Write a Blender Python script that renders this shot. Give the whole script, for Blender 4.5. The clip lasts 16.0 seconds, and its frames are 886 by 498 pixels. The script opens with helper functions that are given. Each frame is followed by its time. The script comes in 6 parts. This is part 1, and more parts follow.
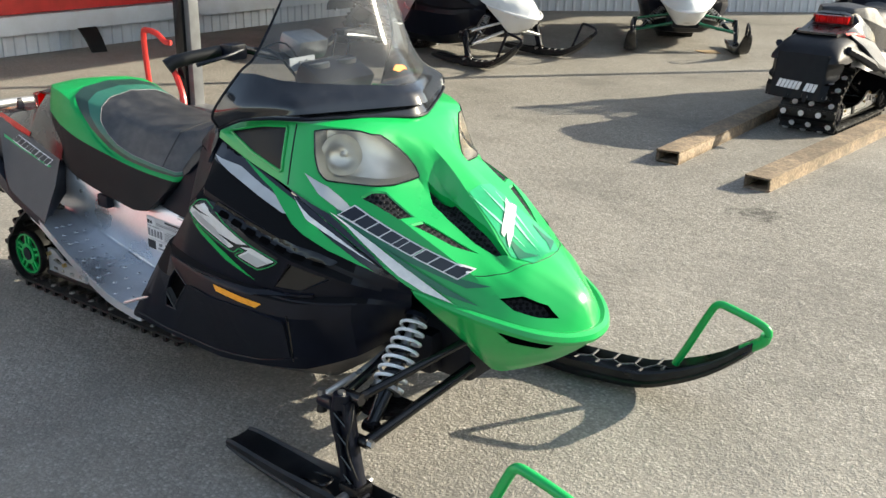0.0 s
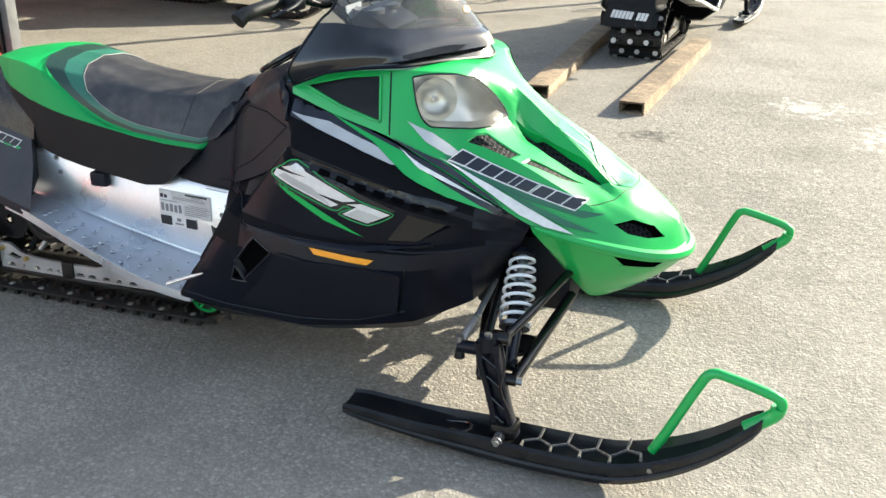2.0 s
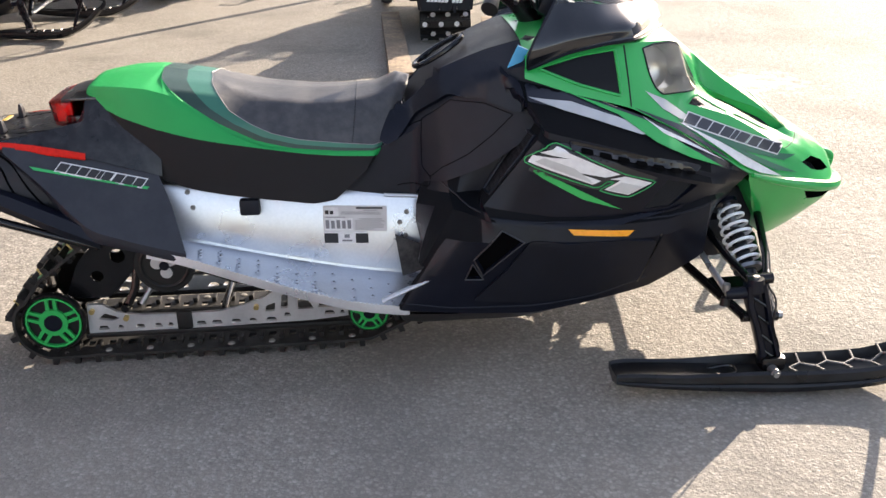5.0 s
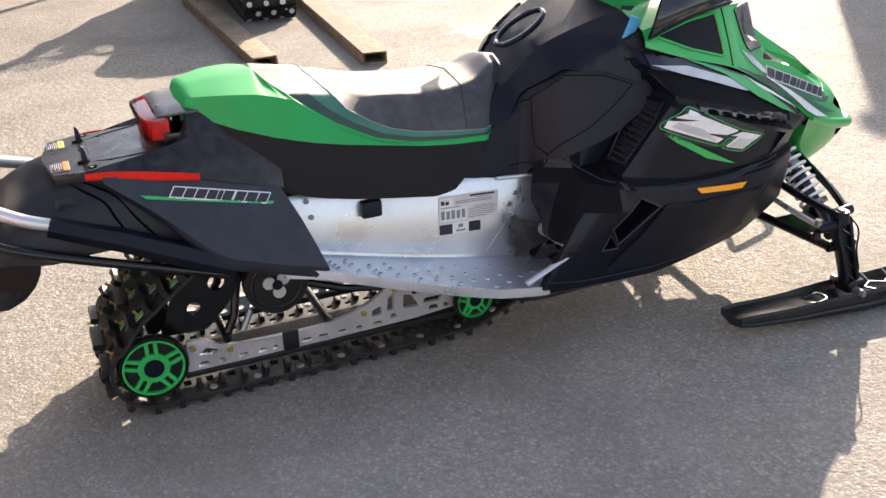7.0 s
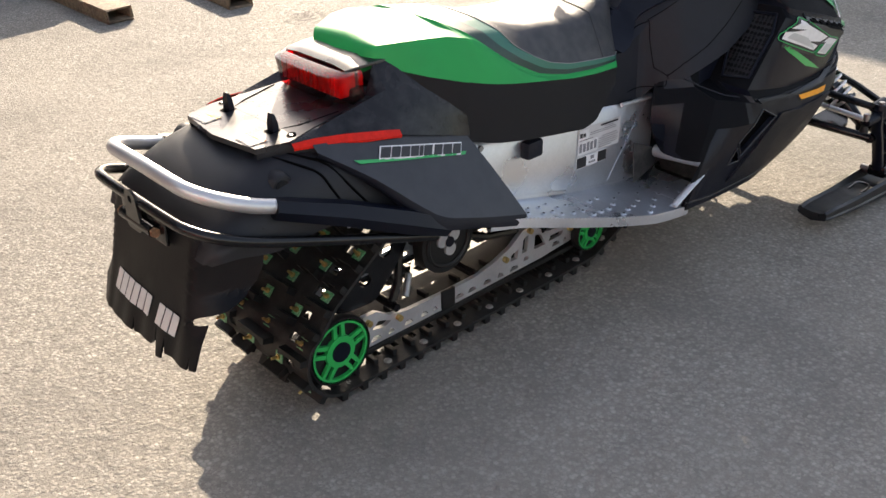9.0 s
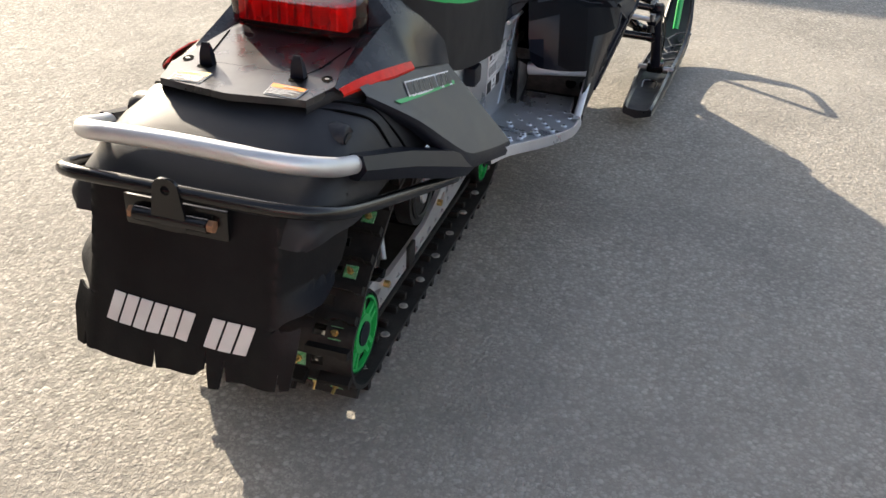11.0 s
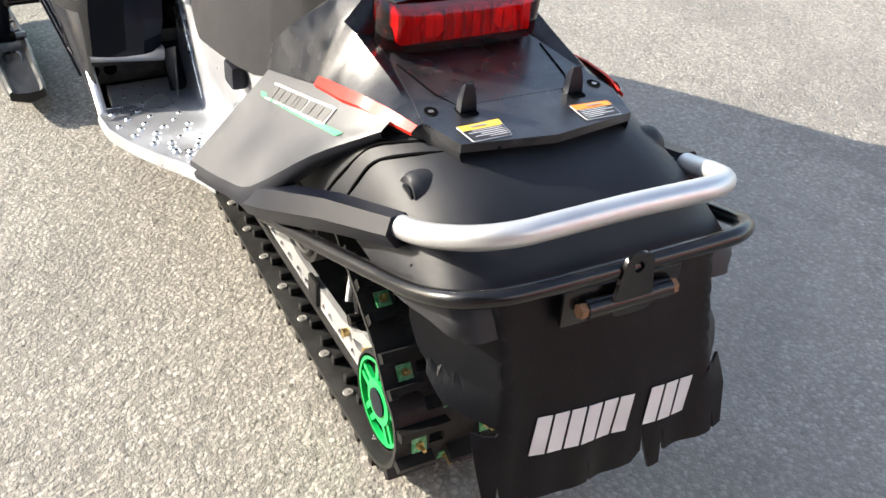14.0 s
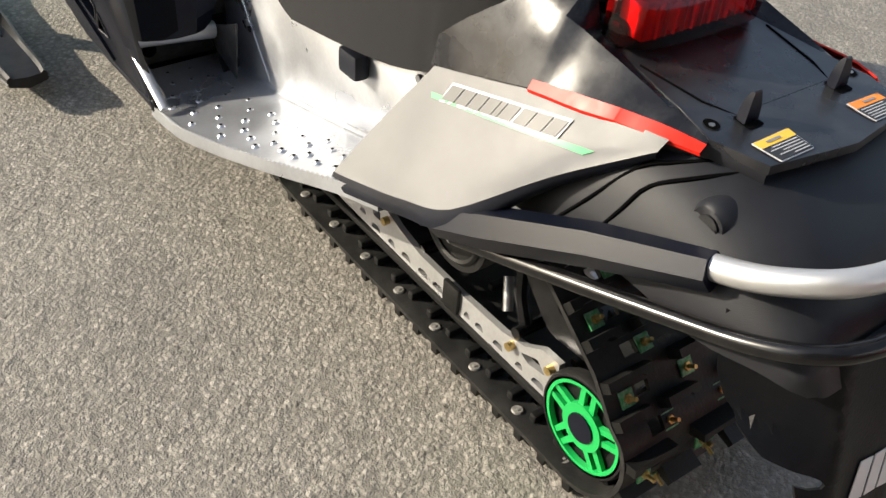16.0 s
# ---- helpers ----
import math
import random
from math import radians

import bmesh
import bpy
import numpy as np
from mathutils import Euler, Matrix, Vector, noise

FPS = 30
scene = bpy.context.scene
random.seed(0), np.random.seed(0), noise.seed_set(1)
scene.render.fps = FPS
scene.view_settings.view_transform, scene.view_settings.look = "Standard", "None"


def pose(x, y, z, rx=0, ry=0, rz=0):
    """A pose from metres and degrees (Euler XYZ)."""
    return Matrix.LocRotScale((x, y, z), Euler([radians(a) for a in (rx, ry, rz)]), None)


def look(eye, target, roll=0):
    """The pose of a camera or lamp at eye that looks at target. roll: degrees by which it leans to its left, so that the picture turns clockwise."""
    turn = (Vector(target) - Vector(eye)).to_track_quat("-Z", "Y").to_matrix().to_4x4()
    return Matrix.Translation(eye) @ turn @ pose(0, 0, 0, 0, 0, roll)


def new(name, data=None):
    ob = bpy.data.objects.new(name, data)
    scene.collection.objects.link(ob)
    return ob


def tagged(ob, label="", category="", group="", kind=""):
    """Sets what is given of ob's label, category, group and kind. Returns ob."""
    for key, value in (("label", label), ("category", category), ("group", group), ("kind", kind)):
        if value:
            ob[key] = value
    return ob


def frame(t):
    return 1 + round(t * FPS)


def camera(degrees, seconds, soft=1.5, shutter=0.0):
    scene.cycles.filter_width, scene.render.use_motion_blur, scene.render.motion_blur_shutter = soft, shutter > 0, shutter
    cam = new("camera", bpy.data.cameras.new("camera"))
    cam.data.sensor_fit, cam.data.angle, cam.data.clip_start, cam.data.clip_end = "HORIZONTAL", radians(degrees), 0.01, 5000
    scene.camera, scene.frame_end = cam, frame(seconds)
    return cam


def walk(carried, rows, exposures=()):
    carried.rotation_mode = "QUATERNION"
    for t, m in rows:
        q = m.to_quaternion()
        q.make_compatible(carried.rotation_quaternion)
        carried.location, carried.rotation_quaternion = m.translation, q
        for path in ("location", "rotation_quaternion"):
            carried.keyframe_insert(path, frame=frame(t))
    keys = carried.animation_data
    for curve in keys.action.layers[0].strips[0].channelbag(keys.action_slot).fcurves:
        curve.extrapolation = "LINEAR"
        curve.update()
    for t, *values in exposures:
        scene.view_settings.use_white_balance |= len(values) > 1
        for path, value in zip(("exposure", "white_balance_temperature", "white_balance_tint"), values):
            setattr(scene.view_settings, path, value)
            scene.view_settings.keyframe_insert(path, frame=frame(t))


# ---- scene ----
cam = camera(49.1, 16.0)
PATH = [
    (0, (3.391, -2.026, 1.445), (2.282, -0.51, 0.759), 1.1),
    (0.5, (3.187, -2.168, 1.43), (2.171, -0.591, 0.739), 2.0),
    (1, (2.982, -2.327, 1.419), (2.13, -0.68, 0.67), 0.9),
    (1.5, (2.782, -2.435, 1.407), (2.025, -0.747, 0.648), 1.2),
    (2, (2.552, -2.5, 1.407), (1.951, -0.754, 0.639), 0.5),
    (2.5, (2.334, -2.6, 1.402), (1.816, -0.829, 0.63), 1.6),
    (3, (2.044, -2.733, 1.417), (1.712, -0.919, 0.642), 0.9),
    (3.5, (1.81, -2.759, 1.393), (1.595, -0.911, 0.659), 1.1),
    (4, (1.556, -2.734, 1.396), (1.415, -0.888, 0.638), -1.0),
    (4.5, (1.279, -2.735, 1.383), (1.288, -0.877, 0.645), 0.1),
    (5, (1.011, -2.716, 1.377), (1.141, -0.877, 0.601), -1.2),
    (5.2, (0.903, -2.688, 1.37), (1.066, -0.85, 0.597), -0.8),
    (7.3, (-0.188, -2.332, 1.426), (0.6, -0.701, 0.578), -2.7),
    (7.5, (-0.267, -2.282, 1.421), (0.576, -0.673, 0.585), -3.2),
    (8, (-0.541, -2.13, 1.409), (0.474, -0.652, 0.524), -0.4),
    (8.5, (-0.816, -1.928, 1.422), (0.314, -0.564, 0.495), -0.2),
    (9, (-0.993, -1.675, 1.415), (0.192, -0.391, 0.444), -0.7),
    (9.5, (-1.147, -1.453, 1.385), (0.145, -0.29, 0.397), -1.1),
    (9.7, (-1.227, -1.365, 1.366), (0.157, -0.318, 0.37), 0.1),
    (11.8, (-1.386, -0.325, 1.214), (0.324, -0.18, 0.186), 1.6),
    (12, (-1.372, -0.213, 1.221), (0.34, -0.18, 0.188), 1.6),
    (12.5, (-1.288, 0.073, 1.203), (0.388, -0.108, 0.126), 2.6),
    (13, (-1.159, 0.28, 1.211), (0.46, -0.069, 0.089), 3.0),
    (13.5, (-1.064, 0.492, 1.211), (0.486, -0.112, 0.101), 3.2),
    (14, (-0.997, 0.668, 1.22), (0.457, -0.147, 0.115), 3.8),
    (14.5, (-0.955, 0.749, 1.212), (0.437, -0.161, 0.102), 5.2),
    (15, (-0.877, 0.803, 1.199), (0.44, -0.166, 0.048), 6.8),
    (15.5, (-0.695, 0.849, 1.208), (0.585, -0.089, -0.008), 3.9),
    (16, (-0.55, 0.956, 1.219), (0.678, -0.022, -0.02), 4.7),
]
EXPOSURES = [(0, 1.06, 6600, 6), (0.5, 1.14, 6620, 6), (1.0, 1.30, 6650, 7), (2.5, 1.60, 6680, 5), (3, 1.60, 6720, 8), (3.5, 1.44, 6780, 10), (4, 1.38, 6830, 13), (5, 1.48, 6880, 17), (7.5, 1.46, 7060, 18), (8.5, 1.36, 7180, 16), (9.5, 1.23, 7060, 14), (12, 1.64, 6660, 11), (12.5, 1.80, 6500, 11), (14, 1.60, 6330, 10), (15.5, 1.08, 6520, 10), (16, 0.75, 6600, 9)]
walk(cam, [(t, look(eye, target, roll)) for t, eye, target, roll in PATH], EXPOSURES)

# ---------- light ----------
SUN = Vector((1.47, 1.72, 1.0)).normalized()
sun = new("sun", bpy.data.lights.new("sun", "SUN"))
sun.data.energy, sun.data.angle, sun.data.color = 5.0, radians(0.53), (1.0, 0.90, 0.74)
sun.matrix_world = look((0, 0, 0), -SUN)
world = bpy.data.worlds.new("sky")
scene.world = world
world.use_nodes = True
wn = world.node_tree.nodes
sky = wn.new("ShaderNodeTexSky")
sky.sky_type, sky.sun_disc = "NISHITA", False
sky.dust_density = 1.3
sky.sun_elevation, sky.sun_rotation = math.asin(SUN.z), math.atan2(SUN.x, SUN.y)
haze = wn.new("ShaderNodeHueSaturation")
haze.inputs["Saturation"].default_value = 0.78
world.node_tree.links.new(sky.outputs[0], haze.inputs["Color"])
world.node_tree.links.new(haze.outputs[0], wn["Background"].inputs[0])
wn["Background"].inputs[1].default_value = 0.147


# ---------- materials ----------
def material(name, color, rough=0.5, metal=0.0, coat=0.0, var=0.12, scale=6.0, grain=0.0, grain_scale=300.0, bump=0.0, bump_scale=300.0,
             dust_sheen=0.0, dust_sheen_color=(0.35, 0.33, 0.29), rough_var=0.1, spec=0.5):
    """A surface with slow variation, fine grain, dusty mottling that also serves as sheen, and relief, in metres of the
    object's own space.
    """
    m = bpy.data.materials.new(name)
    m.use_nodes = True
    nt = m.node_tree
    n, l = nt.nodes, nt.links
    b = n["Principled BSDF"]
    b.inputs["Metallic"].default_value = metal
    b.inputs["Coat Weight"].default_value = coat
    b.inputs["Coat Roughness"].default_value = 0.08
    b.inputs["Specular IOR Level"].default_value = spec
    co = n.new("ShaderNodeTexCoord")
    slow = n.new("ShaderNodeTexNoise")
    slow.inputs["Scale"].default_value, slow.inputs["Detail"].default_value = scale, 5
    fine = n.new("ShaderNodeTexNoise")
    fine.inputs["Scale"].default_value, fine.inputs["Detail"].default_value = grain_scale, 2
    for k in (slow, fine):
        l.new(co.outputs["Object"], k.inputs["Vector"])

    def mix(a, bb, fac, mode="MIX"):
        x = n.new("ShaderNodeMix")
        x.data_type, x.blend_type = "RGBA", mode
        for s, v in ((0, fac), (6, a), (7, bb)):
            if hasattr(v, "links"):
                l.new(v, x.inputs[s])
            else:
                x.inputs[s].default_value = v if s == 0 else (*v, 1)
        return x.outputs[2]

    def ramp(src, lo, hi, a, bb):
        r = n.new("ShaderNodeMapRange")
        l.new(src, r.inputs[0])
        for i, v in zip((1, 2, 3, 4), (lo, hi, a, bb)):
            r.inputs[i].default_value = v
        return r.outputs[0]

    dark = tuple(c * (1 - var) for c in color)
    light = tuple(min(1, c * (1 + var)) for c in color)
    c = mix(dark, light, ramp(slow.outputs[0], 0.3, 0.7, 0, 1))
    if grain:
        c = mix(c, mix((0, 0, 0), (1, 1, 1), ramp(fine.outputs[0], 0.35, 0.65, 0, 1)), grain, "OVERLAY")
    if dust_sheen:
        d = n.new("ShaderNodeTexNoise")
        d.inputs["Scale"].default_value, d.inputs["Detail"].default_value, d.inputs["Roughness"].default_value = scale * 2.3, 8, 0.65
        l.new(co.outputs["Object"], d.inputs["Vector"])
        c = mix(c, dust_sheen_color, ramp(d.outputs[0], 0.42, 0.75, 0, dust_sheen))
    l.new(c, b.inputs["Base Color"])
    l.new(ramp(slow.outputs[0], 0.3, 0.7, max(0.02, rough - rough_var * rough), min(1, rough + rough_var * rough)), b.inputs["Roughness"])
    if bump:
        k = n.new("ShaderNodeTexNoise")
        k.inputs["Scale"].default_value, k.inputs["Detail"].default_value = bump_scale, 3
        l.new(co.outputs["Object"], k.inputs["Vector"])
        u = n.new("ShaderNodeBump")
        u.inputs["Strength"].default_value, u.inputs["Distance"].default_value = bump, 0.002
        l.new(k.outputs[0], u.inputs["Height"])
        l.new(u.outputs[0], b.inputs["Normal"])
    return m


def asphalt_material():
    """Worn, pale asphalt: stones of 4 to 10 mm in a greyish binder, with stains and bleached patches."""
    m = bpy.data.materials.new("asphalt")
    m.use_nodes = True
    n, l = m.node_tree.nodes, m.node_tree.links
    b = n["Principled BSDF"]
    co = n.new("ShaderNodeTexCoord")

    def noise_of(scale, detail=4, rough=0.55):
        k = n.new("ShaderNodeTexNoise")
        k.inputs["Scale"].default_value, k.inputs["Detail"].default_value, k.inputs["Roughness"].default_value = scale, detail, rough
        l.new(co.outputs["Object"], k.inputs["Vector"])
        return k.outputs[0]

    def stones(scale):
        k = n.new("ShaderNodeTexVoronoi")
        k.inputs["Scale"].default_value, k.inputs["Randomness"].default_value = scale, 1.0
        l.new(co.outputs["Object"], k.inputs["Vector"])
        return k

    def ramp(src, lo, hi, a, bb):
        r = n.new("ShaderNodeMapRange")
        l.new(src, r.inputs[0])
        for i, v in zip((1, 2, 3, 4), (lo, hi, a, bb)):
            r.inputs[i].default_value = v
        return r.outputs[0]

    def mix(a, bb, fac, mode="MIX"):
        x = n.new("ShaderNodeMix")
        x.data_type, x.blend_type = "RGBA", mode
        for s, v in ((0, fac), (6, a), (7, bb)):
            if hasattr(v, "links"):
                l.new(v, x.inputs[s])
            else:
                x.inputs[s].default_value = v if s == 0 else (*v, 1)
        return x.outputs[2]

    big, small = stones(94.0), stones(260.0)
    hue = n.new("ShaderNodeSeparateColor")
    l.new(big.outputs["Color"], hue.inputs[0])
    hue2 = n.new("ShaderNodeSeparateColor")
    l.new(small.outputs["Color"], hue2.inputs[0])
    stone = mix((0.150, 0.140, 0.122), (0.445, 0.414, 0.365), ramp(hue.outputs[0], 0, 1, 0, 1))
    grit = mix((0.20, 0.188, 0.165), (0.35, 0.329, 0.288), ramp(hue2.outputs[0], 0, 1, 0, 1))
    c = mix(grit, stone, ramp(hue.outputs[1], 0.50, 0.60, 0, 0.8))
    c = mix(c, (0.17, 0.16, 0.142), ramp(big.outputs["Distance"], 0.44, 0.66, 0, 0.60))
    c = mix(c, (0.345, 0.323, 0.285), ramp(noise_of(0.55, 6), 0.42, 0.70, 0, 0.5))
    c = mix(c, (0.135, 0.128, 0.115), ramp(noise_of(1.3, 7, 0.62), 0.48, 0.78, 0, 0.75))
    c = mix(c, (0.15, 0.142, 0.128), ramp(noise_of(14.0, 4, 0.6), 0.60, 0.80, 0, 0.35))
    c = mix(c, (0.42, 0.41, 0.38), ramp(noise_of(3.1, 7, 0.7), 0.66, 0.76, 0, 0.35))

    def blot(x, y, r, color, amount, squash=1.0):
        """A stain of its own shape at a place on the ground."""
        p = n.new("ShaderNodeMapping")
        p.inputs["Location"].default_value = (-x / r, -y / r * squash, 0)
        p.inputs["Scale"].default_value = (1 / r, squash / r, 1)
        l.new(co.outputs["Object"], p.inputs["Vector"])
        d = n.new("ShaderNodeVectorMath")
        d.operation = "LENGTH"
        l.new(p.outputs[0], d.inputs[0])
        e = n.new("ShaderNodeMath")
        e.operation = "MULTIPLY_ADD"
        l.new(noise_of(6.0 / r ** 0.7, 7, 0.72), e.inputs[0])
        e.inputs[1].default_value = 4.5
        l.new(d.outputs["Value"], e.inputs[2])
        return mix(c, color, ramp(e.outputs[0], 2.35, 2.95, amount, 0))

    c = blot(1.96, 2.55, 0.20, (0.07, 0.065, 0.06), 0.75)
    c = blot(3.30, 2.90, 0.42, (0.50, 0.49, 0.46), 0.7)
    c = blot(2.75, 3.46, 0.34, (0.50, 0.49, 0.46), 0.6)
    c = blot(0.6, -1.9, 0.9, (0.15, 0.14, 0.13), 0.4)
    c = blot(2.3, 1.6, 0.7, (0.17, 0.16, 0.145), 0.4)
    l.new(c, b.inputs["Base Color"])
    l.new(ramp(hue.outputs[2], 0, 1, 0.68, 0.95), b.inputs["Roughness"])
    b.inputs["Specular IOR Level"].default_value = 0.18
    add = n.new("ShaderNodeMath")
    add.operation = "ADD"
    l.new(ramp(big.outputs["Distance"], 0.1, 0.6, 0.8, 0), add.inputs[0])
    l.new(ramp(small.outputs["Distance"], 0.1, 0.6, 0.5, 0), add.inputs[1])
    add2 = n.new("ShaderNodeMath")
    add2.operation = "ADD"
    l.new(add.outputs[0], add2.inputs[0])
    l.new(ramp(noise_of(22.0, 4, 0.6), 0.3, 0.7, 0, 1.6), add2.inputs[1])
    u = n.new("ShaderNodeBump")
    u.inputs["Strength"].default_value, u.inputs["Distance"].default_value = 0.50, 0.0040
    l.new(add2.outputs[0], u.inputs["Height"])
    l.new(u.outputs[0], b.inputs["Normal"])
    return m


def grille_material(name, color, hole, pitch, metal=0.0):
    """A moulded mesh of small round holes, pitch in metres."""
    m = bpy.data.materials.new(name)
    m.use_nodes = True
    n, l = m.node_tree.nodes, m.node_tree.links
    b = n["Principled BSDF"]
    co = n.new("ShaderNodeTexCoord")
    v = n.new("ShaderNodeTexVoronoi")
    v.inputs["Scale"].default_value, v.inputs["Randomness"].default_value = 1 / pitch, 0.12
    l.new(co.outputs["Object"], v.inputs["Vector"])
    r = n.new("ShaderNodeMapRange")
    l.new(v.outputs["Distance"], r.inputs[0])
    for i, k in zip((1, 2, 3, 4), (0.42, 0.52, 0, 1)):
        r.inputs[i].default_value = k
    x = n.new("ShaderNodeMix")
    x.data_type = "RGBA"
    l.new(r.outputs[0], x.inputs[0])
    x.inputs[6].default_value, x.inputs[7].default_value = (*hole, 1), (*color, 1)
    l.new(x.outputs[2], b.inputs["Base Color"])
    u = n.new("ShaderNodeBump")
    u.inputs["Strength"].default_value, u.inputs["Distance"].default_value = 0.5, 0.002
    l.new(r.outputs[0], u.inputs["Height"])
    l.new(u.outputs[0], b.inputs["Normal"])
    b.inputs["Roughness"].default_value, b.inputs["Metallic"].default_value = 0.5, metal
    b.inputs["Specular IOR Level"].default_value = 0.15
    return m


def glass_material(name, tint, rough=0.03, alpha=0.25):
    """A thin clear sheet: part lets light through, part is glossy plastic, under a painted pale haze."""
    m = bpy.data.materials.new(name)
    m.use_nodes = True
    n, l = m.node_tree.nodes, m.node_tree.links
    n.remove(n["Principled BSDF"])
    t, g, x, f = n.new("ShaderNodeBsdfTransparent"), n.new("ShaderNodeBsdfGlossy"), n.new("ShaderNodeMixShader"), n.new("ShaderNodeFresnel")
    t.inputs[0].default_value = (*tint, 1)
    g.inputs["Roughness"].default_value = rough
    f.inputs[0].default_value = 1.45
    co, haze_noise, r, add = n.new("ShaderNodeTexCoord"), n.new("ShaderNodeTexNoise"), n.new("ShaderNodeMapRange"), n.new("ShaderNodeMixShader")
    haze_noise.inputs["Scale"].default_value, haze_noise.inputs["Detail"].default_value = 9, 6
    l.new(co.outputs["Object"], haze_noise.inputs["Vector"])
    l.new(haze_noise.outputs[0], r.inputs[0])
    for i, k in zip((1, 2, 3, 4), (0.35, 0.8, alpha * 0.3, alpha)):
        r.inputs[i].default_value = k
    # pale diffuse film, broken up by noise, paints the hazy reflection on the sheet
    film = n.new("ShaderNodeBsdfDiffuse")
    film.inputs[0].default_value = (0.45, 0.45, 0.44, 1)
    l.new(r.outputs[0], add.inputs[0])
    l.new(t.outputs[0], add.inputs[1])
    l.new(film.outputs[0], add.inputs[2])
    l.new(f.outputs[0], x.inputs[0])
    l.new(add.outputs[0], x.inputs[1])
    l.new(g.outputs[0], x.inputs[2])
    l.new(x.outputs[0], n["Material Output"].inputs[0])
    return m


ASPHALT = asphalt_material()
GREEN = material("lime_green_painted_plastic", (0.010, 0.375, 0.082), 0.30, coat=0.30, var=0.06, scale=5, bump=0.04, bump_scale=500, spec=0.4)
GREEN_VINYL = material("bright_green_vinyl", (0.0015, 0.30, 0.070), 0.5, var=0.07, scale=7, bump=0.2, bump_scale=700, spec=0.3)
STUD_GREEN = material("worn_green_paint", (0.045, 0.31, 0.10), 0.42, var=0.35, scale=60, dust_sheen=0.7, dust_sheen_color=(0.50, 0.53, 0.49))
WHITE_PAINT = material("white_painted_plastic", (0.74, 0.75, 0.76), 0.3, coat=0.4, var=0.05)
DARK_GREEN = material("dark_green_vinyl", (0.010, 0.13, 0.065), 0.35, var=0.1, coat=0.2)
CENTRE = material("blue_green_print", (0.012, 0.34, 0.13), 0.3, coat=0.3, var=0.2, scale=14)
TEAL = material("grey_green_vinyl", (0.026, 0.150, 0.104), 0.40, var=0.15, bump=0.2, bump_scale=700)
BLACK_GLOSS = material("glossy_black_plastic", (0.005, 0.0055, 0.007), 0.16, coat=0.2, var=0.25, scale=9, dust_sheen=0.012, dust_sheen_color=(0.22, 0.24, 0.28), spec=0.4)
# the blue in the next three blacks stands in for reflected sky
BLACK_MATTE = material("matte_black_plastic", (0.0048, 0.0060, 0.0115), 0.5, var=0.25, scale=8, bump=0.3, bump_scale=900, dust_sheen=0.010, dust_sheen_color=(0.22, 0.24, 0.28), spec=0.28)
BLACK_SATIN = material("satin_black_plastic", (0.0034, 0.0046, 0.0102), 0.34, var=0.25, scale=8, bump=0.1, bump_scale=700, dust_sheen=0.012, dust_sheen_color=(0.22, 0.24, 0.28), spec=0.23)
FENDER = material("dark_grey_moulded_plastic", (0.013, 0.0145, 0.020), 0.37, var=0.15, scale=10, bump=0.2, bump_scale=900, dust_sheen=0.045, dust_sheen_color=(0.25, 0.25, 0.26), spec=0.55)
FLANK = material("glossy_dark_plastic", (0.009, 0.0095, 0.012), 0.22, var=0.25, scale=12, bump=0.05, bump_scale=40, dust_sheen=0.10, dust_sheen_color=(0.25, 0.25, 0.26), spec=0.30, rough_var=0.5)
SKI = material("scuffed_black_ski_plastic", (0.006, 0.0065, 0.008), 0.38, var=0.3, scale=9, bump=0.12, bump_scale=120, dust_sheen=0.06, dust_sheen_color=(0.20, 0.20, 0.20), spec=0.4, rough_var=0.4)
# near-black: paints in the shade of openings, slots, holes and grooves; also seams
VOID = material("painted_shade_inside", (0.0012, 0.0012, 0.0015), 0.9, var=0.2, spec=0.05)
WINDOW = material("black_tinted_window", (0.003, 0.0032, 0.004), 0.3, var=0.2, spec=0.18, coat=0.05)
RACK = material("scuffed_black_plastic", (0.010, 0.0105, 0.013), 0.30, var=0.25, scale=12, bump=0.06, bump_scale=60, dust_sheen=0.08, dust_sheen_color=(0.25, 0.25, 0.26), spec=0.7, rough_var=0.3)
# the pale mix on the seat stands in for its sheen at grazing sun
VINYL = material("black_seat_vinyl", (0.0095, 0.010, 0.0135), 0.50, var=0.2, scale=9, bump=0.3, bump_scale=600, dust_sheen=0.20, dust_sheen_color=(0.24, 0.225, 0.205), spec=0.85)
SEAT_SIDE = material("charcoal_seat_fabric", (0.0095, 0.0092, 0.0105), 0.62, var=0.2, scale=12, bump=0.45, bump_scale=900, spec=0.26)
BELLY = material("dulled_belly_plastic", (0.004, 0.0045, 0.006), 0.7, var=0.3, scale=9, bump=0.3, bump_scale=300, spec=0.10)
RUBBER = material("black_rubber", (0.006, 0.006, 0.006), 0.5, var=0.3, scale=14, bump=0.3, bump_scale=260, dust_sheen=0.02, dust_sheen_color=(0.12, 0.115, 0.11), spec=0.35)
FLAP = material("black_rubber_sheet", (0.0028, 0.0033, 0.0048), 0.42, var=0.25, scale=7, bump=0.2, bump_scale=300, dust_sheen=0.014, spec=0.17)
BELT = material("dusty_black_rubber", (0.010, 0.010, 0.0098), 0.55, var=0.35, scale=11, bump=0.3, bump_scale=200, dust_sheen=0.11, dust_sheen_color=(0.18, 0.175, 0.165), spec=0.35)
COVER = material("black_moulded_cover", (0.0115, 0.0120, 0.0150), 0.48, var=0.2, scale=8, bump=0.25, bump_scale=900, dust_sheen=0.02, dust_sheen_color=(0.22, 0.24, 0.28), spec=0.30)
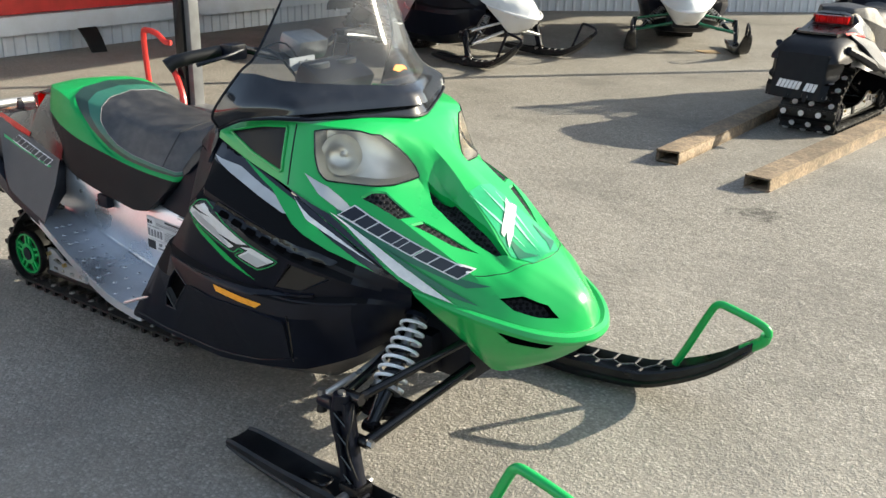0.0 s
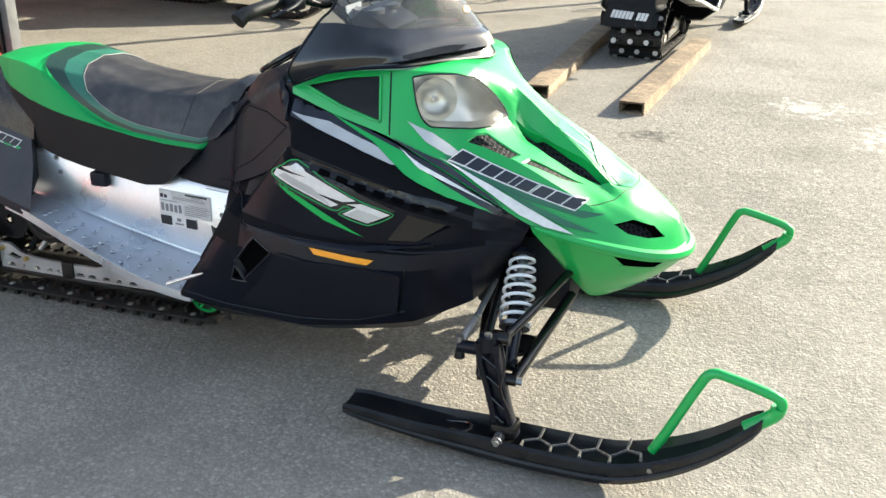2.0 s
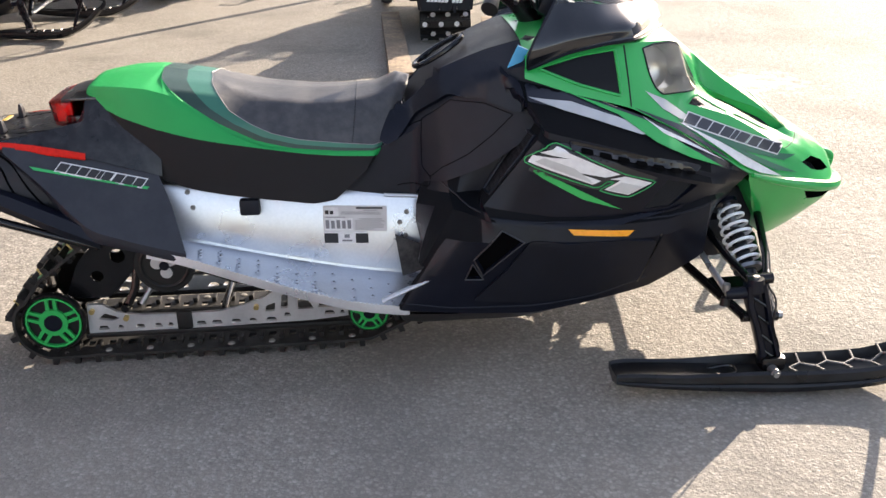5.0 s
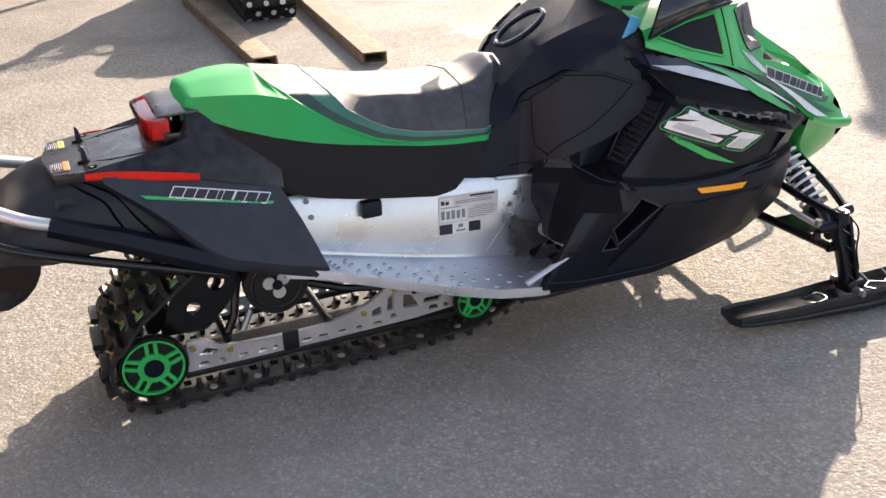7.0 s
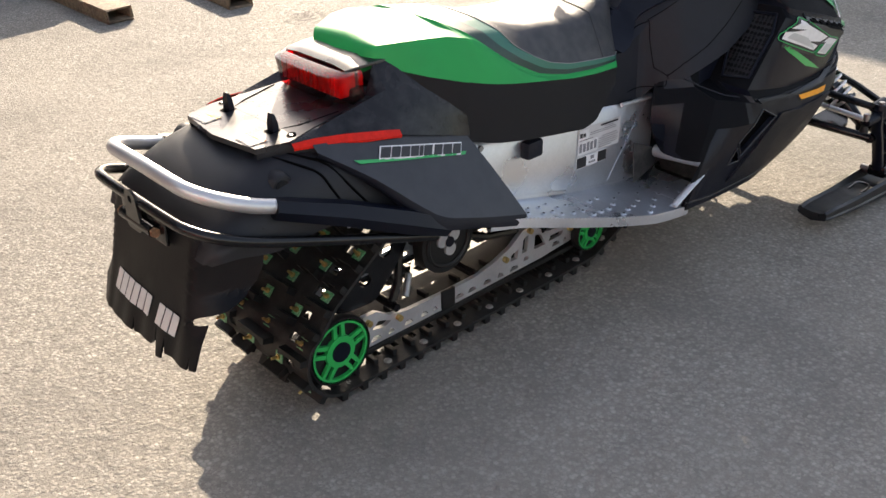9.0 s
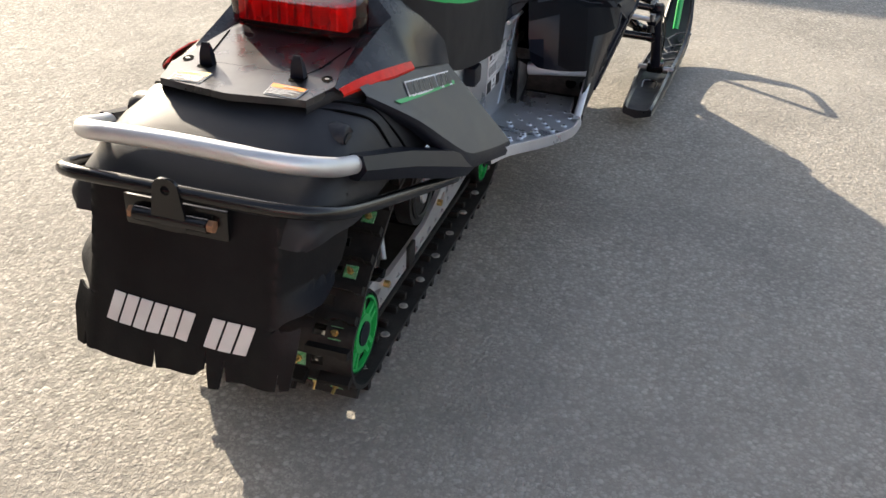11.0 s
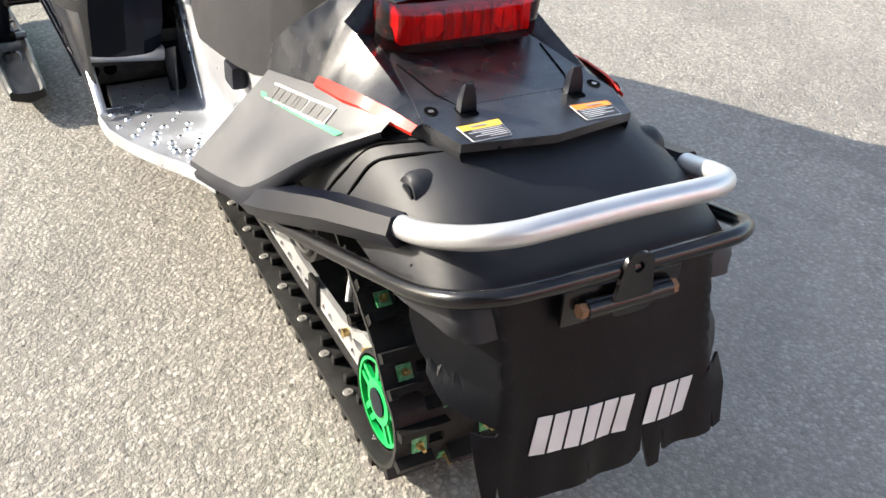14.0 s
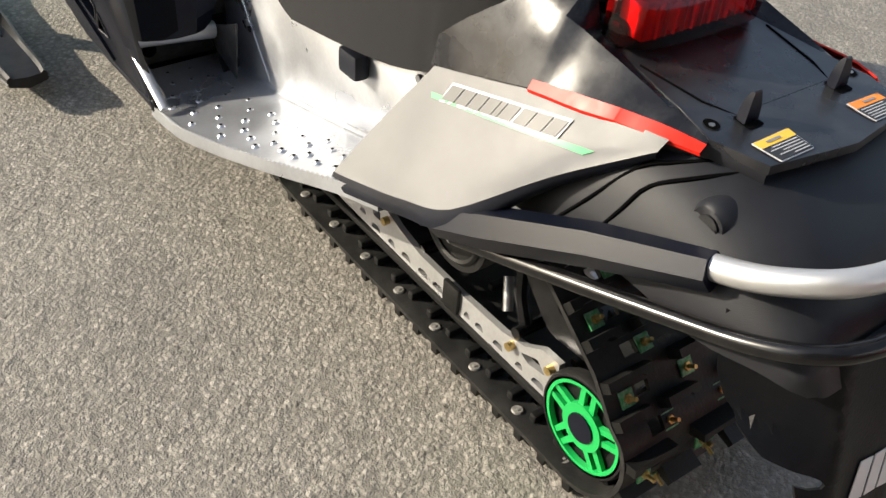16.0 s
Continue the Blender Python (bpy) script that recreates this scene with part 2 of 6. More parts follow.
ALU = material("bare_aluminium", (0.60, 0.60, 0.605), 0.36, metal=0.68, var=0.10, scale=9, grain=0.05, grain_scale=120, rough_var=0.3, bump=0.05, bump_scale=90,
               dust_sheen=0.14, dust_sheen_color=(0.44, 0.43, 0.41))
SHEET = material("bare_sheet_aluminium", (0.63, 0.65, 0.69), 0.33, metal=0.82, var=0.10, scale=7, grain=0.05, grain_scale=120, rough_var=0.35, bump=0.05, bump_scale=60,
                 dust_sheen=0.16, dust_sheen_color=(0.46, 0.45, 0.43))
DUSTY_STEEL = material("dusty_steel", (0.24, 0.235, 0.22), 0.6, metal=0.35, var=0.3, scale=90, dust_sheen=0.3)
STEEL = material("dull_steel", (0.30, 0.30, 0.30), 0.42, metal=0.9, var=0.2, scale=40)
SILVER = material("silver_painted_tube", (0.58, 0.58, 0.58), 0.42, metal=0.75, var=0.07, scale=18, bump=0.08)
BLACK_STEEL = material("black_painted_steel", (0.004, 0.004, 0.005), 0.24, coat=0.1, var=0.3, scale=30, dust_sheen=0.025, spec=0.35)
RUST = material("rusty_bolt", (0.24, 0.13, 0.07), 0.7, metal=0.3, var=0.4, scale=150)
BRASS = material("brass_bolt", (0.55, 0.40, 0.16), 0.35, metal=0.9, var=0.2, scale=200)
SPRING = material("white_coated_spring", (0.84, 0.85, 0.87), 0.35, var=0.08, scale=60)
RED_LENS = material("red_lamp_body", (0.80, 0.016, 0.016), 0.22, coat=0.4, var=0.3, scale=45)
RED_GLASS = glass_material("red_lamp_glass", (0.85, 0.02, 0.025), 0.04, 0.012)
REFLECTOR = material("red_reflector", (0.58, 0.020, 0.011), 0.34, coat=0.0, spec=0.15, var=0.12, scale=90)
AMBER = material("amber_reflector", (0.85, 0.33, 0.006), 0.3, coat=0.3, var=0.08, scale=80)
STICKER = material("printed_silver_sticker", (0.60, 0.60, 0.60), 0.4, metal=0.2, var=0.06, scale=30)
PRINT_GREY = material("grey_print", (0.22, 0.22, 0.23), 0.5, var=0.1)
PRINT_BLACK = material("black_print", (0.02, 0.02, 0.022), 0.45, var=0.1)
PRINT_WHITE = material("white_print", (0.72, 0.72, 0.72), 0.45, var=0.08, scale=60)
PRINT_GREEN = material("green_print", (0.016, 0.36, 0.10), 0.4, var=0.08)
PRINT_SILVER = material("silver_print", (0.50, 0.51, 0.52), 0.34, metal=0.25, var=0.12, scale=12)
PRINT_NAVY = material("blue_black_print", (0.009, 0.011, 0.020), 0.3, coat=0.3, var=0.15)
PRINT_ORANGE = material("orange_print", (0.85, 0.26, 0.03), 0.45, var=0.08)
PRINT_YELLOW = material("yellow_print", (0.80, 0.50, 0.06), 0.45, var=0.08)
BLUE_TAG = material("blue_tag", (0.06, 0.36, 0.62), 0.5, var=0.1)
MESH_BLACK = grille_material("black_mesh_grille", (0.020, 0.020, 0.022), (0.0008, 0.0008, 0.001), 0.0115)
CHROME = material("lamp_reflector", (0.93, 0.88, 0.80), 0.34, metal=1.0, var=0.10, scale=20, bump=0.02, bump_scale=30)
# pale grey carries both the ribs' scuffs and the highlights on their edges
RIB = material("scuffed_highlit_rib_plastic", (0.05, 0.05, 0.052), 0.35, var=0.4, scale=40, dust_sheen=0.5, dust_sheen_color=(0.30, 0.29, 0.27), spec=0.6)
BAND_DARK = material("dark_grey_green_vinyl", (0.014, 0.046, 0.036), 0.42, var=0.2, bump=0.25, bump_scale=700)
WORN_PLATE = material("dusty_dark_plate", (0.030, 0.030, 0.031), 0.55, var=0.3, scale=16, dust_sheen=0.35, dust_sheen_color=(0.20, 0.19, 0.175), spec=0.3)
STREAK = material("pale_printed_streak", (0.30, 0.66, 0.48), 0.32, coat=0.3, var=0.1, scale=30)
LENS = glass_material("lamp_lens", (0.98, 0.95, 0.90), 0.04, 0.22)
CLEAR = glass_material("clear_windshield", (0.56, 0.585, 0.61), 0.08, 0.18)
SMOKE = material("smoked_windshield", (0.006, 0.007, 0.010), 0.12, coat=0.5, var=0.2, scale=9, dust_sheen=0.05, dust_sheen_color=(0.30, 0.31, 0.33))


# ---------- mesh helpers ----------
def part(name, bm, mat, parent=None, label="", smooth=40, loc=None):
    """One bmesh as one mesh object, under a thing or a part."""
    bmesh.ops.recalc_face_normals(bm, faces=bm.faces)
    me = bpy.data.meshes.new(name)
    for f in bm.faces:
        f.smooth = True
    bm.to_mesh(me)
    bm.free()
    me.set_sharp_from_angle(angle=radians(smooth))
    me.materials.append(mat)
    ob = new(name, me)
    if parent is not None:
        ob.parent = parent
    if loc is not None:
        ob.location = loc
    if label:
        ob["label"] = label
    return ob


def share(name, me, parent, m, label=""):
    """Another object on a mesh that exists already."""
    ob = new(name, me)
    ob.parent = parent
    ob.matrix_basis = m
    if label:
        ob["label"] = label
    return ob


def glide(pts, n, k=0.75):
    """A smooth curve through rows of numbers, n steps to each stretch; k = 0 is straight."""
    p = np.array(pts, float)
    out = []
    for i in range(len(p) - 1):
        a, b = p[i], p[i + 1]
        ta = (p[i + 1] - p[i - 1]) / 2 if i > 0 else b - a
        tb = (p[i + 2] - p[i]) / 2 if i + 2 < len(p) else b - a
        for j in range(n):
            t = j / n
            h = (2 * t**3 - 3 * t**2 + 1) * a + (t**3 - 2 * t**2 + t) * ta + (-2 * t**3 + 3 * t**2) * b + (t**3 - t**2) * tb
            out.append(k * h + (1 - k) * (a + (b - a) * t))
    out.append(p[-1])
    return np.array(out)


def loft(sections, nu=4, nv=3, ku=0.9, kv=0.6):
    """A grid of points through rows of sections, each a row of (x, y, z)."""
    rows = np.array([glide(s, nv, kv) for s in sections])
    return glide(rows, nu, ku)


def sheet(bm, grid, rows=None, mirror=True):
    """Quads over a grid; the columns rows[0] to rows[1] alone if given."""
    g = grid if rows is None else grid[:, rows[0]:rows[1] + 1]
    for s in ((1, -1) if mirror else (1,)):
        vs = [[bm.verts.new((q[0], q[1] * s, q[2])) for q in r] for r in g]
        for i in range(len(vs) - 1):
            for j in range(len(vs[0]) - 1):
                bm.faces.new((vs[i][j], vs[i + 1][j], vs[i + 1][j + 1], vs[i][j + 1]))
    bmesh.ops.remove_doubles(bm, verts=bm.verts, dist=0.0004)
    bmesh.ops.dissolve_degenerate(bm, edges=bm.edges, dist=0.0002)
    return bm


def sheet_of(grid, rows=None, mirror=True):
    return sheet(bmesh.new(), grid, rows, mirror)


def tube(bm, pts, r, seg=10, smooth=0, caps=True, flat=1.0):
    """A round bar along points; r one number or one for each point."""
    p = glide(pts, smooth, 1.0) if smooth else np.array(pts, float)
    rr = np.interp(np.linspace(0, 1, len(p)), np.linspace(0, 1, np.size(r)), np.ravel(r))
    up, rings = None, []
    for i, q in enumerate(p):
        d = Vector(p[min(i + 1, len(p) - 1)] - p[max(i - 1, 0)]).normalized()
        if up is None:
            up = d.orthogonal().normalized() if abs(d.z) > 0.9 else Vector((0, 0, 1))
        side = d.cross(up).normalized()
        up = side.cross(d).normalized()
        rings.append([bm.verts.new(Vector(q) + (side * math.cos(a) + up * math.sin(a) * flat) * rr[i])
                      for a in (2 * math.pi * j / seg for j in range(seg))])
    for a, b in zip(rings, rings[1:]):
        for j in range(seg):
            bm.faces.new((a[j], a[(j + 1) % seg], b[(j + 1) % seg], b[j]))
    if caps:
        bm.faces.new(rings[0][::-1])
        bm.faces.new(rings[-1])
    return bm


def box(bm, at, size, m=None, bevel=0.0):
    """A box with its middle at a place, turned by m, its edges rounded."""
    r = bmesh.ops.create_cube(bm, size=1.0)["verts"]
    bmesh.ops.transform(bm, matrix=Matrix.Translation(at) @ (m or Matrix()) @ Matrix.Diagonal((*size, 1)), verts=r)
    if bevel:
        es = list({e for v in r for e in v.link_edges})
        bmesh.ops.bevel(bm, geom=es, offset=bevel, segments=2, affect="EDGES", profile=0.6)
    return bm


def disc(bm, at, r, depth, axis="y", seg=24, r2=None):
    """A short cylinder about an axis."""
    m = {"y": Matrix.Rotation(radians(90), 4, "X"), "x": Matrix.Rotation(radians(90), 4, "Y"), "z": Matrix()}[axis]
    bmesh.ops.create_cone(bm, cap_ends=True, segments=seg, radius1=r, radius2=r if r2 is None else r2, depth=depth, matrix=Matrix.Translation(at) @ m)
    return bm


def slab(bm, outline, place, thick, holes=()):
    """A flat plate of some thickness: outline in two numbers, place(u, v, w) gives the point, w the depth."""
    loops = [outline, *holes]
    edges = []
    flat = bmesh.new()
    for lp in loops:
        vs = [flat.verts.new((u, v, 0)) for u, v in lp]
        edges += [flat.edges.new((vs[i], vs[(i + 1) % len(vs)])) for i in range(len(vs))]
    bmesh.ops.triangle_fill(flat, use_beauty=True, use_dissolve=False, edges=edges)
    flat.verts.index_update()
    lo = [bm.verts.new(place(v.co.x, v.co.y, 0)) for v in flat.verts]
    hi = [bm.verts.new(place(v.co.x, v.co.y, thick)) for v in flat.verts]
    for f in flat.faces:
        i = [v.index for v in f.verts]
        bm.faces.new([lo[k] for k in i])
        bm.faces.new([hi[k] for k in reversed(i)])
    n = 0
    for lp in loops:
        for i in range(len(lp)):
            a, b = n + i, n + (i + 1) % len(lp)
            bm.faces.new((lo[a], lo[b], hi[b], hi[a]))
        n += len(lp)
    flat.free()
    return bm


def limp(outline, cell, place, thick):
    """A soft sheet: a filled outline cut fine, each point put in its place, given a thickness."""
    bm = bmesh.new()
    vs = [bm.verts.new((u, v, 0)) for u, v in outline]
    edges = [bm.edges.new((vs[i], vs[(i + 1) % len(vs)])) for i in range(len(vs))]
    bmesh.ops.triangle_fill(bm, use_beauty=True, use_dissolve=False, edges=edges)
    for _ in range(6):
        long = [e for e in bm.edges if e.calc_length() > cell]
        if not long:
            break
        bmesh.ops.subdivide_edges(bm, edges=long, cuts=1)
        bmesh.ops.triangulate(bm, faces=bm.faces)
    for v in bm.verts:
        v.co = place(v.co.x, v.co.y)
    bmesh.ops.recalc_face_normals(bm, faces=bm.faces)
    bmesh.ops.solidify(bm, geom=bm.faces, thickness=thick)
    return bm


def rounded(pts, r=0.01, n=4):
    """A flat outline with its corners rounded."""
    out = []
    for i, p in enumerate(pts):
        a, p, b = (Vector(q) for q in (pts[i - 1], p, pts[(i + 1) % len(pts)]))
        da, db = (a - p), (b - p)
        k = min(r, da.length * 0.45, db.length * 0.45)
        p0, p1 = p + da.normalized() * k, p + db.normalized() * k
        for j in range(n + 1):
            t = j / n
            out.append(tuple((1 - t) ** 2 * p0 + 2 * t * (1 - t) * p + t * t * p1))
    return out


def laid(outline, tree, aim, off=0.0025, cell=0.022, thick=0.0):
    """A thin skin with the given outline, laid on a surface. aim 'y': outline in x, z, laid on from the side (sign of y by 'y+' or 'y-');
    'z': outline in x, y, from above; 'x-': outline in y, z, from behind."""
    bm = bmesh.new()
    vs = [bm.verts.new((u, v, 0)) for u, v in outline]
    edges = [bm.edges.new((vs[i], vs[(i + 1) % len(vs)])) for i in range(len(vs))]
    bmesh.ops.triangle_fill(bm, use_beauty=True, use_dissolve=False, edges=edges)
    for _ in range(5):
        long = [e for e in bm.edges if e.calc_length() > cell]
        if not long:
            break
        bmesh.ops.subdivide_edges(bm, edges=long, cuts=1)
        bmesh.ops.triangulate(bm, faces=bm.faces)
    lost = []
    for v in bm.verts:
        u, w = v.co.x, v.co.y
        start, way = {"y-": ((u, -2, w), (0, 1, 0)), "y+": ((u, 2, w), (0, -1, 0)), "z": ((u, w, 3), (0, 0, -1)),
                      "x-": ((-2, u, w), (1, 0, 0)), "x+": ((4, u, w), (-1, 0, 0))}[aim]
        hit, normal, _, _ = tree.ray_cast(Vector(start), Vector(way))
        if hit is None and aim[0] == "y":
            hit, normal, _, far = tree.find_nearest(Vector((u, .34 if aim == "y+" else -.34, w)))
            hit = hit if far < .09 else None
        if hit is None:
            lost.append(v)
        else:
            n = normal if normal.dot(Vector(way)) < 0 else -normal
            v.co = hit + n * off
    bmesh.ops.delete(bm, geom=lost, context="VERTS")
    return bm


def raised(outline, tree, aim, h, cell=0.02):
    """A plate that follows a surface, h proud of it, with a wall all round."""
    bm = laid(outline, tree, aim, h, cell)
    foot = {}
    for e in [e for e in bm.edges if e.is_boundary]:
        for v in e.verts:
            if v not in foot:
                near = tree.find_nearest(v.co)[0]
                foot[v] = v.co + (near - v.co) * 1.25
    rim = [e for e in bm.edges if e.is_boundary]
    low = {v: bm.verts.new(p) for v, p in foot.items()}
    for e in rim:
        a, b = e.verts
        bm.faces.new((a, b, low[b], low[a]))
    return bm


def cut(bm, outline, aim, s, least=0.0, most=9.0):
    """Cut an opening with a convex outline through one flank of a body: aim 'y' outline in x, z; 'z' in x, y; 'x' in y, z."""
    i0, k = {"y": (0, 2), "z": (0, 1), "x": (1, 2)}[aim]
    pts = []
    for u, v in outline:
        q = Vector((0, 0, 0))
        q[i0], q[k] = u, v
        pts.append(q)
    mid = sum(pts, Vector()) / len(pts)
    lo, hi = [min(p[i] for p in pts) for i in (i0, k)], [max(p[i] for p in pts) for i in (i0, k)]

    def near_by():
        out = []
        for f in bm.faces:
            mid_f = f.calc_center_median()
            if mid_f.y * s < least or mid_f.x > most:
                continue
            if all(max(v.co[i] for v in f.verts) > a - .004 and min(v.co[i] for v in f.verts) < b + .004 for i, a, b in zip((i0, k), lo, hi)):
                out.append(f)
        return out

    planes = []
    for i, p in enumerate(pts):
        q = pts[(i + 1) % len(pts)]
        d = q - p
        n = Vector((0, 0, 0))
        n[i0], n[k] = d[k], -d[i0]
        n.normalize()
        if (mid - p).dot(n) > 0:
            n = -n
        planes.append((p, n))
    for p, n in planes:
        fs = near_by()
        bmesh.ops.bisect_plane(bm, geom=fs + list({e for f in fs for e in f.edges}) + list({v for f in fs for v in f.verts}), plane_co=p, plane_no=n, dist=0.00005)
    gone = [f for f in near_by() if all((f.calc_center_median() - p).dot(n) < 0 for p, n in planes)]
    bmesh.ops.delete(bm, geom=gone, context="FACES")


def on_surface(tree, aim, u, w, off):
    """A place on a surface, met along an axis, moved off it along its normal."""
    start, way = {"y-": ((u, -2, w), (0, 1, 0)), "y+": ((u, 2, w), (0, -1, 0)), "z": ((u, w, 3), (0, 0, -1))}[aim]
    hit, normal, _, _ = tree.ray_cast(Vector(start), Vector(way))
    if hit is None:
        return None
    return hit + (normal if normal.dot(Vector(way)) < 0 else -normal) * off


def hollow(outline, tree, aim, depth, push=None):
    """The walls of a recess from an outline on a surface inwards, and the loop at its bottom."""
    fine = []
    for i, p in enumerate(outline):
        q = outline[(i + 1) % len(outline)]
        n = max(1, int((Vector(q) - Vector(p)).length / .012))
        fine += [(p[0] + (q[0] - p[0]) * j / n, p[1] + (q[1] - p[1]) * j / n) for j in range(n)]
    top = [on_surface(tree, aim, u, w, -.0002) for u, w in fine]
    top = [p for p in top if p is not None]
    mid = sum(top, Vector()) / len(top)
    if push is None:
        push = (on_surface(tree, aim, *[sum(c) / len(fine) for c in zip(*fine)], -1) - on_surface(tree, aim, *[sum(c) / len(fine) for c in zip(*fine)], 0)).normalized()
    bottom = [mid + (p - mid) * .90 + Vector(push) * depth for p in top]
    wall = bmesh.new()
    a, b = [wall.verts.new(p) for p in top], [wall.verts.new(p) for p in bottom]
    for i in range(len(a)):
        wall.faces.new((a[i], a[(i + 1) % len(a)], b[(i + 1) % len(a)], b[i]))
    floor = bmesh.new()
    vs = [floor.verts.new(p) for p in bottom]
    c = floor.verts.new(sum(bottom, Vector()) / len(bottom))
    for i in range(len(vs)):
        floor.faces.new((vs[i], vs[(i + 1) % len(vs)], c))
    return wall, floor


def word_bars(a, b, height, widths, lean=0.5, gap=0.10, edge=0.0):
    """A word as plain slanted bars of several widths along a line; edge widens each one all round."""
    a, b = Vector(a), Vector(b)
    d = (b - a).normalized()
    up = Vector((-d.y, d.x)) if d.x > 0 else Vector((d.y, -d.x))
    unit = (b - a).length / sum(abs(w) for w in widths)
    out, s = [], 0.0
    for w in widths:
        if w > 0:
            p, q = s + w * gap / 2, s + w * (1 - gap / 2)
            k = lean
            quad = [(p * unit - edge * 1.3, -edge), (q * unit + edge * .8, -edge), (q * unit + edge * 1.3 + k * height, height + edge), (p * unit - edge * .8 + k * height, height + edge)]
            out.append([tuple(a + d * u + up * v) for u, v in quad])
        s += abs(w)
    return out


def slanted(u0, v0, u1, v1, height, count, lean=0.3, gap=0.18, skip=()):
    """A word as plain slanted bars along the line from (u0, v0) to (u1, v1)."""
    a, b = Vector((u0, v0)), Vector((u1, v1))
    d = (b - a) / count
    up = Vector((-d.y, d.x)).normalized() * height
    if up.y < 0:
        up = -up
    k = d.normalized() * height * lean
    out = []
    for i in range(count):
        if i in skip:
            continue
        p = a + d * (i + gap / 2)
        q = a + d * (i + 1 - gap / 2)
        out.append([tuple(p), tuple(q), tuple(q + up + k), tuple(p + up + k)])
    return out


def joined(bms):
    """Several bmeshes as one."""
    out = bmesh.new()
    for b in bms:
        me = bpy.data.meshes.new("tmp")
        b.to_mesh(me)
        b.free()
        out.from_mesh(me)
        bpy.data.meshes.remove(me)
    return out


def thing(name, label, category, group="", m=None):
    ob = tagged(new(name), label, category, group)
    if m is not None:
        ob.matrix_basis = m
    return ob


def both(f):
    """f(side) for the right (-1) and the left (+1)."""
    for s in (-1, 1):
        f(s)


# ---------- the snowmobile, nose towards +x, its right side at -y, the rear hooks over x = 0 ----------
HOOD = [  # middle, edge of the raised plateau, foot of its step, brow, lower lamp line, lower edge
    [(1.40, 0, .905), (1.40, -.12, .902), (1.40, -.20, .895), (1.40, -.298, .860), (1.395, -.322, .838), (1.395, -.326, .822)],
    [(1.52, 0, .920), (1.52, -.12, .917), (1.52, -.20, .910), (1.52, -.298, .882), (1.52, -.330, .805), (1.52, -.338, .780)],
    [(1.66, 0, .922), (1.66, -.12, .918), (1.66, -.19, .912), (1.66, -.288, .894), (1.66, -.326, .802), (1.66, -.346, .742)],
    [(1.74, 0, .914), (1.74, -.10, .910), (1.74, -.17, .906), (1.74, -.256, .890), (1.74, -.302, .782), (1.74, -.346, .702)],
    [(1.82, 0, .888), (1.82, -.08, .886), (1.82, -.13, .884), (1.82, -.196, .872), (1.82, -.258, .740), (1.82, -.336, .656)],
    [(1.89, 0, .838), (1.89, -.05, .834), (1.89, -.085, .818), (1.89, -.110, .764), (1.89, -.248, .720), (1.89, -.322, .612)],
    [(1.95, 0, .790), (1.95, -.04, .784), (1.95, -.058, .724), (1.95, -.110, .708), (1.95, -.246, .690), (1.95, -.306, .575)],
    [(2.02, 0, .738), (2.02, -.052, .728), (2.02, -.075, .688), (2.02, -.130, .672), (2.02, -.236, .652), (2.02, -.284, .530)],
    [(2.12, 0, .672), (2.12, -.082, .656), (2.12, -.105, .622), (2.12, -.150, .607), (2.12, -.206, .588), (2.12, -.248, .494)],
    [(2.19, 0, .618), (2.19, -.104, .598), (2.19, -.120, .580), (2.19, -.152, .568), (2.19, -.184, .540), (2.19, -.222, .470)],
    [(2.24, 0, .588), (2.24, -.070, .579), (2.24, -.110, .562), (2.24, -.140, .540), (2.24, -.165, .506), (2.24, -.200, .456)],
    [(2.30, 0, .550), (2.30, -.045, .542), (2.30, -.080, .522), (2.30, -.108, .500), (2.30, -.134, .470), (2.30, -.162, .436)],
    [(2.355, 0, .504), (2.355, -.025, .498), (2.355, -.046, .482), (2.355, -.066, .462), (2.355, -.086, .438), (2.355, -.104, .420)],
    [(2.386, 0, .432), (2.386, -.009, .431), (2.386, -.018, .428), (2.386, -.026, .424), (2.386, -.034, .419), (2.386, -.042, .412)],
]
CHIN = [
    [(2.02, -.284, .528), (2.025, -.272, .506), (2.03, -.262, .498), (2.03, 0, .49)],
    [(2.08, -.264, .508), (2.08, -.215, .430), (2.08, -.180, .392), (2.08, 0, .38)],
    [(2.15, -.238, .480), (2.15, -.170, .360), (2.15, -.100, .276), (2.15, 0, .268)],
    [(2.23, -.205, .455), (2.23, -.145, .356), (2.23, -.080, .296), (2.23, 0, .288)],
    [(2.31, -.158, .432), (2.31, -.112, .376), (2.31, -.055, .336), (2.31, 0, .330)],
    [(2.362, -.100, .415), (2.362, -.072, .396), (2.362, -.034, .374), (2.362, 0, .370)],
    [(2.388, -.042, .410), (2.388, -.032, .406), (2.388, -.016, .400), (2.388, 0, .398)],
]
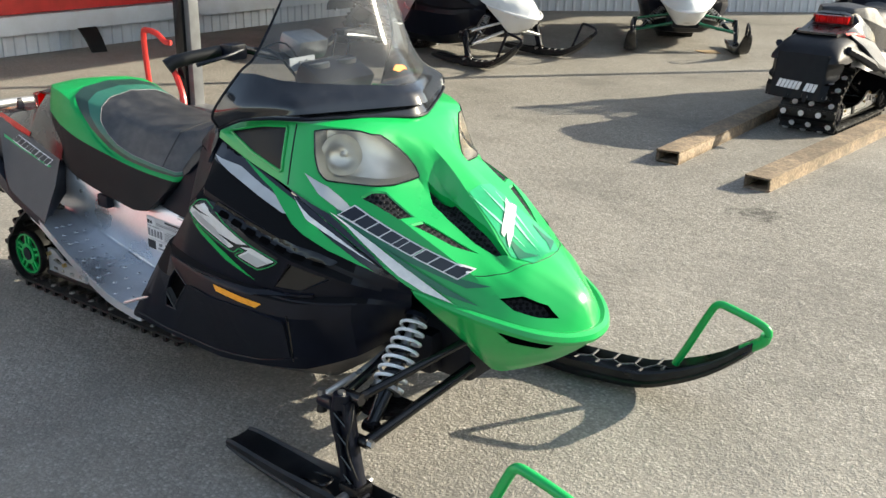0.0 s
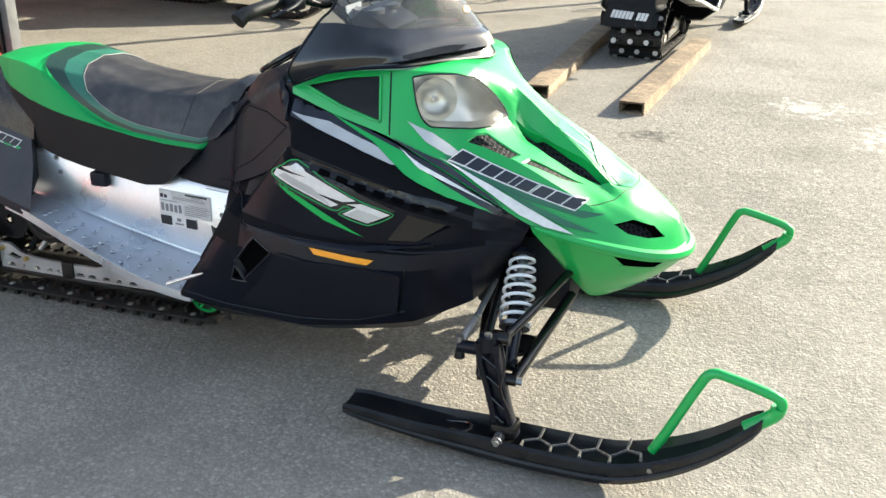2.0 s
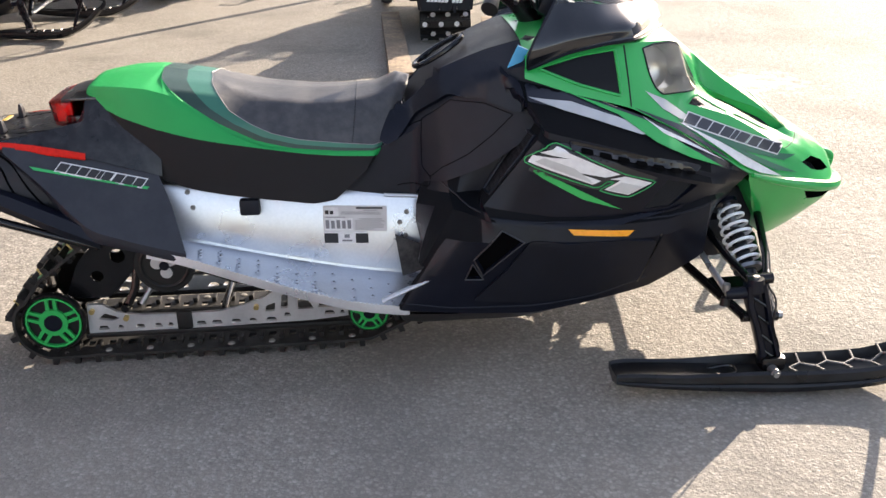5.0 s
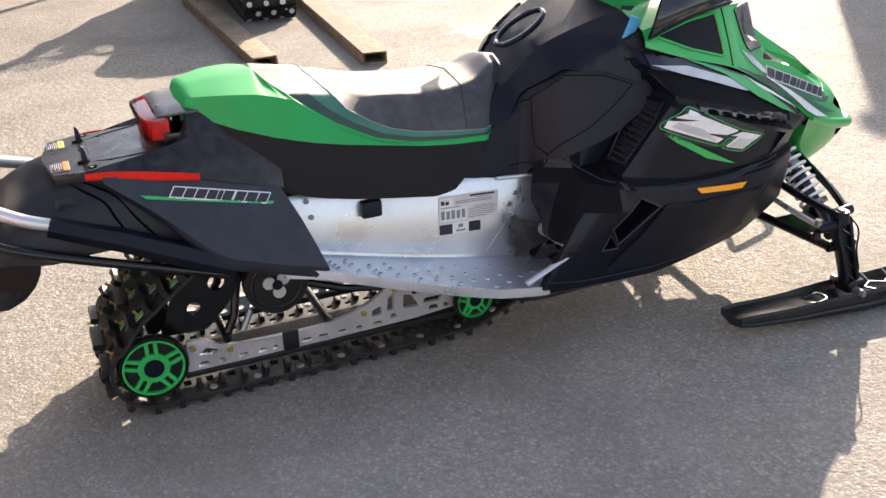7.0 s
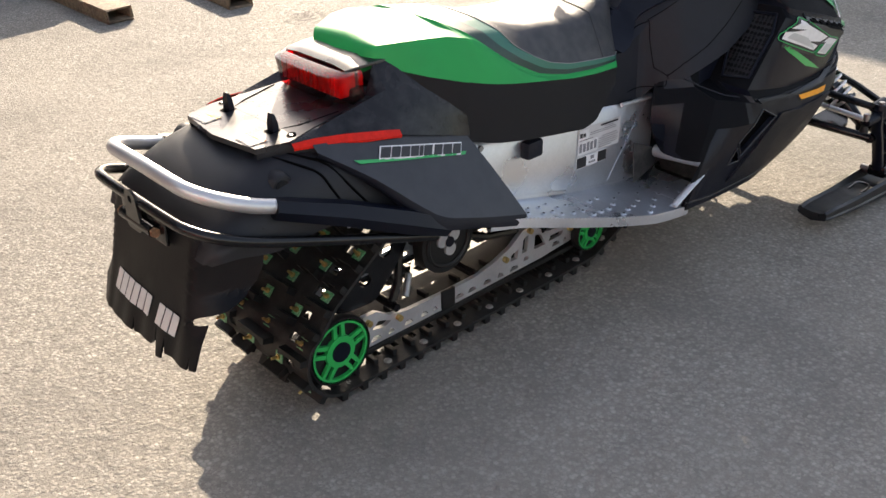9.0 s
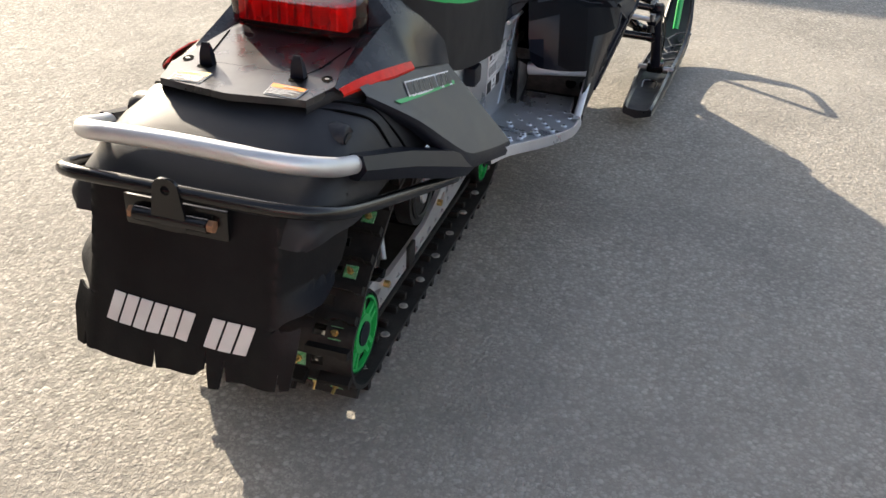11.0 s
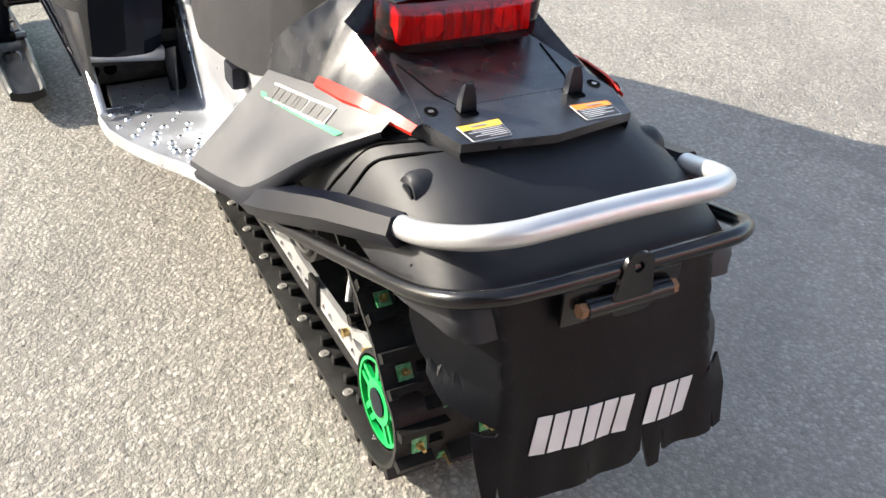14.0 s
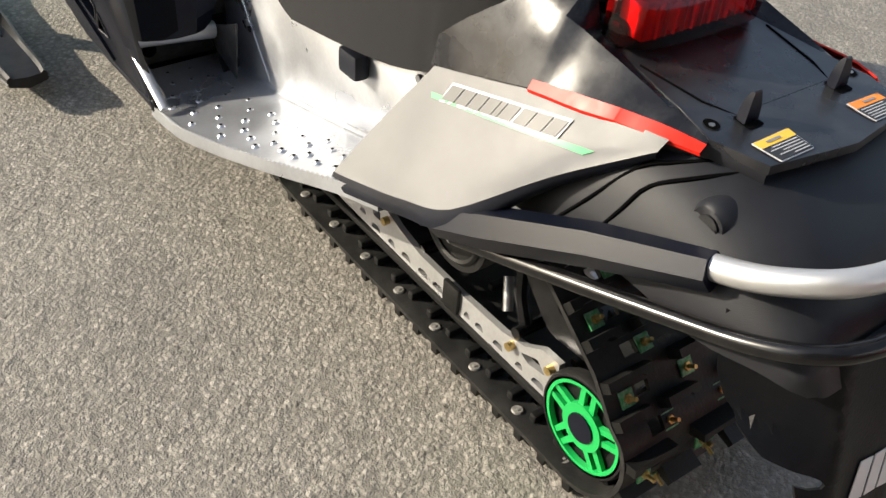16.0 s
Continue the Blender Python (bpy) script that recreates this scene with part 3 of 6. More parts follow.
SIDE = [  # under the hood, shoulder, ledge, top of the upper panel, its foot, ridge, top of the lower panel, its bottom edge, belly
    [(1.150, -.185, .60), (1.150, -.19, .585), (1.150, -.192, .575), (1.145, -.215, .555), (1.128, -.226, .51), (1.116, -.232, .468), (1.113, -.236, .420), (1.150, -.240, .345), (1.20, -.235, .335), (1.20, 0, .33)],
    [(1.185, -.205, .64), (1.185, -.235, .615), (1.190, -.242, .605), (1.195, -.272, .578), (1.200, -.306, .520), (1.205, -.372, .498), (1.165, -.385, .43), (1.052, -.408, .243), (1.06, -.28, .15), (1.06, 0, .14)],
    [(1.340, -.262, .80), (1.402, -.296, .712), (1.405, -.298, .702), (1.394, -.302, .680), (1.285, -.296, .520), (1.255, -.404, .490), (1.225, -.428, .43), (1.100, -.404, .226), (1.12, -.28, .13), (1.12, 0, .12)],
    [(1.345, -.290, .82), (1.424, -.394, .722), (1.426, -.398, .711), (1.412, -.426, .690), (1.278, -.420, .520), (1.296, -.440, .484), (1.325, -.456, .430), (1.250, -.392, .205), (1.26, -.26, .12), (1.26, 0, .11)],
    [(1.440, -.325, .80), (1.440, -.426, .708), (1.440, -.428, .692), (1.440, -.449, .676), (1.450, -.438, .490), (1.450, -.455, .472), (1.450, -.464, .430), (1.420, -.388, .197), (1.40, -.25, .115), (1.40, 0, .11)],
    [(1.600, -.343, .755), (1.600, -.428, .664), (1.600, -.430, .648), (1.600, -.452, .630), (1.600, -.437, .484), (1.600, -.454, .466), (1.600, -.462, .424), (1.570, -.378, .216), (1.54, -.22, .125), (1.54, 0, .12)],
    [(1.760, -.345, .690), (1.760, -.412, .614), (1.760, -.414, .600), (1.760, -.432, .582), (1.760, -.414, .482), (1.760, -.430, .466), (1.757, -.434, .425), (1.735, -.366, .250), (1.69, -.20, .15), (1.69, 0, .14)],
    [(1.890, -.323, .610), (1.890, -.348, .558), (1.890, -.350, .546), (1.890, -.360, .532), (1.890, -.348, .494), (1.892, -.360, .482), (1.890, -.362, .440), (1.892, -.338, .326), (1.81, -.18, .24), (1.81, 0, .235)],
    [(2.020, -.280, .527), (2.010, -.268, .510), (2.010, -.266, .505), (2.000, -.256, .490), (1.990, -.240, .465), (1.985, -.238, .455), (1.960, -.220, .42), (1.920, -.190, .345), (1.90, -.13, .29), (1.90, 0, .28)],
]
CONSOLE = [
    [(.985, 0, .70), (.985, -.09, .695), (1.000, -.165, .60), (.90, -.185, .455)],
    [(1.10, 0, .72), (1.10, -.10, .715), (1.115, -.172, .655), (1.10, -.190, .47)],
    [(1.14, 0, .755), (1.14, -.105, .752), (1.145, -.188, .690), (1.14, -.232, .530)],
    [(1.20, 0, .815), (1.20, -.13, .815), (1.20, -.226, .745), (1.19, -.292, .548)],
    [(1.31, 0, .868), (1.31, -.17, .868), (1.31, -.272, .815), (1.30, -.330, .600)],
    [(1.42, 0, .905), (1.42, -.20, .900), (1.41, -.292, .850), (1.42, -.345, .680)],
    [(1.60, 0, .915), (1.60, -.19, .905), (1.60, -.280, .870), (1.60, -.320, .72)],
]
SEAT = [  # middle of the top, shoulder, lower edge of the black, of the grey band, crease, lower edge of the green, bottom of the side
    [(.232, 0, .762), (.232, 0, .762), (.232, 0, .762), (.232, 0, .762), (.238, -.075, .756), (.240, -.085, .735), (.250, -.090, .715)],
    [(.262, 0, .800), (.262, 0, .800), (.262, 0, .800), (.262, 0, .800), (.258, -.100, .792), (.264, -.115, .752), (.275, -.125, .690)],
    [(.360, 0, .814), (.360, 0, .814), (.360, 0, .814), (.360, 0, .814), (.342, -.148, .799), (.352, -.174, .722), (.362, -.176, .620)],
    [(.436, 0, .817), (.436, 0, .817), (.436, 0, .817), (.436, 0, .817), (.412, -.168, .796), (.440, -.200, .694), (.450, -.204, .552)],
    [(.570, 0, .797), (.570, 0, .797), (.570, 0, .797), (.442, 0, .816), (.440, -.174, .790), (.458, -.203, .690), (.470, -.206, .545)],
    [(.596, 0, .788), (.592, -.050, .788), (.582, -.090, .787), (.452, -.100, .808), (.470, -.178, .782), (.488, -.207, .681), (.500, -.211, .535)],
    [(.635, 0, .777), (.628, -.095, .774), (.604, -.142, .764), (.482, -.158, .789), (.510, -.182, .764), (.538, -.211, .668), (.545, -.215, .523)],
    [(.685, 0, .765), (.672, -.112, .758), (.632, -.170, .728), (.534, -.178, .748), (.562, -.185, .727), (.604, -.213, .654), (.620, -.218, .508)],
    [(.748, 0, .754), (.732, -.125, .743), (.688, -.184, .692), (.600, -.188, .702), (.624, -.194, .680), (.685, -.212, .639), (.715, -.222, .494)],
    [(.790, 0, .749), (.784, -.128, .737), (.740, -.189, .667), (.695, -.192, .652), (.698, -.197, .643), (.752, -.209, .626), (.780, -.223, .485)],
    [(.840, 0, .744), (.838, -.130, .730), (.812, -.191, .648), (.792, -.196, .627), (.796, -.199, .624), (.816, -.206, .614), (.840, -.224, .477)],
    [(.930, 0, .745), (.928, -.125, .728), (.912, -.188, .634), (.906, -.193, .614), (.906, -.195, .612), (.906, -.200, .602), (.900, -.216, .484)],
    [(1.030, 0, .754), (1.022, -.100, .738), (1.006, -.178, .622), (1.005, -.182, .607), (1.005, -.186, .603), (1.005, -.190, .594), (.985, -.204, .560)],
    [(1.085, 0, .779), (1.078, -.075, .766), (1.032, -.163, .625), (1.028, -.167, .611), (1.024, -.170, .604), (1.016, -.176, .592), (.998, -.186, .568)],
    [(1.118, 0, .772), (1.108, -.065, .756), (1.046, -.148, .622), (1.042, -.150, .616), (1.036, -.154, .610), (1.025, -.160, .600), (1.005, -.170, .580)],
]
DOME = [  # the moulded rear end of the tunnel
    [(.34, 0, .640), (.34, -.13, .638), (.34, -.190, .60), (.34, -.215, .52), (.34, -.225, .46)],
    [(.18, 0, .656), (.18, -.13, .650), (.18, -.195, .61), (.18, -.225, .54), (.18, -.235, .48)],
    [(.02, 0, .656), (.02, -.135, .650), (.02, -.200, .61), (.02, -.228, .55), (.02, -.236, .50)],
    [(-.10, 0, .634), (-.10, -.135, .628), (-.10, -.198, .592), (-.10, -.226, .54), (-.10, -.234, .49)],
    [(-.18, 0, .596), (-.18, -.130, .592), (-.18, -.192, .565), (-.18, -.220, .53), (-.18, -.224, .50)],
    [(-.225, 0, .550), (-.225, -.125, .548), (-.225, -.186, .535), (-.222, -.212, .52), (-.215, -.217, .50)],
    [(-.245, 0, .500), (-.245, -.125, .500), (-.245, -.186, .498), (-.238, -.196, .497), (-.232, -.200, .492)],
]


def lin(a, b, t):
    return tuple(np.array(a) * (1 - t) + np.array(b) * t)


def track_path():
    """The belt's loop in x, z: round the rear wheel, along the ground, up to the drive, back under the tunnel."""
    p = []
    for a in np.linspace(150, 270, 9):
        p.append((.074 + .100 * math.cos(radians(a)), .132 + .100 * math.sin(radians(a))))
    p += [(x, .034 + .006 * max(0, (x - .55) / .45) ** 2) for x in np.linspace(.16, .97, 14)]
    for a in np.linspace(-72, 80, 8):
        p.append((1.24 + .10 * math.cos(radians(a)), .27 + .10 * math.sin(radians(a))))
    p += [(1.0, .385), (.75, .395), (.5, .405), (.32, .405), (.21, .375), (.13, .315), (.06, .262), (.012, .20)]
    return np.array(p)


def along(path, count, first=0.0):
    """Evenly spaced places on a closed path, with the turn of each."""
    q = np.vstack([path, path[:1]])
    step = np.hypot(*np.diff(q, axis=0).T)
    s = np.concatenate([[0], np.cumsum(step)])
    out = []
    for d in (np.arange(count) + first) * s[-1] / count % s[-1]:
        x, z = np.interp(d, s, q[:, 0]), np.interp(d, s, q[:, 1])
        x2, z2 = np.interp((d + .004) % s[-1], s, q[:, 0]), np.interp((d + .004) % s[-1], s, q[:, 1])
        out.append((x, z, math.atan2(z2 - z, x2 - x)))
    return out


def build_track(root, near, studs=STUD_GREEN):
    """The belt with its lugs, rails, wheels and axles."""
    path = track_path()
    bm = bmesh.new()
    rings = []
    # the belt is pierced by two rows of drive windows, one window between each two lugs
    cols = (-.188, -.130, -.104, .104, .130, .188)
    steps = along(path, 52 * 6, .43 * 6)
    for x, z, a in steps:
        up = Vector((-math.sin(a), 0, math.cos(a)))
        rings.append([[bm.verts.new((x - up.x * w, y, z - up.z * w)) for y in cols] for w in (0, .008)])
    for i, (p, q) in enumerate(zip(rings, rings[1:] + rings[:1])):
        gap = i % 6 in (2, 3)
        for j in range(5):
            if gap and j in (1, 3):
                for k in (j, j + 1):
                    bm.faces.new((p[0][k], q[0][k], q[1][k], p[1][k]))
                if i % 6 == 2:
                    bm.faces.new((p[0][j], p[0][j + 1], p[1][j + 1], p[1][j]))
                else:
                    bm.faces.new((q[0][j], q[0][j + 1], q[1][j + 1], q[1][j]))
                continue
            bm.faces.new((p[0][j], p[0][j + 1], q[0][j + 1], q[0][j]))
            bm.faces.new((p[1][j], q[1][j], q[1][j + 1], p[1][j + 1]))
        for j in (0, 5):
            bm.faces.new((p[0][j], q[0][j], q[1][j], p[1][j]))
    bmesh.ops.recalc_face_normals(bm, faces=bm.faces)
    belt = part("track", bm, BELT, root, "black rubber drive track with tall lugs")
    # lugs: rows of blocks across the belt, thicker at their ends, and the guide clips inside
    def block(width, tall=.030):
        h = width / 2
        plan = [(-h, -.011), (-h + .014, -.011), (-h + .020, -.006), (h - .020, -.006), (h - .014, -.011), (h, -.011), (h, .007), (-h, .007)]
        me = bpy.data.meshes.new("lug")
        lb = slab(bmesh.new(), plan, lambda u, v, w: (-v * (1 - .25 * w / .034), u, -.006 - w), tall)
        bmesh.ops.recalc_face_normals(lb, faces=lb.faces)
        lb.to_mesh(me)
        lb.free()
        me.materials.append(RUBBER)
        return me

    spots = along(path, 52, .43)
    if near:
        wide, mid, slim, edge = block(.086, .021), block(.110), block(.063), block(.063, .021)
        guide = bpy.data.meshes.new("guide_clip")
        gb = box(bmesh.new(), (0, 0, .008), (.014, .036, .016), bevel=.003)
        gb.to_mesh(guide)
        gb.free()
        guide.materials.append(RUBBER)
        for i, (x, z, a) in enumerate(spots):
            at = pose(x, 0, z, 0, -math.degrees(a), 0)
            for y, me in (((-.143, wide), (0, mid), (.143, wide)) if i % 2 == 0 else ((-.155, edge), (-.067, slim), (.067, slim), (.155, edge))):
                share("lug", me, belt, at @ Matrix.Translation((0, y, 0)))
            for y in (-.142, .142) if i % 2 else (-.142, 0, .142):
                share("guide_clip", guide, belt, at @ Matrix.Translation((0, y, 0)))
    else:
        bar = block(.372)
        for x, z, a in spots:
            share("lug", bar, belt, pose(x, 0, z, 0, -math.degrees(a), 0))
    # metal clips on the belt's inside edge and the bolted stud plates
    rivet = bpy.data.meshes.new("rivet")
    rb = disc(bmesh.new(), (0, 0, .0015), .0105, .003, "z", 14, .009)
    disc(rb, (0, 0, .003), .0035, .003, "z", 8, .0028)
    rb.to_mesh(rivet)
    rb.free()
    rivet.materials.append(DUSTY_STEEL)
    for i, (x, z, a) in enumerate(spots):
        if z < .06 and i % 2:
            for y in (-.164, .164):
                share("rivet", rivet, belt, pose(x, y, z, 0, -math.degrees(a), 0) @ Matrix.Translation((.031, 0, 0)))
    plate = bpy.data.meshes.new("stud_plate")
    pb = box(bmesh.new(), (0, 0, -.010), (.026, .026, .003), bevel=.001) if near else disc(bmesh.new(), (0, 0, -.030), .019, .006, "z", 14)
    pb.to_mesh(plate)
    pb.free()
    plate.materials.append(studs)
    bolt = bpy.data.meshes.new("stud")
    pb = disc(bmesh.new(), (0, 0, -.020), .0035, .022, "z", 8)
    disc(pb, (0, 0, -.0135), .007, .005, "z", 6)
    pb.to_mesh(bolt)
    pb.free()
    bolt.materials.append(BRASS)
    for i, (x, z, a) in enumerate(spots):
        if x < .62 and (z > .045):
            for y in ((-.150, -.02, .09) if i % 2 else (-.085, .03, .150)):
                mid = pose(x, y, z, 0, -math.degrees(a), 0) @ Matrix.Translation((.031, 0, 0))
                share("stud_plate", plate, belt, mid, "green painted square stud plate" if near else "pale round stud plate")
                share("stud", bolt, belt, mid)
    rail = [(.165, .168), (.205, .168), (.245, .142), (.30, .130), (.44, .126), (.54, .128), (.607, .142), (.666, .163), (.715, .197), (.75, .200), (.775, .182), (.82, .158), (.886, .155), (.95, .160),
            (1.01, .175), (1.05, .150), (1.02, .105), (.90, .092), (.80, .084), (.42, .077), (.16, .077)]
    holes = [rounded([(x, .088 + .012 * (x > .7)), (x + w, .088 + .012 * (x > .7)), (x + w - .006, .100 + .012 * (x > .7)), (x + .006, .101 + .012 * (x > .7))], .004, 2) for x, w in
             ((.186, .034), (.240, .022), (.292, .030), (.346, .026), (.384, .020), (.464, .034), (.510, .034), (.566, .032), (.618, .026), (.668, .034), (.720, .024), (.838, .034), (.884, .018))]
    holes += [rounded(o, .004, 2) for o in ([(.190, .122), (.212, .140), (.252, .124), (.232, .115)], [(.668, .119), (.673, .138), (.700, .147), (.696, .119)], [(.714, .126), (.719, .169), (.738, .178), (.735, .128)],
                                            [(.763, .121), (.765, .166), (.788, .160), (.812, .121)], [(.822, .124), (.829, .140), (.884, .139), (.874, .124)])]
    for s in (-1, 1):
        bm = slab(bmesh.new(), rail, lambda u, v, w, s=s: (u, s * (.128 + w), v), .012, holes)
        part("rail", bm, ALU, root, "perforated bare aluminium slide rail")
        bm = bmesh.new()
        box(bm, (.58, s * .134, .072), (.86, .026, .014), bevel=.004)
        part("slide", bm, RUBBER, root)
        bm = bmesh.new()
        box(bm, (.436, s * .143, .108), (.044, .01, .054), bevel=.004)
        part("bumper_pad", bm, RUBBER, root)
        for x, z in ((.178, .150), (.272, .124), (.738, .190), (.985, .155), (.645, .138), (.905, .138)):
            part("rail_bolt", disc(bmesh.new(), (x, s * .146, z), .008, .012, "y", 10), BRASS, root, "brass-plated bolt")
        for x, z, r, mat, tag in ((.074, .132, .084, GREEN if near else BLACK_SATIN, "spoked rear wheel"), (.972, .112, .058, GREEN if near else BLACK_SATIN, "spoked idler wheel")):
            wheel(root, x, s * .158, z, r, s, mat, tag)
        if near:
            bm = disc(bmesh.new(), (.408, s * .158, .297), .084, .034, "y", 32)
            idler = part("upper_wheel", bm, RUBBER, root, "black upper idler wheel")
            bm = bmesh.new()
            for k in range(3):
                a = radians(120 * k + 40)
                disc(bm, (.408 + .022 * math.cos(a), s * .177, .297 + .022 * math.sin(a)), .017, .008, "y", 14)
            part("hub", bm, ALU, idler, "bare aluminium hub")
            part("hub_cap", disc(bmesh.new(), (.408, s * .179, .297), .014, .008, "y", 14), BLACK_SATIN, idler)
            ring = [(.408 + .066 * math.cos(t), s * .1755, .297 + .066 * math.sin(t)) for t in np.linspace(0, 2 * math.pi, 33)]
            part("tyre_ridge", tube(bmesh.new(), ring, .006, 6, caps=False), RUBBER, idler)
            bm = bmesh.new()
            tube(bm, [(.86, s * .115, .16), (.60, s * .12, .215), (.50, s * .12, .255)], .011, 8)
            part("torsion_spring", bm, BLACK_STEEL, root)
            bm = bmesh.new()
            tube(bm, [(.33, s * .09, .35), (.30, s * .11, .20), (.27, s * .115, .145)], .012, 8)
            part("suspension_arm", bm, BLACK_STEEL, root)
            bm = tube(bmesh.new(), [(.345, s * .10, .20), (.315, s * .12, .155)], .009, 10)
            part("shock_end", bm, STEEL, root)
            hole = lambda x, z, r: [(x + r * math.cos(t), z + r * math.sin(t)) for t in np.linspace(0, 2 * math.pi, 13)[:-1]]
            bm = slab(bmesh.new(), rounded([(.105, .185), (.150, .290), (.225, .368), (.345, .372), (.335, .300), (.285, .235), (.225, .175)], .02, 3), lambda u, v, w, s=s: (u, s * (.104 + w), v), .008,
                      [hole(.20, .245, .018), hole(.265, .305, .022)])
            part("bracket", bm, BLACK_STEEL, root)
    for x, z, r, w in ((.074, .132, .011, .33), (.972, .112, .011, .33), (.41, .298, .011, .33), (.27, .15, .011, .28), (.80, .17, .011, .28), (.55, .125, .012, .26), (.88, .125, .012, .26)):
        part("axle", disc(bmesh.new(), (x, 0, z), r, w, "y", 12), BLACK_STEEL, root)
    part("inner_shock", tube(bmesh.new(), [(.80, -.03, .17), (.60, -.03, .26), (.45, -.03, .33)], .028, 12), BLACK_STEEL, root, "black inner suspension shock")


def wheel(root, x, y, z, r, s, mat, tag):
    """A spoked wheel: tyre, rim with five double spokes, hub."""
    bm = bmesh.new()
    n = 40
    prof = [(r * .93, -.014), (r * 1.02, -.014), (r * 1.06, -.006), (r * 1.06, .006), (r * 1.02, .012), (r * .93, .012)]
    rings = [[bm.verts.new((x + q * math.cos(t), y + s * w, z + q * math.sin(t))) for q, w in prof] for t in (2 * math.pi * i / n for i in range(n))]
    for i in range(n):
        for j in range(len(prof)):
            bm.faces.new((rings[i][j], rings[(i + 1) % n][j], rings[(i + 1) % n][(j + 1) % len(prof)], rings[i][(j + 1) % len(prof)]))
    tyre = part("wheel", bm, RUBBER, root, tag)
    bm = bmesh.new()
    ring = lambda q: [(q * math.cos(2 * math.pi * i / n), q * math.sin(2 * math.pi * i / n)) for i in range(n)]
    place = lambda u, v, w: (x + u, y + s * (.002 + w), z + v)
    slab(bm, ring(r * .98), place, .010, [ring(r * .86)])
    for k in range(5):
        for o in (-.13, .13):
            a = 2 * math.pi * k / 5 + .3
            d, e = Vector((math.cos(a), math.sin(a))), Vector((-math.sin(a), math.cos(a)))
            p = [d * r * .38 + e * r * (o - .065), d * r * .90 + e * r * (o - .055), d * r * .90 + e * r * (o + .055), d * r * .38 + e * r * (o + .065)]
            slab(bm, [tuple(q) for q in p], place, .008)
    slab(bm, ring(r * .48), place, .011)
    part("rim", bm, mat, tyre, "bright green spoked rim" if mat is GREEN else "black spoked rim")
    bm = disc(bmesh.new(), (x, y + s * .008, z), r * .30, .016, "y", 20)
    part("hub_cap", bm, BLACK_SATIN, tyre, "black hub cap")
    bm = disc(bmesh.new(), (x, y - s * .004, z), r * .9, .006, "y", 28)
    part("backing", bm, RUBBER, tyre)


def build_ski(root, s, loop_mat):
    """A ski with raised rails, cross ribs and a handle loop."""
    yc = s * .545
    line = lambda x: s * np.interp(x, (1.60, 2.03, 2.42, 2.65), (.508, .515, .543, .546))
    prof = [(1.612, .054, .022), (1.66, .046, .032), (1.80, .030, .040), (1.98, .018, .054), (2.10, .016, .054), (2.30, .030, .050), (2.42, .075, .046), (2.52, .135, .040), (2.60, .205, .034), (2.625, .232, .026)]
    wide = [.048, .052, .055, .061, .063, .064, .061, .053, .040, .024]
    bm = bmesh.new()
    rows = []
    for (x, z, h), w in zip(prof, wide):
        y0, deep = line(x), (.55 if x > 1.85 else .90)
        half = [(w * .90, z), (w, z + h * .30), (w * .93, z + h * .42), (w * .98, z + h * .56), (w * .95, z + h * .96), (w * .80, z + h + .004), (w * .66, z + h * deep)]
        rows.append([(x, y0 - y, q) for y, q in half] + [(x, y0, z + h * (deep - .15))] + [(x, y0 + y, q) for y, q in half[::-1]] + [(x, y0, z - .012), (x, y0 - half[0][0], half[0][1])])
    g = loft(rows, 4, 1, .95, 0)
    vs = [[bm.verts.new(q) for q in r[:-1]] for r in g]
    for a, b in zip(vs, vs[1:]):
        for j in range(len(a)):
            bm.faces.new((a[j], a[(j + 1) % len(a)], b[(j + 1) % len(b)], b[j]))
    bm.faces.new(vs[0])
    bm.faces.new(vs[-1][::-1])
    ski = part("ski", bm, SKI, root, "black moulded plastic ski", 24)
    bm = bmesh.new()
    deck = lambda x: np.interp(x, [p[0] for p in prof], [p[1] for p in prof]) + .046
    knots = [(x, line(x) + (.011 if i % 2 else -.011), deck(x)) for i, x in enumerate(np.arange(2.085, 2.40, .036))]
    tube(bm, knots, .0036, 6)
    for i, (x, y, z) in enumerate(knots):
        e = 1 if i % 2 else -1
        tube(bm, [(x, y, z), (x + .004, line(x) + e * .048, z + .008)], [.0034, .0042], 6)
    part("rib", bm, RIB, ski, "moulded lattice of scuffed ribs with painted-in highlights")
    y0 = line(1.9)
    bm = tube(bmesh.new(), [(1.86, y0 - .02, .050), (1.93, y0 - .022, .058), (1.945, y0, .058), (1.93, y0 + .022, .058), (1.86, y0 + .02, .050)], .004, 6, 4)
    part("stop", bm, BLACK_GLOSS, ski)
    bm = tube(bmesh.new(), [(2.395, yc, .115), (2.425, yc, .175), (2.480, yc, .300), (2.505, yc, .340), (2.545, yc, .338), (2.640, yc, .312), (2.660, yc, .290), (2.645, yc, .262),
                            (2.595, yc, .222)], .012, 10, 4, flat=1.0)
    part("loop", bm, loop_mat, ski, "bright green ski handle loop")
    bm = tube(bmesh.new(), [(2.655, yc, .285), (2.645, yc, .262), (2.592, yc, .220)], .017, 10, 3)
    part("loop_end", bm, loop_mat, ski)
    bm = bmesh.new()
    disc(bm, (2.40, yc + s * .058, .100), .006, .01, "y", 10)
    part("bolt", bm, STEEL, ski)
    bm = disc(bmesh.new(), (2.03, s * .515, .072), .013, .118, "y", 14)
    disc(bm, (2.03, s * .577, .072), .008, .010, "y", 8)
    part("pivot_bolt", bm, STEEL, ski, "steel ski pivot bolt")


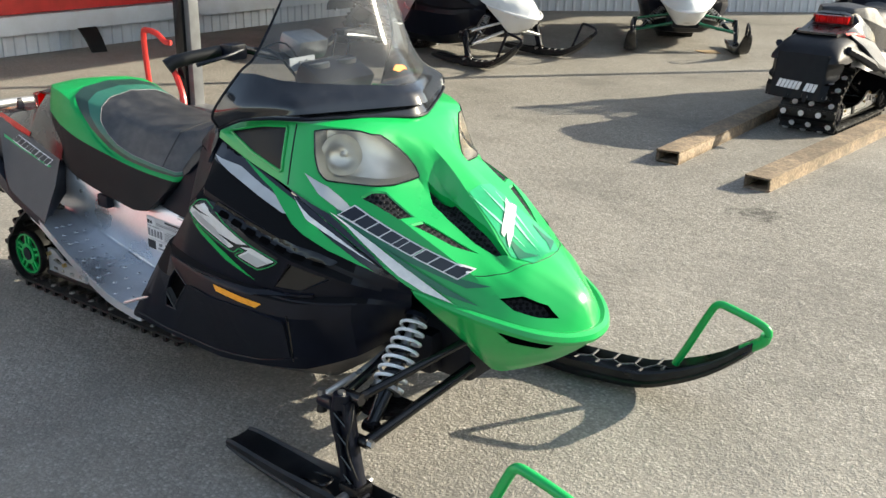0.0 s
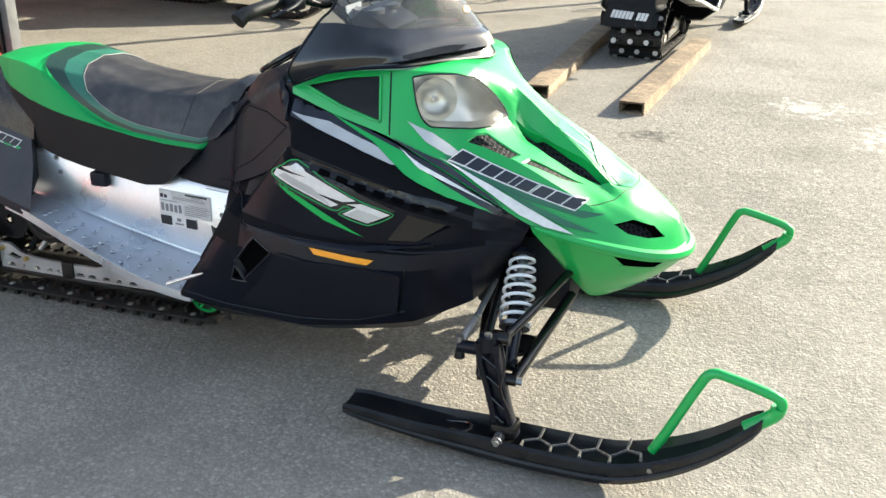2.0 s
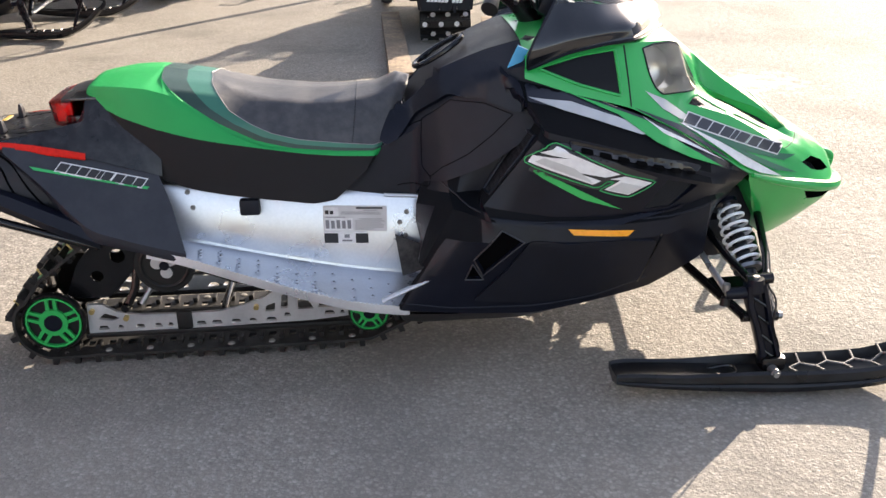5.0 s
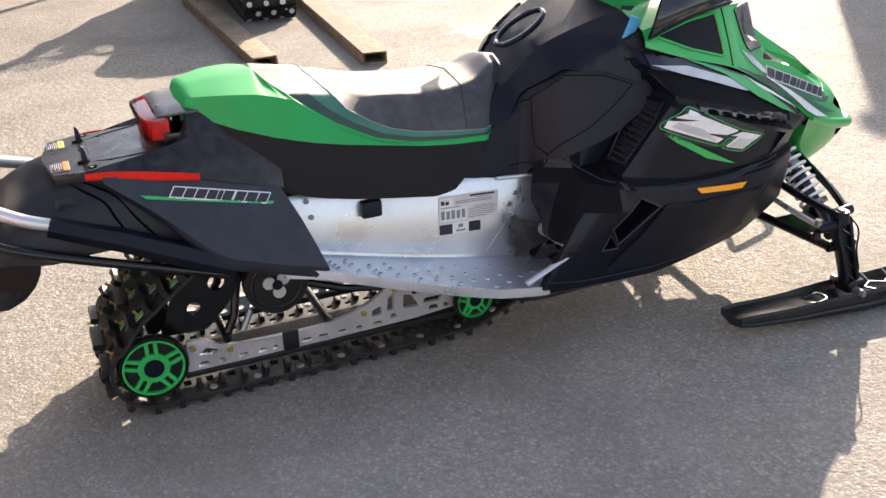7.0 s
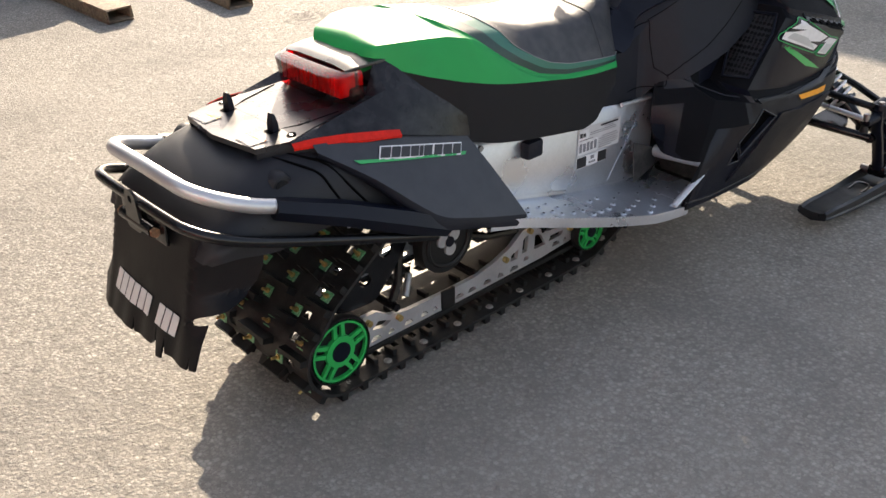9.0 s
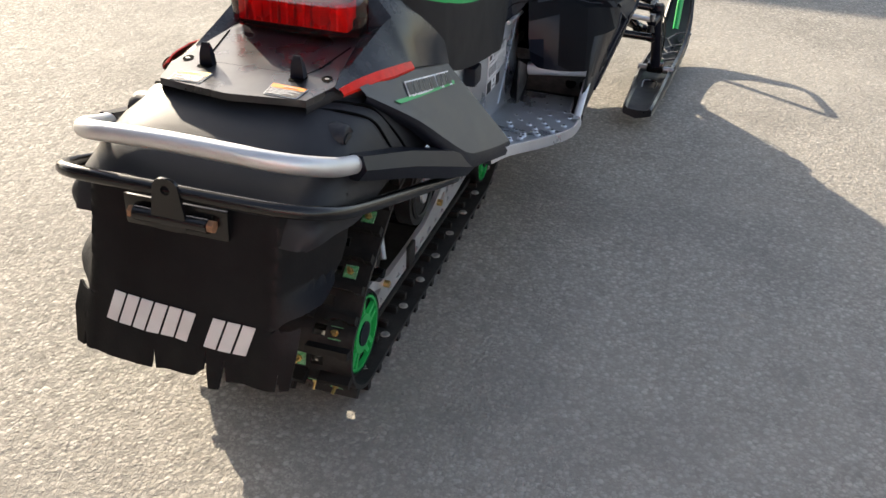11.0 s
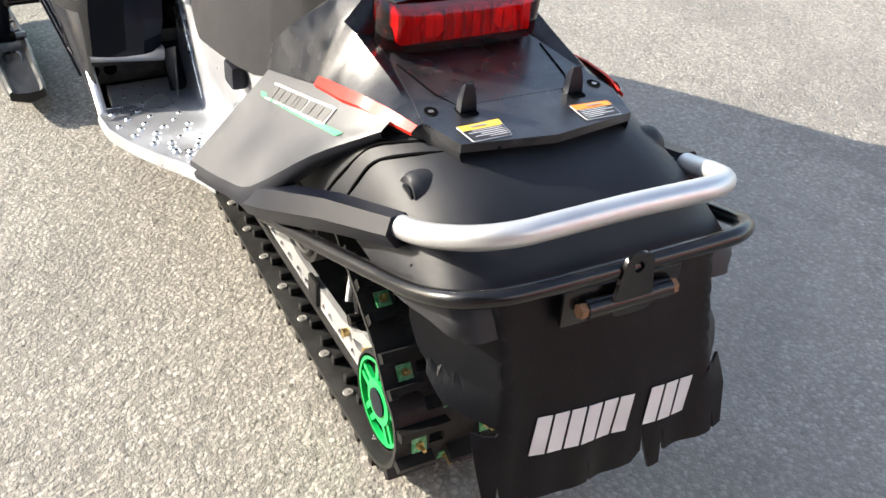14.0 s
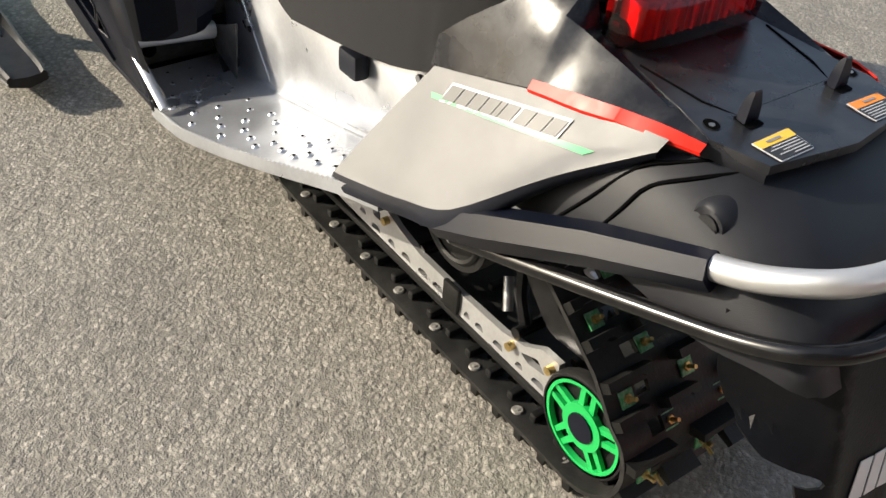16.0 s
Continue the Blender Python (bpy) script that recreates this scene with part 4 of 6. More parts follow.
def build_suspension(root, s, arm=None, spring=None):
    """Spindle, arms, tie rod and coil-over shock of one front corner."""
    arm, spring = arm or BLACK_STEEL, spring or SPRING
    P = lambda x, y, z: Vector((x, s * y, z))
    # spindle: a forging of two flanges joined by a web and slanting ribs
    bm = bmesh.new()
    axis = [((2.040, .517, .070), .024), ((2.026, .514, .120), .019), ((2.006, .508, .190), .019), ((1.990, .503, .245), .023), ((1.980, .499, .300), .019)]
    for side_x, half in ((-1, .010), (1, .008)):
        rows = [[P(x + side_x * w + u * half, y + v, z) for u, v in ((-1, -.012), (-.6, -.017), (.6, -.017), (1, -.012), (1, .012), (.6, .017), (-.6, .017), (-1, .012))] for (x, y, z), w in axis]
        vs = [[bm.verts.new(q) for q in r] for r in rows]
        for p, q in zip(vs, vs[1:]):
            for k in range(8):
                bm.faces.new((p[k], p[(k + 1) % 8], q[(k + 1) % 8], q[k]))
        bm.faces.new(vs[0])
        bm.faces.new(vs[-1])
    for (p, w), (q, v) in zip(axis, axis[1:]):
        web = [bm.verts.new(P(x, y + d, z)) for d in (-.005, .005) for x, y, z in ((p[0] - w, p[1], p[2]), (p[0] + w, p[1], p[2]), (q[0] + v, q[1], q[2]), (q[0] - v, q[1], q[2]))]
        for f in ((0, 1, 2, 3), (7, 6, 5, 4), (0, 4, 5, 1), (1, 5, 6, 2), (2, 6, 7, 3), (3, 7, 4, 0)):
            bm.faces.new([web[k] for k in f])
    spindle = part("spindle", bm, BLACK_SATIN, root, "black steel ski spindle")
    for z, w in ((.105, .018), (.150, .017), (.205, .018), (.255, .020)):
        x, y = np.interp(z, (.07, .30), (2.036, 1.980)), np.interp(z, (.07, .30), (.517, .499))
        part("rib", tube(bmesh.new(), [P(x - w, y + .014, z + .014), P(x + w, y + .014, z - .014)], .0034, 6), BLACK_GLOSS, spindle, "slanting glossy black rib")
    part("steering_arm", tube(bmesh.new(), [P(1.985, .498, .282), P(1.945, .496, .276), P(1.905, .490, .272)], [.024, .017, .016], 10, 3), BLACK_SATIN, spindle)
    part("knuckle", disc(bmesh.new(), (1.980, s * .498, .300), .026, .034, "z", 20, .021), BLACK_SATIN, spindle)
    part("knuckle_bolt", disc(bmesh.new(), (1.980, s * .498, .319), .010, .008, "z", 6), STEEL, spindle, "steel knuckle bolt")
    part("ball_joint", disc(bmesh.new(), (1.906, s * .490, .290), .010, .022, "z", 12), STEEL, spindle, "steel ball joint")
    part("ball_boot", disc(bmesh.new(), (1.906, s * .490, .252), .014, .022, "z", 12, .010), RUBBER, spindle)
    part("cable", tube(bmesh.new(), [P(2.005, .480, .306), P(2.030, .520, .262), P(2.024, .532, .20), P(2.045, .530, .140), P(2.055, .522, .106)], .0026, 6, 4), RUBBER, spindle, "thin black cable along the spindle")
    part("upper_joint", tube(bmesh.new(), [P(1.962, .480, .304), P(2.030, .482, .308)], .015, 12), BLACK_STEEL, spindle)
    part("lower_joint", tube(bmesh.new(), [P(1.955, .492, .204), P(2.052, .486, .200)], .015, 12), BLACK_STEEL, spindle)
    part("joint_bolt", tube(bmesh.new(), [P(2.052, .486, .200), P(2.066, .485, .199)], .010, 6), STEEL, spindle, "worn steel bolt")
    part("pivot_block", box(bmesh.new(), (2.036, s * .516, .082), (.066, .060, .040), bevel=.012), BLACK_STEEL, spindle, "worn black pivot block")
    # arms
    bm = bmesh.new()
    tube(bm, [P(2.107, .130, .283), P(2.072, .32, .237), P(2.044, .486, .198)], .0145, 10)
    tube(bm, [P(1.872, .130, .240), P(1.925, .35, .219), P(1.962, .490, .204)], .0135, 10)
    web = [(2.076, .300), (2.064, .360), (2.010, .392), (1.944, .392), (1.925, .345), (1.915, .300)]
    slab(bm, rounded(web, .016, 3), lambda u, v, w: (u, s * v, .232 - (v - .30) * .16 - w), .012)
    part("lower_arm", bm, arm, root, "lower suspension arm of tubes with a plate between them")
    bm = bmesh.new()
    tube(bm, [P(2.112, .140, .372), P(2.050, .38, .330), P(2.016, .482, .307)], .0115, 10)
    tube(bm, [P(1.930, .140, .360), P(1.955, .35, .316), P(1.972, .480, .303)], .0115, 10)
    part("upper_arm", bm, arm, root, "tubular upper suspension arm")
    part("tie_rod", tube(bmesh.new(), [P(1.904, .130, .325), P(1.908, .35, .290), P(1.907, .486, .282)], .0085, 10), ALU, root, "bare metal tie rod")
    top, bot = P(1.991, .226, .416), P(2.010, .362, .286)
    d = (bot - top).normalized()
    shock = part("shock_absorber", tube(bmesh.new(), [top - d * .02, top + d * .08], .012, 12), STEEL, root, "coil-over shock absorber")
    part("body", tube(bmesh.new(), [top + d * .075, bot + d * .012, bot + d * .105], [.021, .022, .016], 14), BLACK_GLOSS, shock)
    part("lower_eye", tube(bmesh.new(), [bot + d * .105 - Vector((.018, 0, 0)), bot + d * .105 + Vector((.018, 0, 0))], .017, 12), BLACK_STEEL, shock)
    e = d.orthogonal().normalized()
    f = d.cross(e)
    turns = 7.4
    pts = [top + (bot - top) * t + (e * math.cos(t * turns * 2 * math.pi) + f * math.sin(t * turns * 2 * math.pi)) * (.030 + .009 * min(1, 2.2 * t)) for t in np.linspace(0, 1, 150)]
    part("coil", tube(bmesh.new(), pts, .0045, 7), spring, shock, "white coil spring")
    part("collar", tube(bmesh.new(), [bot - d * .002, bot + d * .009], .040, 18), STEEL, shock)
    part("top_seat", tube(bmesh.new(), [top - d * .016, top - d * .004], .030, 16), BLACK_SATIN, shock)


from mathutils.bvhtree import BVHTree

LETTERS = (1.1, 1, 1, .95, .45, 1, -.12, 1, 1.1, 1)
WINDSHIELD = [  # foot on the hood, top of the skirt, lip, roll, start of the clear pane, and up to the top
    [(1.400, -.330, .845), (1.50, -.342, .886), (1.60, -.328, .902), (1.68, -.300, .906), (1.755, -.175, .903), (1.822, -.036, .892), (1.828, 0, .890)],
    [(1.401, -.331, .849), (1.50, -.342, .890), (1.60, -.326, .908), (1.668, -.300, .918), (1.738, -.168, .918), (1.806, -.033, .918), (1.812, 0, .918)],
    [(1.400, -.334, .850), (1.50, -.346, .892), (1.602, -.331, .910), (1.678, -.310, .920), (1.752, -.172, .921), (1.822, -.035, .921), (1.829, 0, .921)],
    [(1.403, -.350, .895), (1.50, -.352, .926), (1.60, -.330, .940), (1.67, -.300, .946), (1.742, -.166, .950), (1.806, -.033, .950), (1.812, 0, .950)],
    [(1.466, -.309, 1.000), (1.518, -.297, 1.002), (1.587, -.280, .992), (1.65, -.238, .986), (1.720, -.147, .979), (1.782, -.0315, .969), (1.787, 0, .969)],
    [(1.500, -.280, 1.045), (1.545, -.256, 1.055), (1.60, -.222, 1.058), (1.645, -.178, 1.056), (1.692, -.105, 1.052), (1.72, -.025, 1.050), (1.722, 0, 1.05)],
    [(1.530, -.210, 1.180), (1.565, -.192, 1.190), (1.60, -.165, 1.192), (1.622, -.135, 1.192), (1.647, -.080, 1.192), (1.66, -.020, 1.192), (1.662, 0, 1.192)],
    [(1.525, -.160, 1.270), (1.55, -.150, 1.290), (1.57, -.133, 1.300), (1.587, -.110, 1.304), (1.604, -.066, 1.306), (1.615, -.018, 1.306), (1.616, 0, 1.306)],
]
LAMP = [(1.705, .878), (1.740, .884), (1.800, .880), (1.829, .866), (1.852, .838), (1.874, .806), (1.902, .757), (1.884, .748), (1.808, .754), (1.760, .762), (1.737, .783), (1.720, .820)]
RECESSES = [  # name, body, aim, outline, depth, floor, wall, label
    ("vent", "hood", "z", [(1.838, -.262), (1.883, -.214), (1.971, -.205), (1.956, -.247)], .003, "MESH", "GREEN", "black mesh hood vent"),
    ("vent", "hood", "z", [(1.978, -.236), (1.989, -.198), (2.125, -.143), (2.073, -.187)], .003, "MESH", "GREEN", "black mesh hood vent"),
    ("scoop", "hood", "z", [(1.922, -.090), (1.996, -.064), (2.085, -.081), (2.15, -.089), (2.201, -.094), (2.16, -.114), (2.10, -.130), (2.02, -.134), (1.965, -.124)], .024, "MESH", "GREEN", "deep black mesh scoop beside the raised centre"),
    ("nose_intake", "hood", "y", [(2.213, .520), (2.256, .524), (2.306, .500), (2.334, .470), (2.297, .476), (2.248, .494)], .030, "MESH", "DARK", "dark nose intake with mesh"),
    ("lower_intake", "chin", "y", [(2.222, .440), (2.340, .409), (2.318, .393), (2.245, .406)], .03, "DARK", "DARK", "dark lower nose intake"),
    ("pocket", "side", "y", [(1.748, .574), (1.845, .540), (1.766, .497), (1.690, .495)], .006, "GLOSS", "SATIN", "glossy black recessed pocket"),
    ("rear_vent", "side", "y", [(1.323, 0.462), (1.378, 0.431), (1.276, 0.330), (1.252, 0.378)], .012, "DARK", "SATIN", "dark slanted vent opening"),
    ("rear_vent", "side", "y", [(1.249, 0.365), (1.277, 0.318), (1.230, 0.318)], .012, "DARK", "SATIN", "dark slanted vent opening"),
]


def build_body(root, hood_mat, near=True):
    """Hood, chin, side panels and console; returns the search trees of hood and side."""
    hg, sg, cg, ng = loft(HOOD, 5, 3, .8, .10), loft(SIDE, 4, 2, .45, .0), loft(CHIN, 4, 3, .7, .2), loft(CONSOLE, 4, 2, .5, .0)
    hb, sb, cb, nb = sheet_of(hg), sheet_of(sg), sheet_of(cg), sheet_of(ng)
    trees = {"hood": BVHTree.FromBMesh(hb), "side": BVHTree.FromBMesh(sb), "chin": BVHTree.FromBMesh(cb), "console": BVHTree.FromBMesh(nb)}
    allb = sheet(sheet(sheet(sheet_of(hg), sg), cg), ng)
    trees["all"] = BVHTree.FromBMesh(allb)
    allb.free()
    if near:
        bodies = {"hood": hb, "side": sb, "chin": cb}
        for s in (-1, 1):
            flip = lambda o, aim: o if aim == "y" or s < 0 else [(u, -v) for u, v in o]
            cut(hb, LAMP, "y", s, .05)
            for name, body, aim, o, *_ in RECESSES:
                cut(bodies[body], flip(o, aim), aim, s, .03 if body != "side" else .22)
            cut(sb, [(s * .232, .20), (s * .396, .20), (s * .400, .352), (s * .232, .335)], "x", s, .15, 1.20)
    hood = part("hood", hb, hood_mat, root, "glossy bright green plastic hood" if near else "glossy white plastic hood", 24)
    chin = part("nose_cowl", cb, hood_mat, root, "green plastic nose cowl below the hood" if near else "", 32)
    side = part("side_panel", sb, BLACK_SATIN, root, "black plastic side panels and belly pan", 20)
    # downward faces get a duller copy, kept dark against light off the ground
    side.data.materials.append(BELLY)
    for f in side.data.polygons:
        if f.normal.z < -.35:
            f.material_index = 1
    console = part("console", nb, BLACK_MATTE, root, "matte black console and knee panels", 18)
    # lip round the nose
    lip = [(2.03, -.284, .524), (2.12, -.248, .492), (2.22, -.206, .463), (2.30, -.160, .440), (2.355, -.104, .425), (2.384, -.045, .418), (2.390, 0, .417)]
    pts = lip + [(x, -y, z) for x, y, z in lip[-2::-1]]
    part("lip", tube(bmesh.new(), pts, [.006, .013, .016, .017, .017, .018, .018, .017, .017, .016, .013, .006], 8, 4), hood_mat, chin, "moulded lip round the nose")
    return trees, hood, chin, side, console


def build_seat(root, top=VINYL, trim=GREEN_VINYL, band=TEAL):
    g = loft(SEAT, 5, 4, .30, .15)
    i0 = 4 * 5
    seat = part("seat", sheet_of(g[i0:], (0, 8)), top, root, "long black vinyl seat with green rear and flanks", 80)
    part("seat_band", sheet_of(g[i0:], (8, 10)), band, seat, "grey-green vinyl band")
    part("seat_band", sheet_of(g[i0:], (10, 12)), BAND_DARK if band is TEAL else band, seat, "dark grey-green vinyl band")
    part("seat_trim", sheet_of(g, (12, 20)), trim, seat, "bright green vinyl rear and side trim", 52)
    part("seat_side", sheet_of(g, (20, 24)), SEAT_SIDE, seat, "charcoal grained lower seat side")
    under = bmesh.new()
    h = g.copy()
    h = np.stack([h[:, -1], h[:, -1] * np.array([1, 0, 1])], axis=1)
    part("seat_base", sheet(under, h), BLACK_MATTE, seat)
    bm = tube(bmesh.new(), [tuple(q + np.array([0, -.0005, .001])) for q in g[i0:, 8]] , .0011, 5)
    part("seam", bm, PRINT_GREY, seat, "pale stitched seam")
    part("seam", tube(bmesh.new(), [tuple(q * np.array([1, -1, 1]) + np.array([0, .0005, .001])) for q in g[i0:, 8]], .0011, 5), PRINT_GREY, seat)
    row = [tuple(q + np.array([0, 0, .0010])) for q in g[12 * 5 - 3, :9]]
    part("seam", tube(bmesh.new(), [(x, -y, z) for x, y, z in row[::-1]] + row[1:], .0010, 5), PRINT_BLACK, seat, "dark seam across the seat")
    return seat


def build_windshield(root):
    g = loft(WINDSHIELD[2:], 5, 4, .9, .4)
    skirt = loft(WINDSHIELD[:3], 3, 4, .0, .4)
    lower = part("windshield", sheet_of(g[:11]), SMOKE, root, "dark smoked lower part of the windshield", 45)
    part("skirt", sheet_of(skirt), SMOKE, lower, "dark stepped skirt of the windshield", 30)
    part("pane", sheet_of(g[10:]), CLEAR, lower, "clear tall upper windshield", 60)
    edge = [tuple(q) for q in g[:, 0]]
    for s in (1, -1):
        part("edging", tube(bmesh.new(), [(x, s * y, z) for x, y, z in edge], .0035, 6), BLACK_SATIN, lower)
    base = [tuple(q) for q in skirt[0]]
    bm = tube(bmesh.new(), base + [(x, -y, z) for x, y, z in base[-2::-1]], .0045, 6)
    part("gasket", bm, BLACK_SATIN, lower)
    part("shield_mark", laid([(-.028, 1.005), (-.010, .998), (.012, 1.003), (.030, 1.000), (.022, 1.012), (-.008, 1.016)], BVHTree.FromBMesh(sheet_of(g)), "x+", .002, .01), PRINT_ORANGE, lower, "small orange mark on the clear pane")


def build_bars(root, near=True):
    """Handlebar, grips, levers and the gauge pod."""
    bm = bmesh.new()
    tube(bm, [(1.47, 0, .90), (1.42, 0, .97), (1.375, 0, 1.005)], .03, 12)
    half = [(1.375, 0, 1.005), (1.375, -.10, 1.010), (1.350, -.20, 1.040), (1.325, -.27, 1.035)]
    tube(bm, half, .011, 10, 3)
    tube(bm, [(x, -y, z) for x, y, z in half], .011, 10, 3)
    bar = part("handlebar", bm, BLACK_STEEL, root, "black handlebar on a riser")
    for s in (-1, 1):
        bm = tube(bmesh.new(), [(1.332, s * .255, 1.036), (1.316, s * .33, 1.028), (1.304, s * .385, 1.020), (1.296, s * .402, 1.008)], [.016, .017, .018, .021], 14)
        part("grip", bm, RUBBER, bar, "black rubber grip")
        bm = bmesh.new()
        box(bm, (1.355, s * .225, 1.035), (.05, .06, .045), bevel=.01)
        part("switch_block", bm, BLACK_SATIN, bar)
        bm = tube(bmesh.new(), [(1.375, s * .21, 1.04), (1.385, s * .28, 1.03), (1.365, s * .36, 1.015)], [.006, .005, .006], 8, 3)
        part("lever", bm, STEEL if s > 0 else BLACK_SATIN, bar, "brake and throttle lever")
        bm = tube(bmesh.new(), [(1.38, s * .17, 1.04), (1.44, s * .15, 1.03), (1.47, s * .08, .94)], .004, 6, 5)
        tube(bm, [(1.37, s * .15, 1.03), (1.43, s * .10, 1.05), (1.46, s * .04, .95)], .003, 6, 5)
        part("cable", bm, BLACK_SATIN, bar)
    bm = box(bmesh.new(), (1.40, 0, 1.035), (.085, .12, .06), Matrix.Rotation(radians(18), 4, "Y"), bevel=.014)
    part("bar_pad", bm, STEEL, bar, "silver-grey padded bar cover")
    tilt = Matrix.Rotation(radians(-8), 4, "Y")
    lab = part("pad_label", box(bmesh.new(), (1.452, -0.059, 0.994), (.003, 0.099, 0.037), tilt), PRINT_WHITE, bar, "white label with dark bars")
    for dy, dz, w, h in ((-.006, .004, .020, .006), (-.004, -.006, .012, .005), (.013, .0, .003, .020)):
        part("text_bar", box(bmesh.new(), (1.455, -0.059 + dy, 0.994 + dz), (.002, w, h), tilt), PRINT_BLACK, lab)
    bm = bmesh.new()
    box(bm, (1.52, 0, .955), (.11, .22, .07), Matrix.Rotation(radians(28), 4, "Y"), bevel=.02)
    pod = part("gauge_pod", bm, BLACK_SATIN, root, "black gauge pod behind the windshield")
    bm = bmesh.new()
    for y in (-.055, .055):
        disc(bm, (1.495, y, .995), .042, .012, "z", 24)
    part("dial", bm, STEEL, pod, "round gauges with bright rims")


BOARD = [(.40, .325, .402), (.49, .342, .385), (.65, .372, .338), (.80, .395, .295), (.93, .410, .262), (1.04, .410, .243), (1.082, .405, .238), (1.09, .372, .238), (1.22, .360, .232)]


def build_tunnel(root, near=True):
    """Aluminium tunnel, running boards, toe holds."""
    bm = bmesh.new()
    prof = [[(x, 0, zt), (x, -.18, zt), (x, -.19, zt - .012), (x, -.1905, zb)]
            for x, zt, zb in ((.10, .56, .45), (.30, .545, .415), (.49, .53, .366), (.65, .518, .330), (.80, .505, .295), (.93, .495, .265), (1.04, .487, .246), (1.19, .475, .236))]
    g = loft(prof, 3, 1, .5, 0)
    sheet(bm, g)
    tunnel = part("tunnel", bm, SHEET, root, "bare aluminium tunnel side", 50)
    for s in (-1, 1):
        part("crease", tube(bmesh.new(), [(1.155, s * .1915, .470), (1.10, s * .1918, .400), (1.00, s * .1915, .272)], .0009, 5), SHEET, tunnel)
    for s in (-1, 1):
        bm = bmesh.new()
        rows = [[(x, s * .1915, zo + dz + .012), (x, s * .1935, zo + dz + .004), (x, s * .203, zo + dz), (x, s * (yo - .014), zo + .002), (x, s * yo, zo + .004), (x, s * (yo + .001), zo - .020), (x, s * (yo - .02), zo - .022)]
                for x, yo, zo, dz in ((*q, np.interp(q[0], (.45, .70, .92, 1.1), (-.018, -.007, .003, .005))) for q in BOARD)]
        g = loft(rows, 4, 3, .8, .10)
        vs = [[bm.verts.new(q) for q in r] for r in g]
        for a, b in zip(vs, vs[1:]):
            for j in range(18):
                bm.faces.new((a[j], b[j], b[j + 1], a[j + 1]))
        board = part("running_board", bm, SHEET, root, "bare aluminium running board with raised grip studs", 30)
        if near:
            stud = bpy.data.meshes.new("grip_stud")
            sb = disc(bmesh.new(), (0, 0, .0004), .0080, .0030, "z", 12, .0048)
            dark = disc(bmesh.new(), (.0012, 0, .0014), .0030, .0014, "z", 8)
            for f in dark.faces:
                f.material_index = 1
            sb = joined([sb, dark])
            sb.to_mesh(stud)
            sb.free()
            stud.materials.append(SHEET)
            stud.materials.append(VOID)
            tooth = bpy.data.meshes.new("edge_tooth")
            sb = box(bmesh.new(), (0, 0, 0), (.007, .004, .007), bevel=.001)
            sb.to_mesh(tooth)
            sb.free()
            tooth.materials.append(ALU)
            at = lambda x: (np.interp(x, [q[0] for q in BOARD], [q[1] for q in BOARD]), np.interp(x, [q[0] for q in BOARD], [q[2] for q in BOARD]))
            for k, x in enumerate(np.arange(.525, 1.20, .050)):
                yo, zo = at(x)
                for f in ((.16, .50, .84) if k % 2 else (.33, .67, .95)):
                    y = .222 + (yo - .245) * f + .006 * math.sin(9 * k + 5 * f)
                    if y < yo - .02:
                        share("grip_stud", stud, board, Matrix.Translation((x + .012 * f, s * y, zo + .0015 - .008 * (1 - f) * (x < .8))))
            for x in np.arange(.50, 1.05, .0115):
                yo, zo = at(x)
                share("edge_tooth", tooth, board, Matrix.Translation((x, s * (yo - .002), zo + .002)))
        bm = bmesh.new()
        tube(bm, [(1.012, s * .404, .262), (1.142, s * .402, .318)], .010, 10, flat=.6)
        part("strut", bm, ALU, board, "bare aluminium strut")
        bm = bmesh.new()
        tube(bm, [(1.148, s * .402, .346), (1.155, s * .235, .326)], .018, 12)
        hold = part("toe_hold", bm, SILVER, root, "aluminium toe hold tube")
        bm = slab(bmesh.new(), [(.19, .225), (.385, .225), (.385, .37), (.19, .37)], lambda u, v, w, s=s: (1.255 - (v - .23) * .5 + w, s * u, v), .004)
        part("foot_wall", bm, WORN_PLATE, hold, "dusty black foot wall with two holes")
        bm = bmesh.new()
        for y in (0.384, 0.344):
            part("hole", disc(bmesh.new(), (1.255 - (0.270 - .23) * .5 - .0025, s * y, 0.270), .015, .004, "x", 18), VOID, hold)
        bm = slab(bmesh.new(), [(1.232, .300), (1.055, .378), (1.072, .252)], lambda u, v, w, s=s: (u, s * (.226 + w), v), .004)
        part("gusset", bm, WORN_PLATE, hold, "dusty triangular gusset plate")


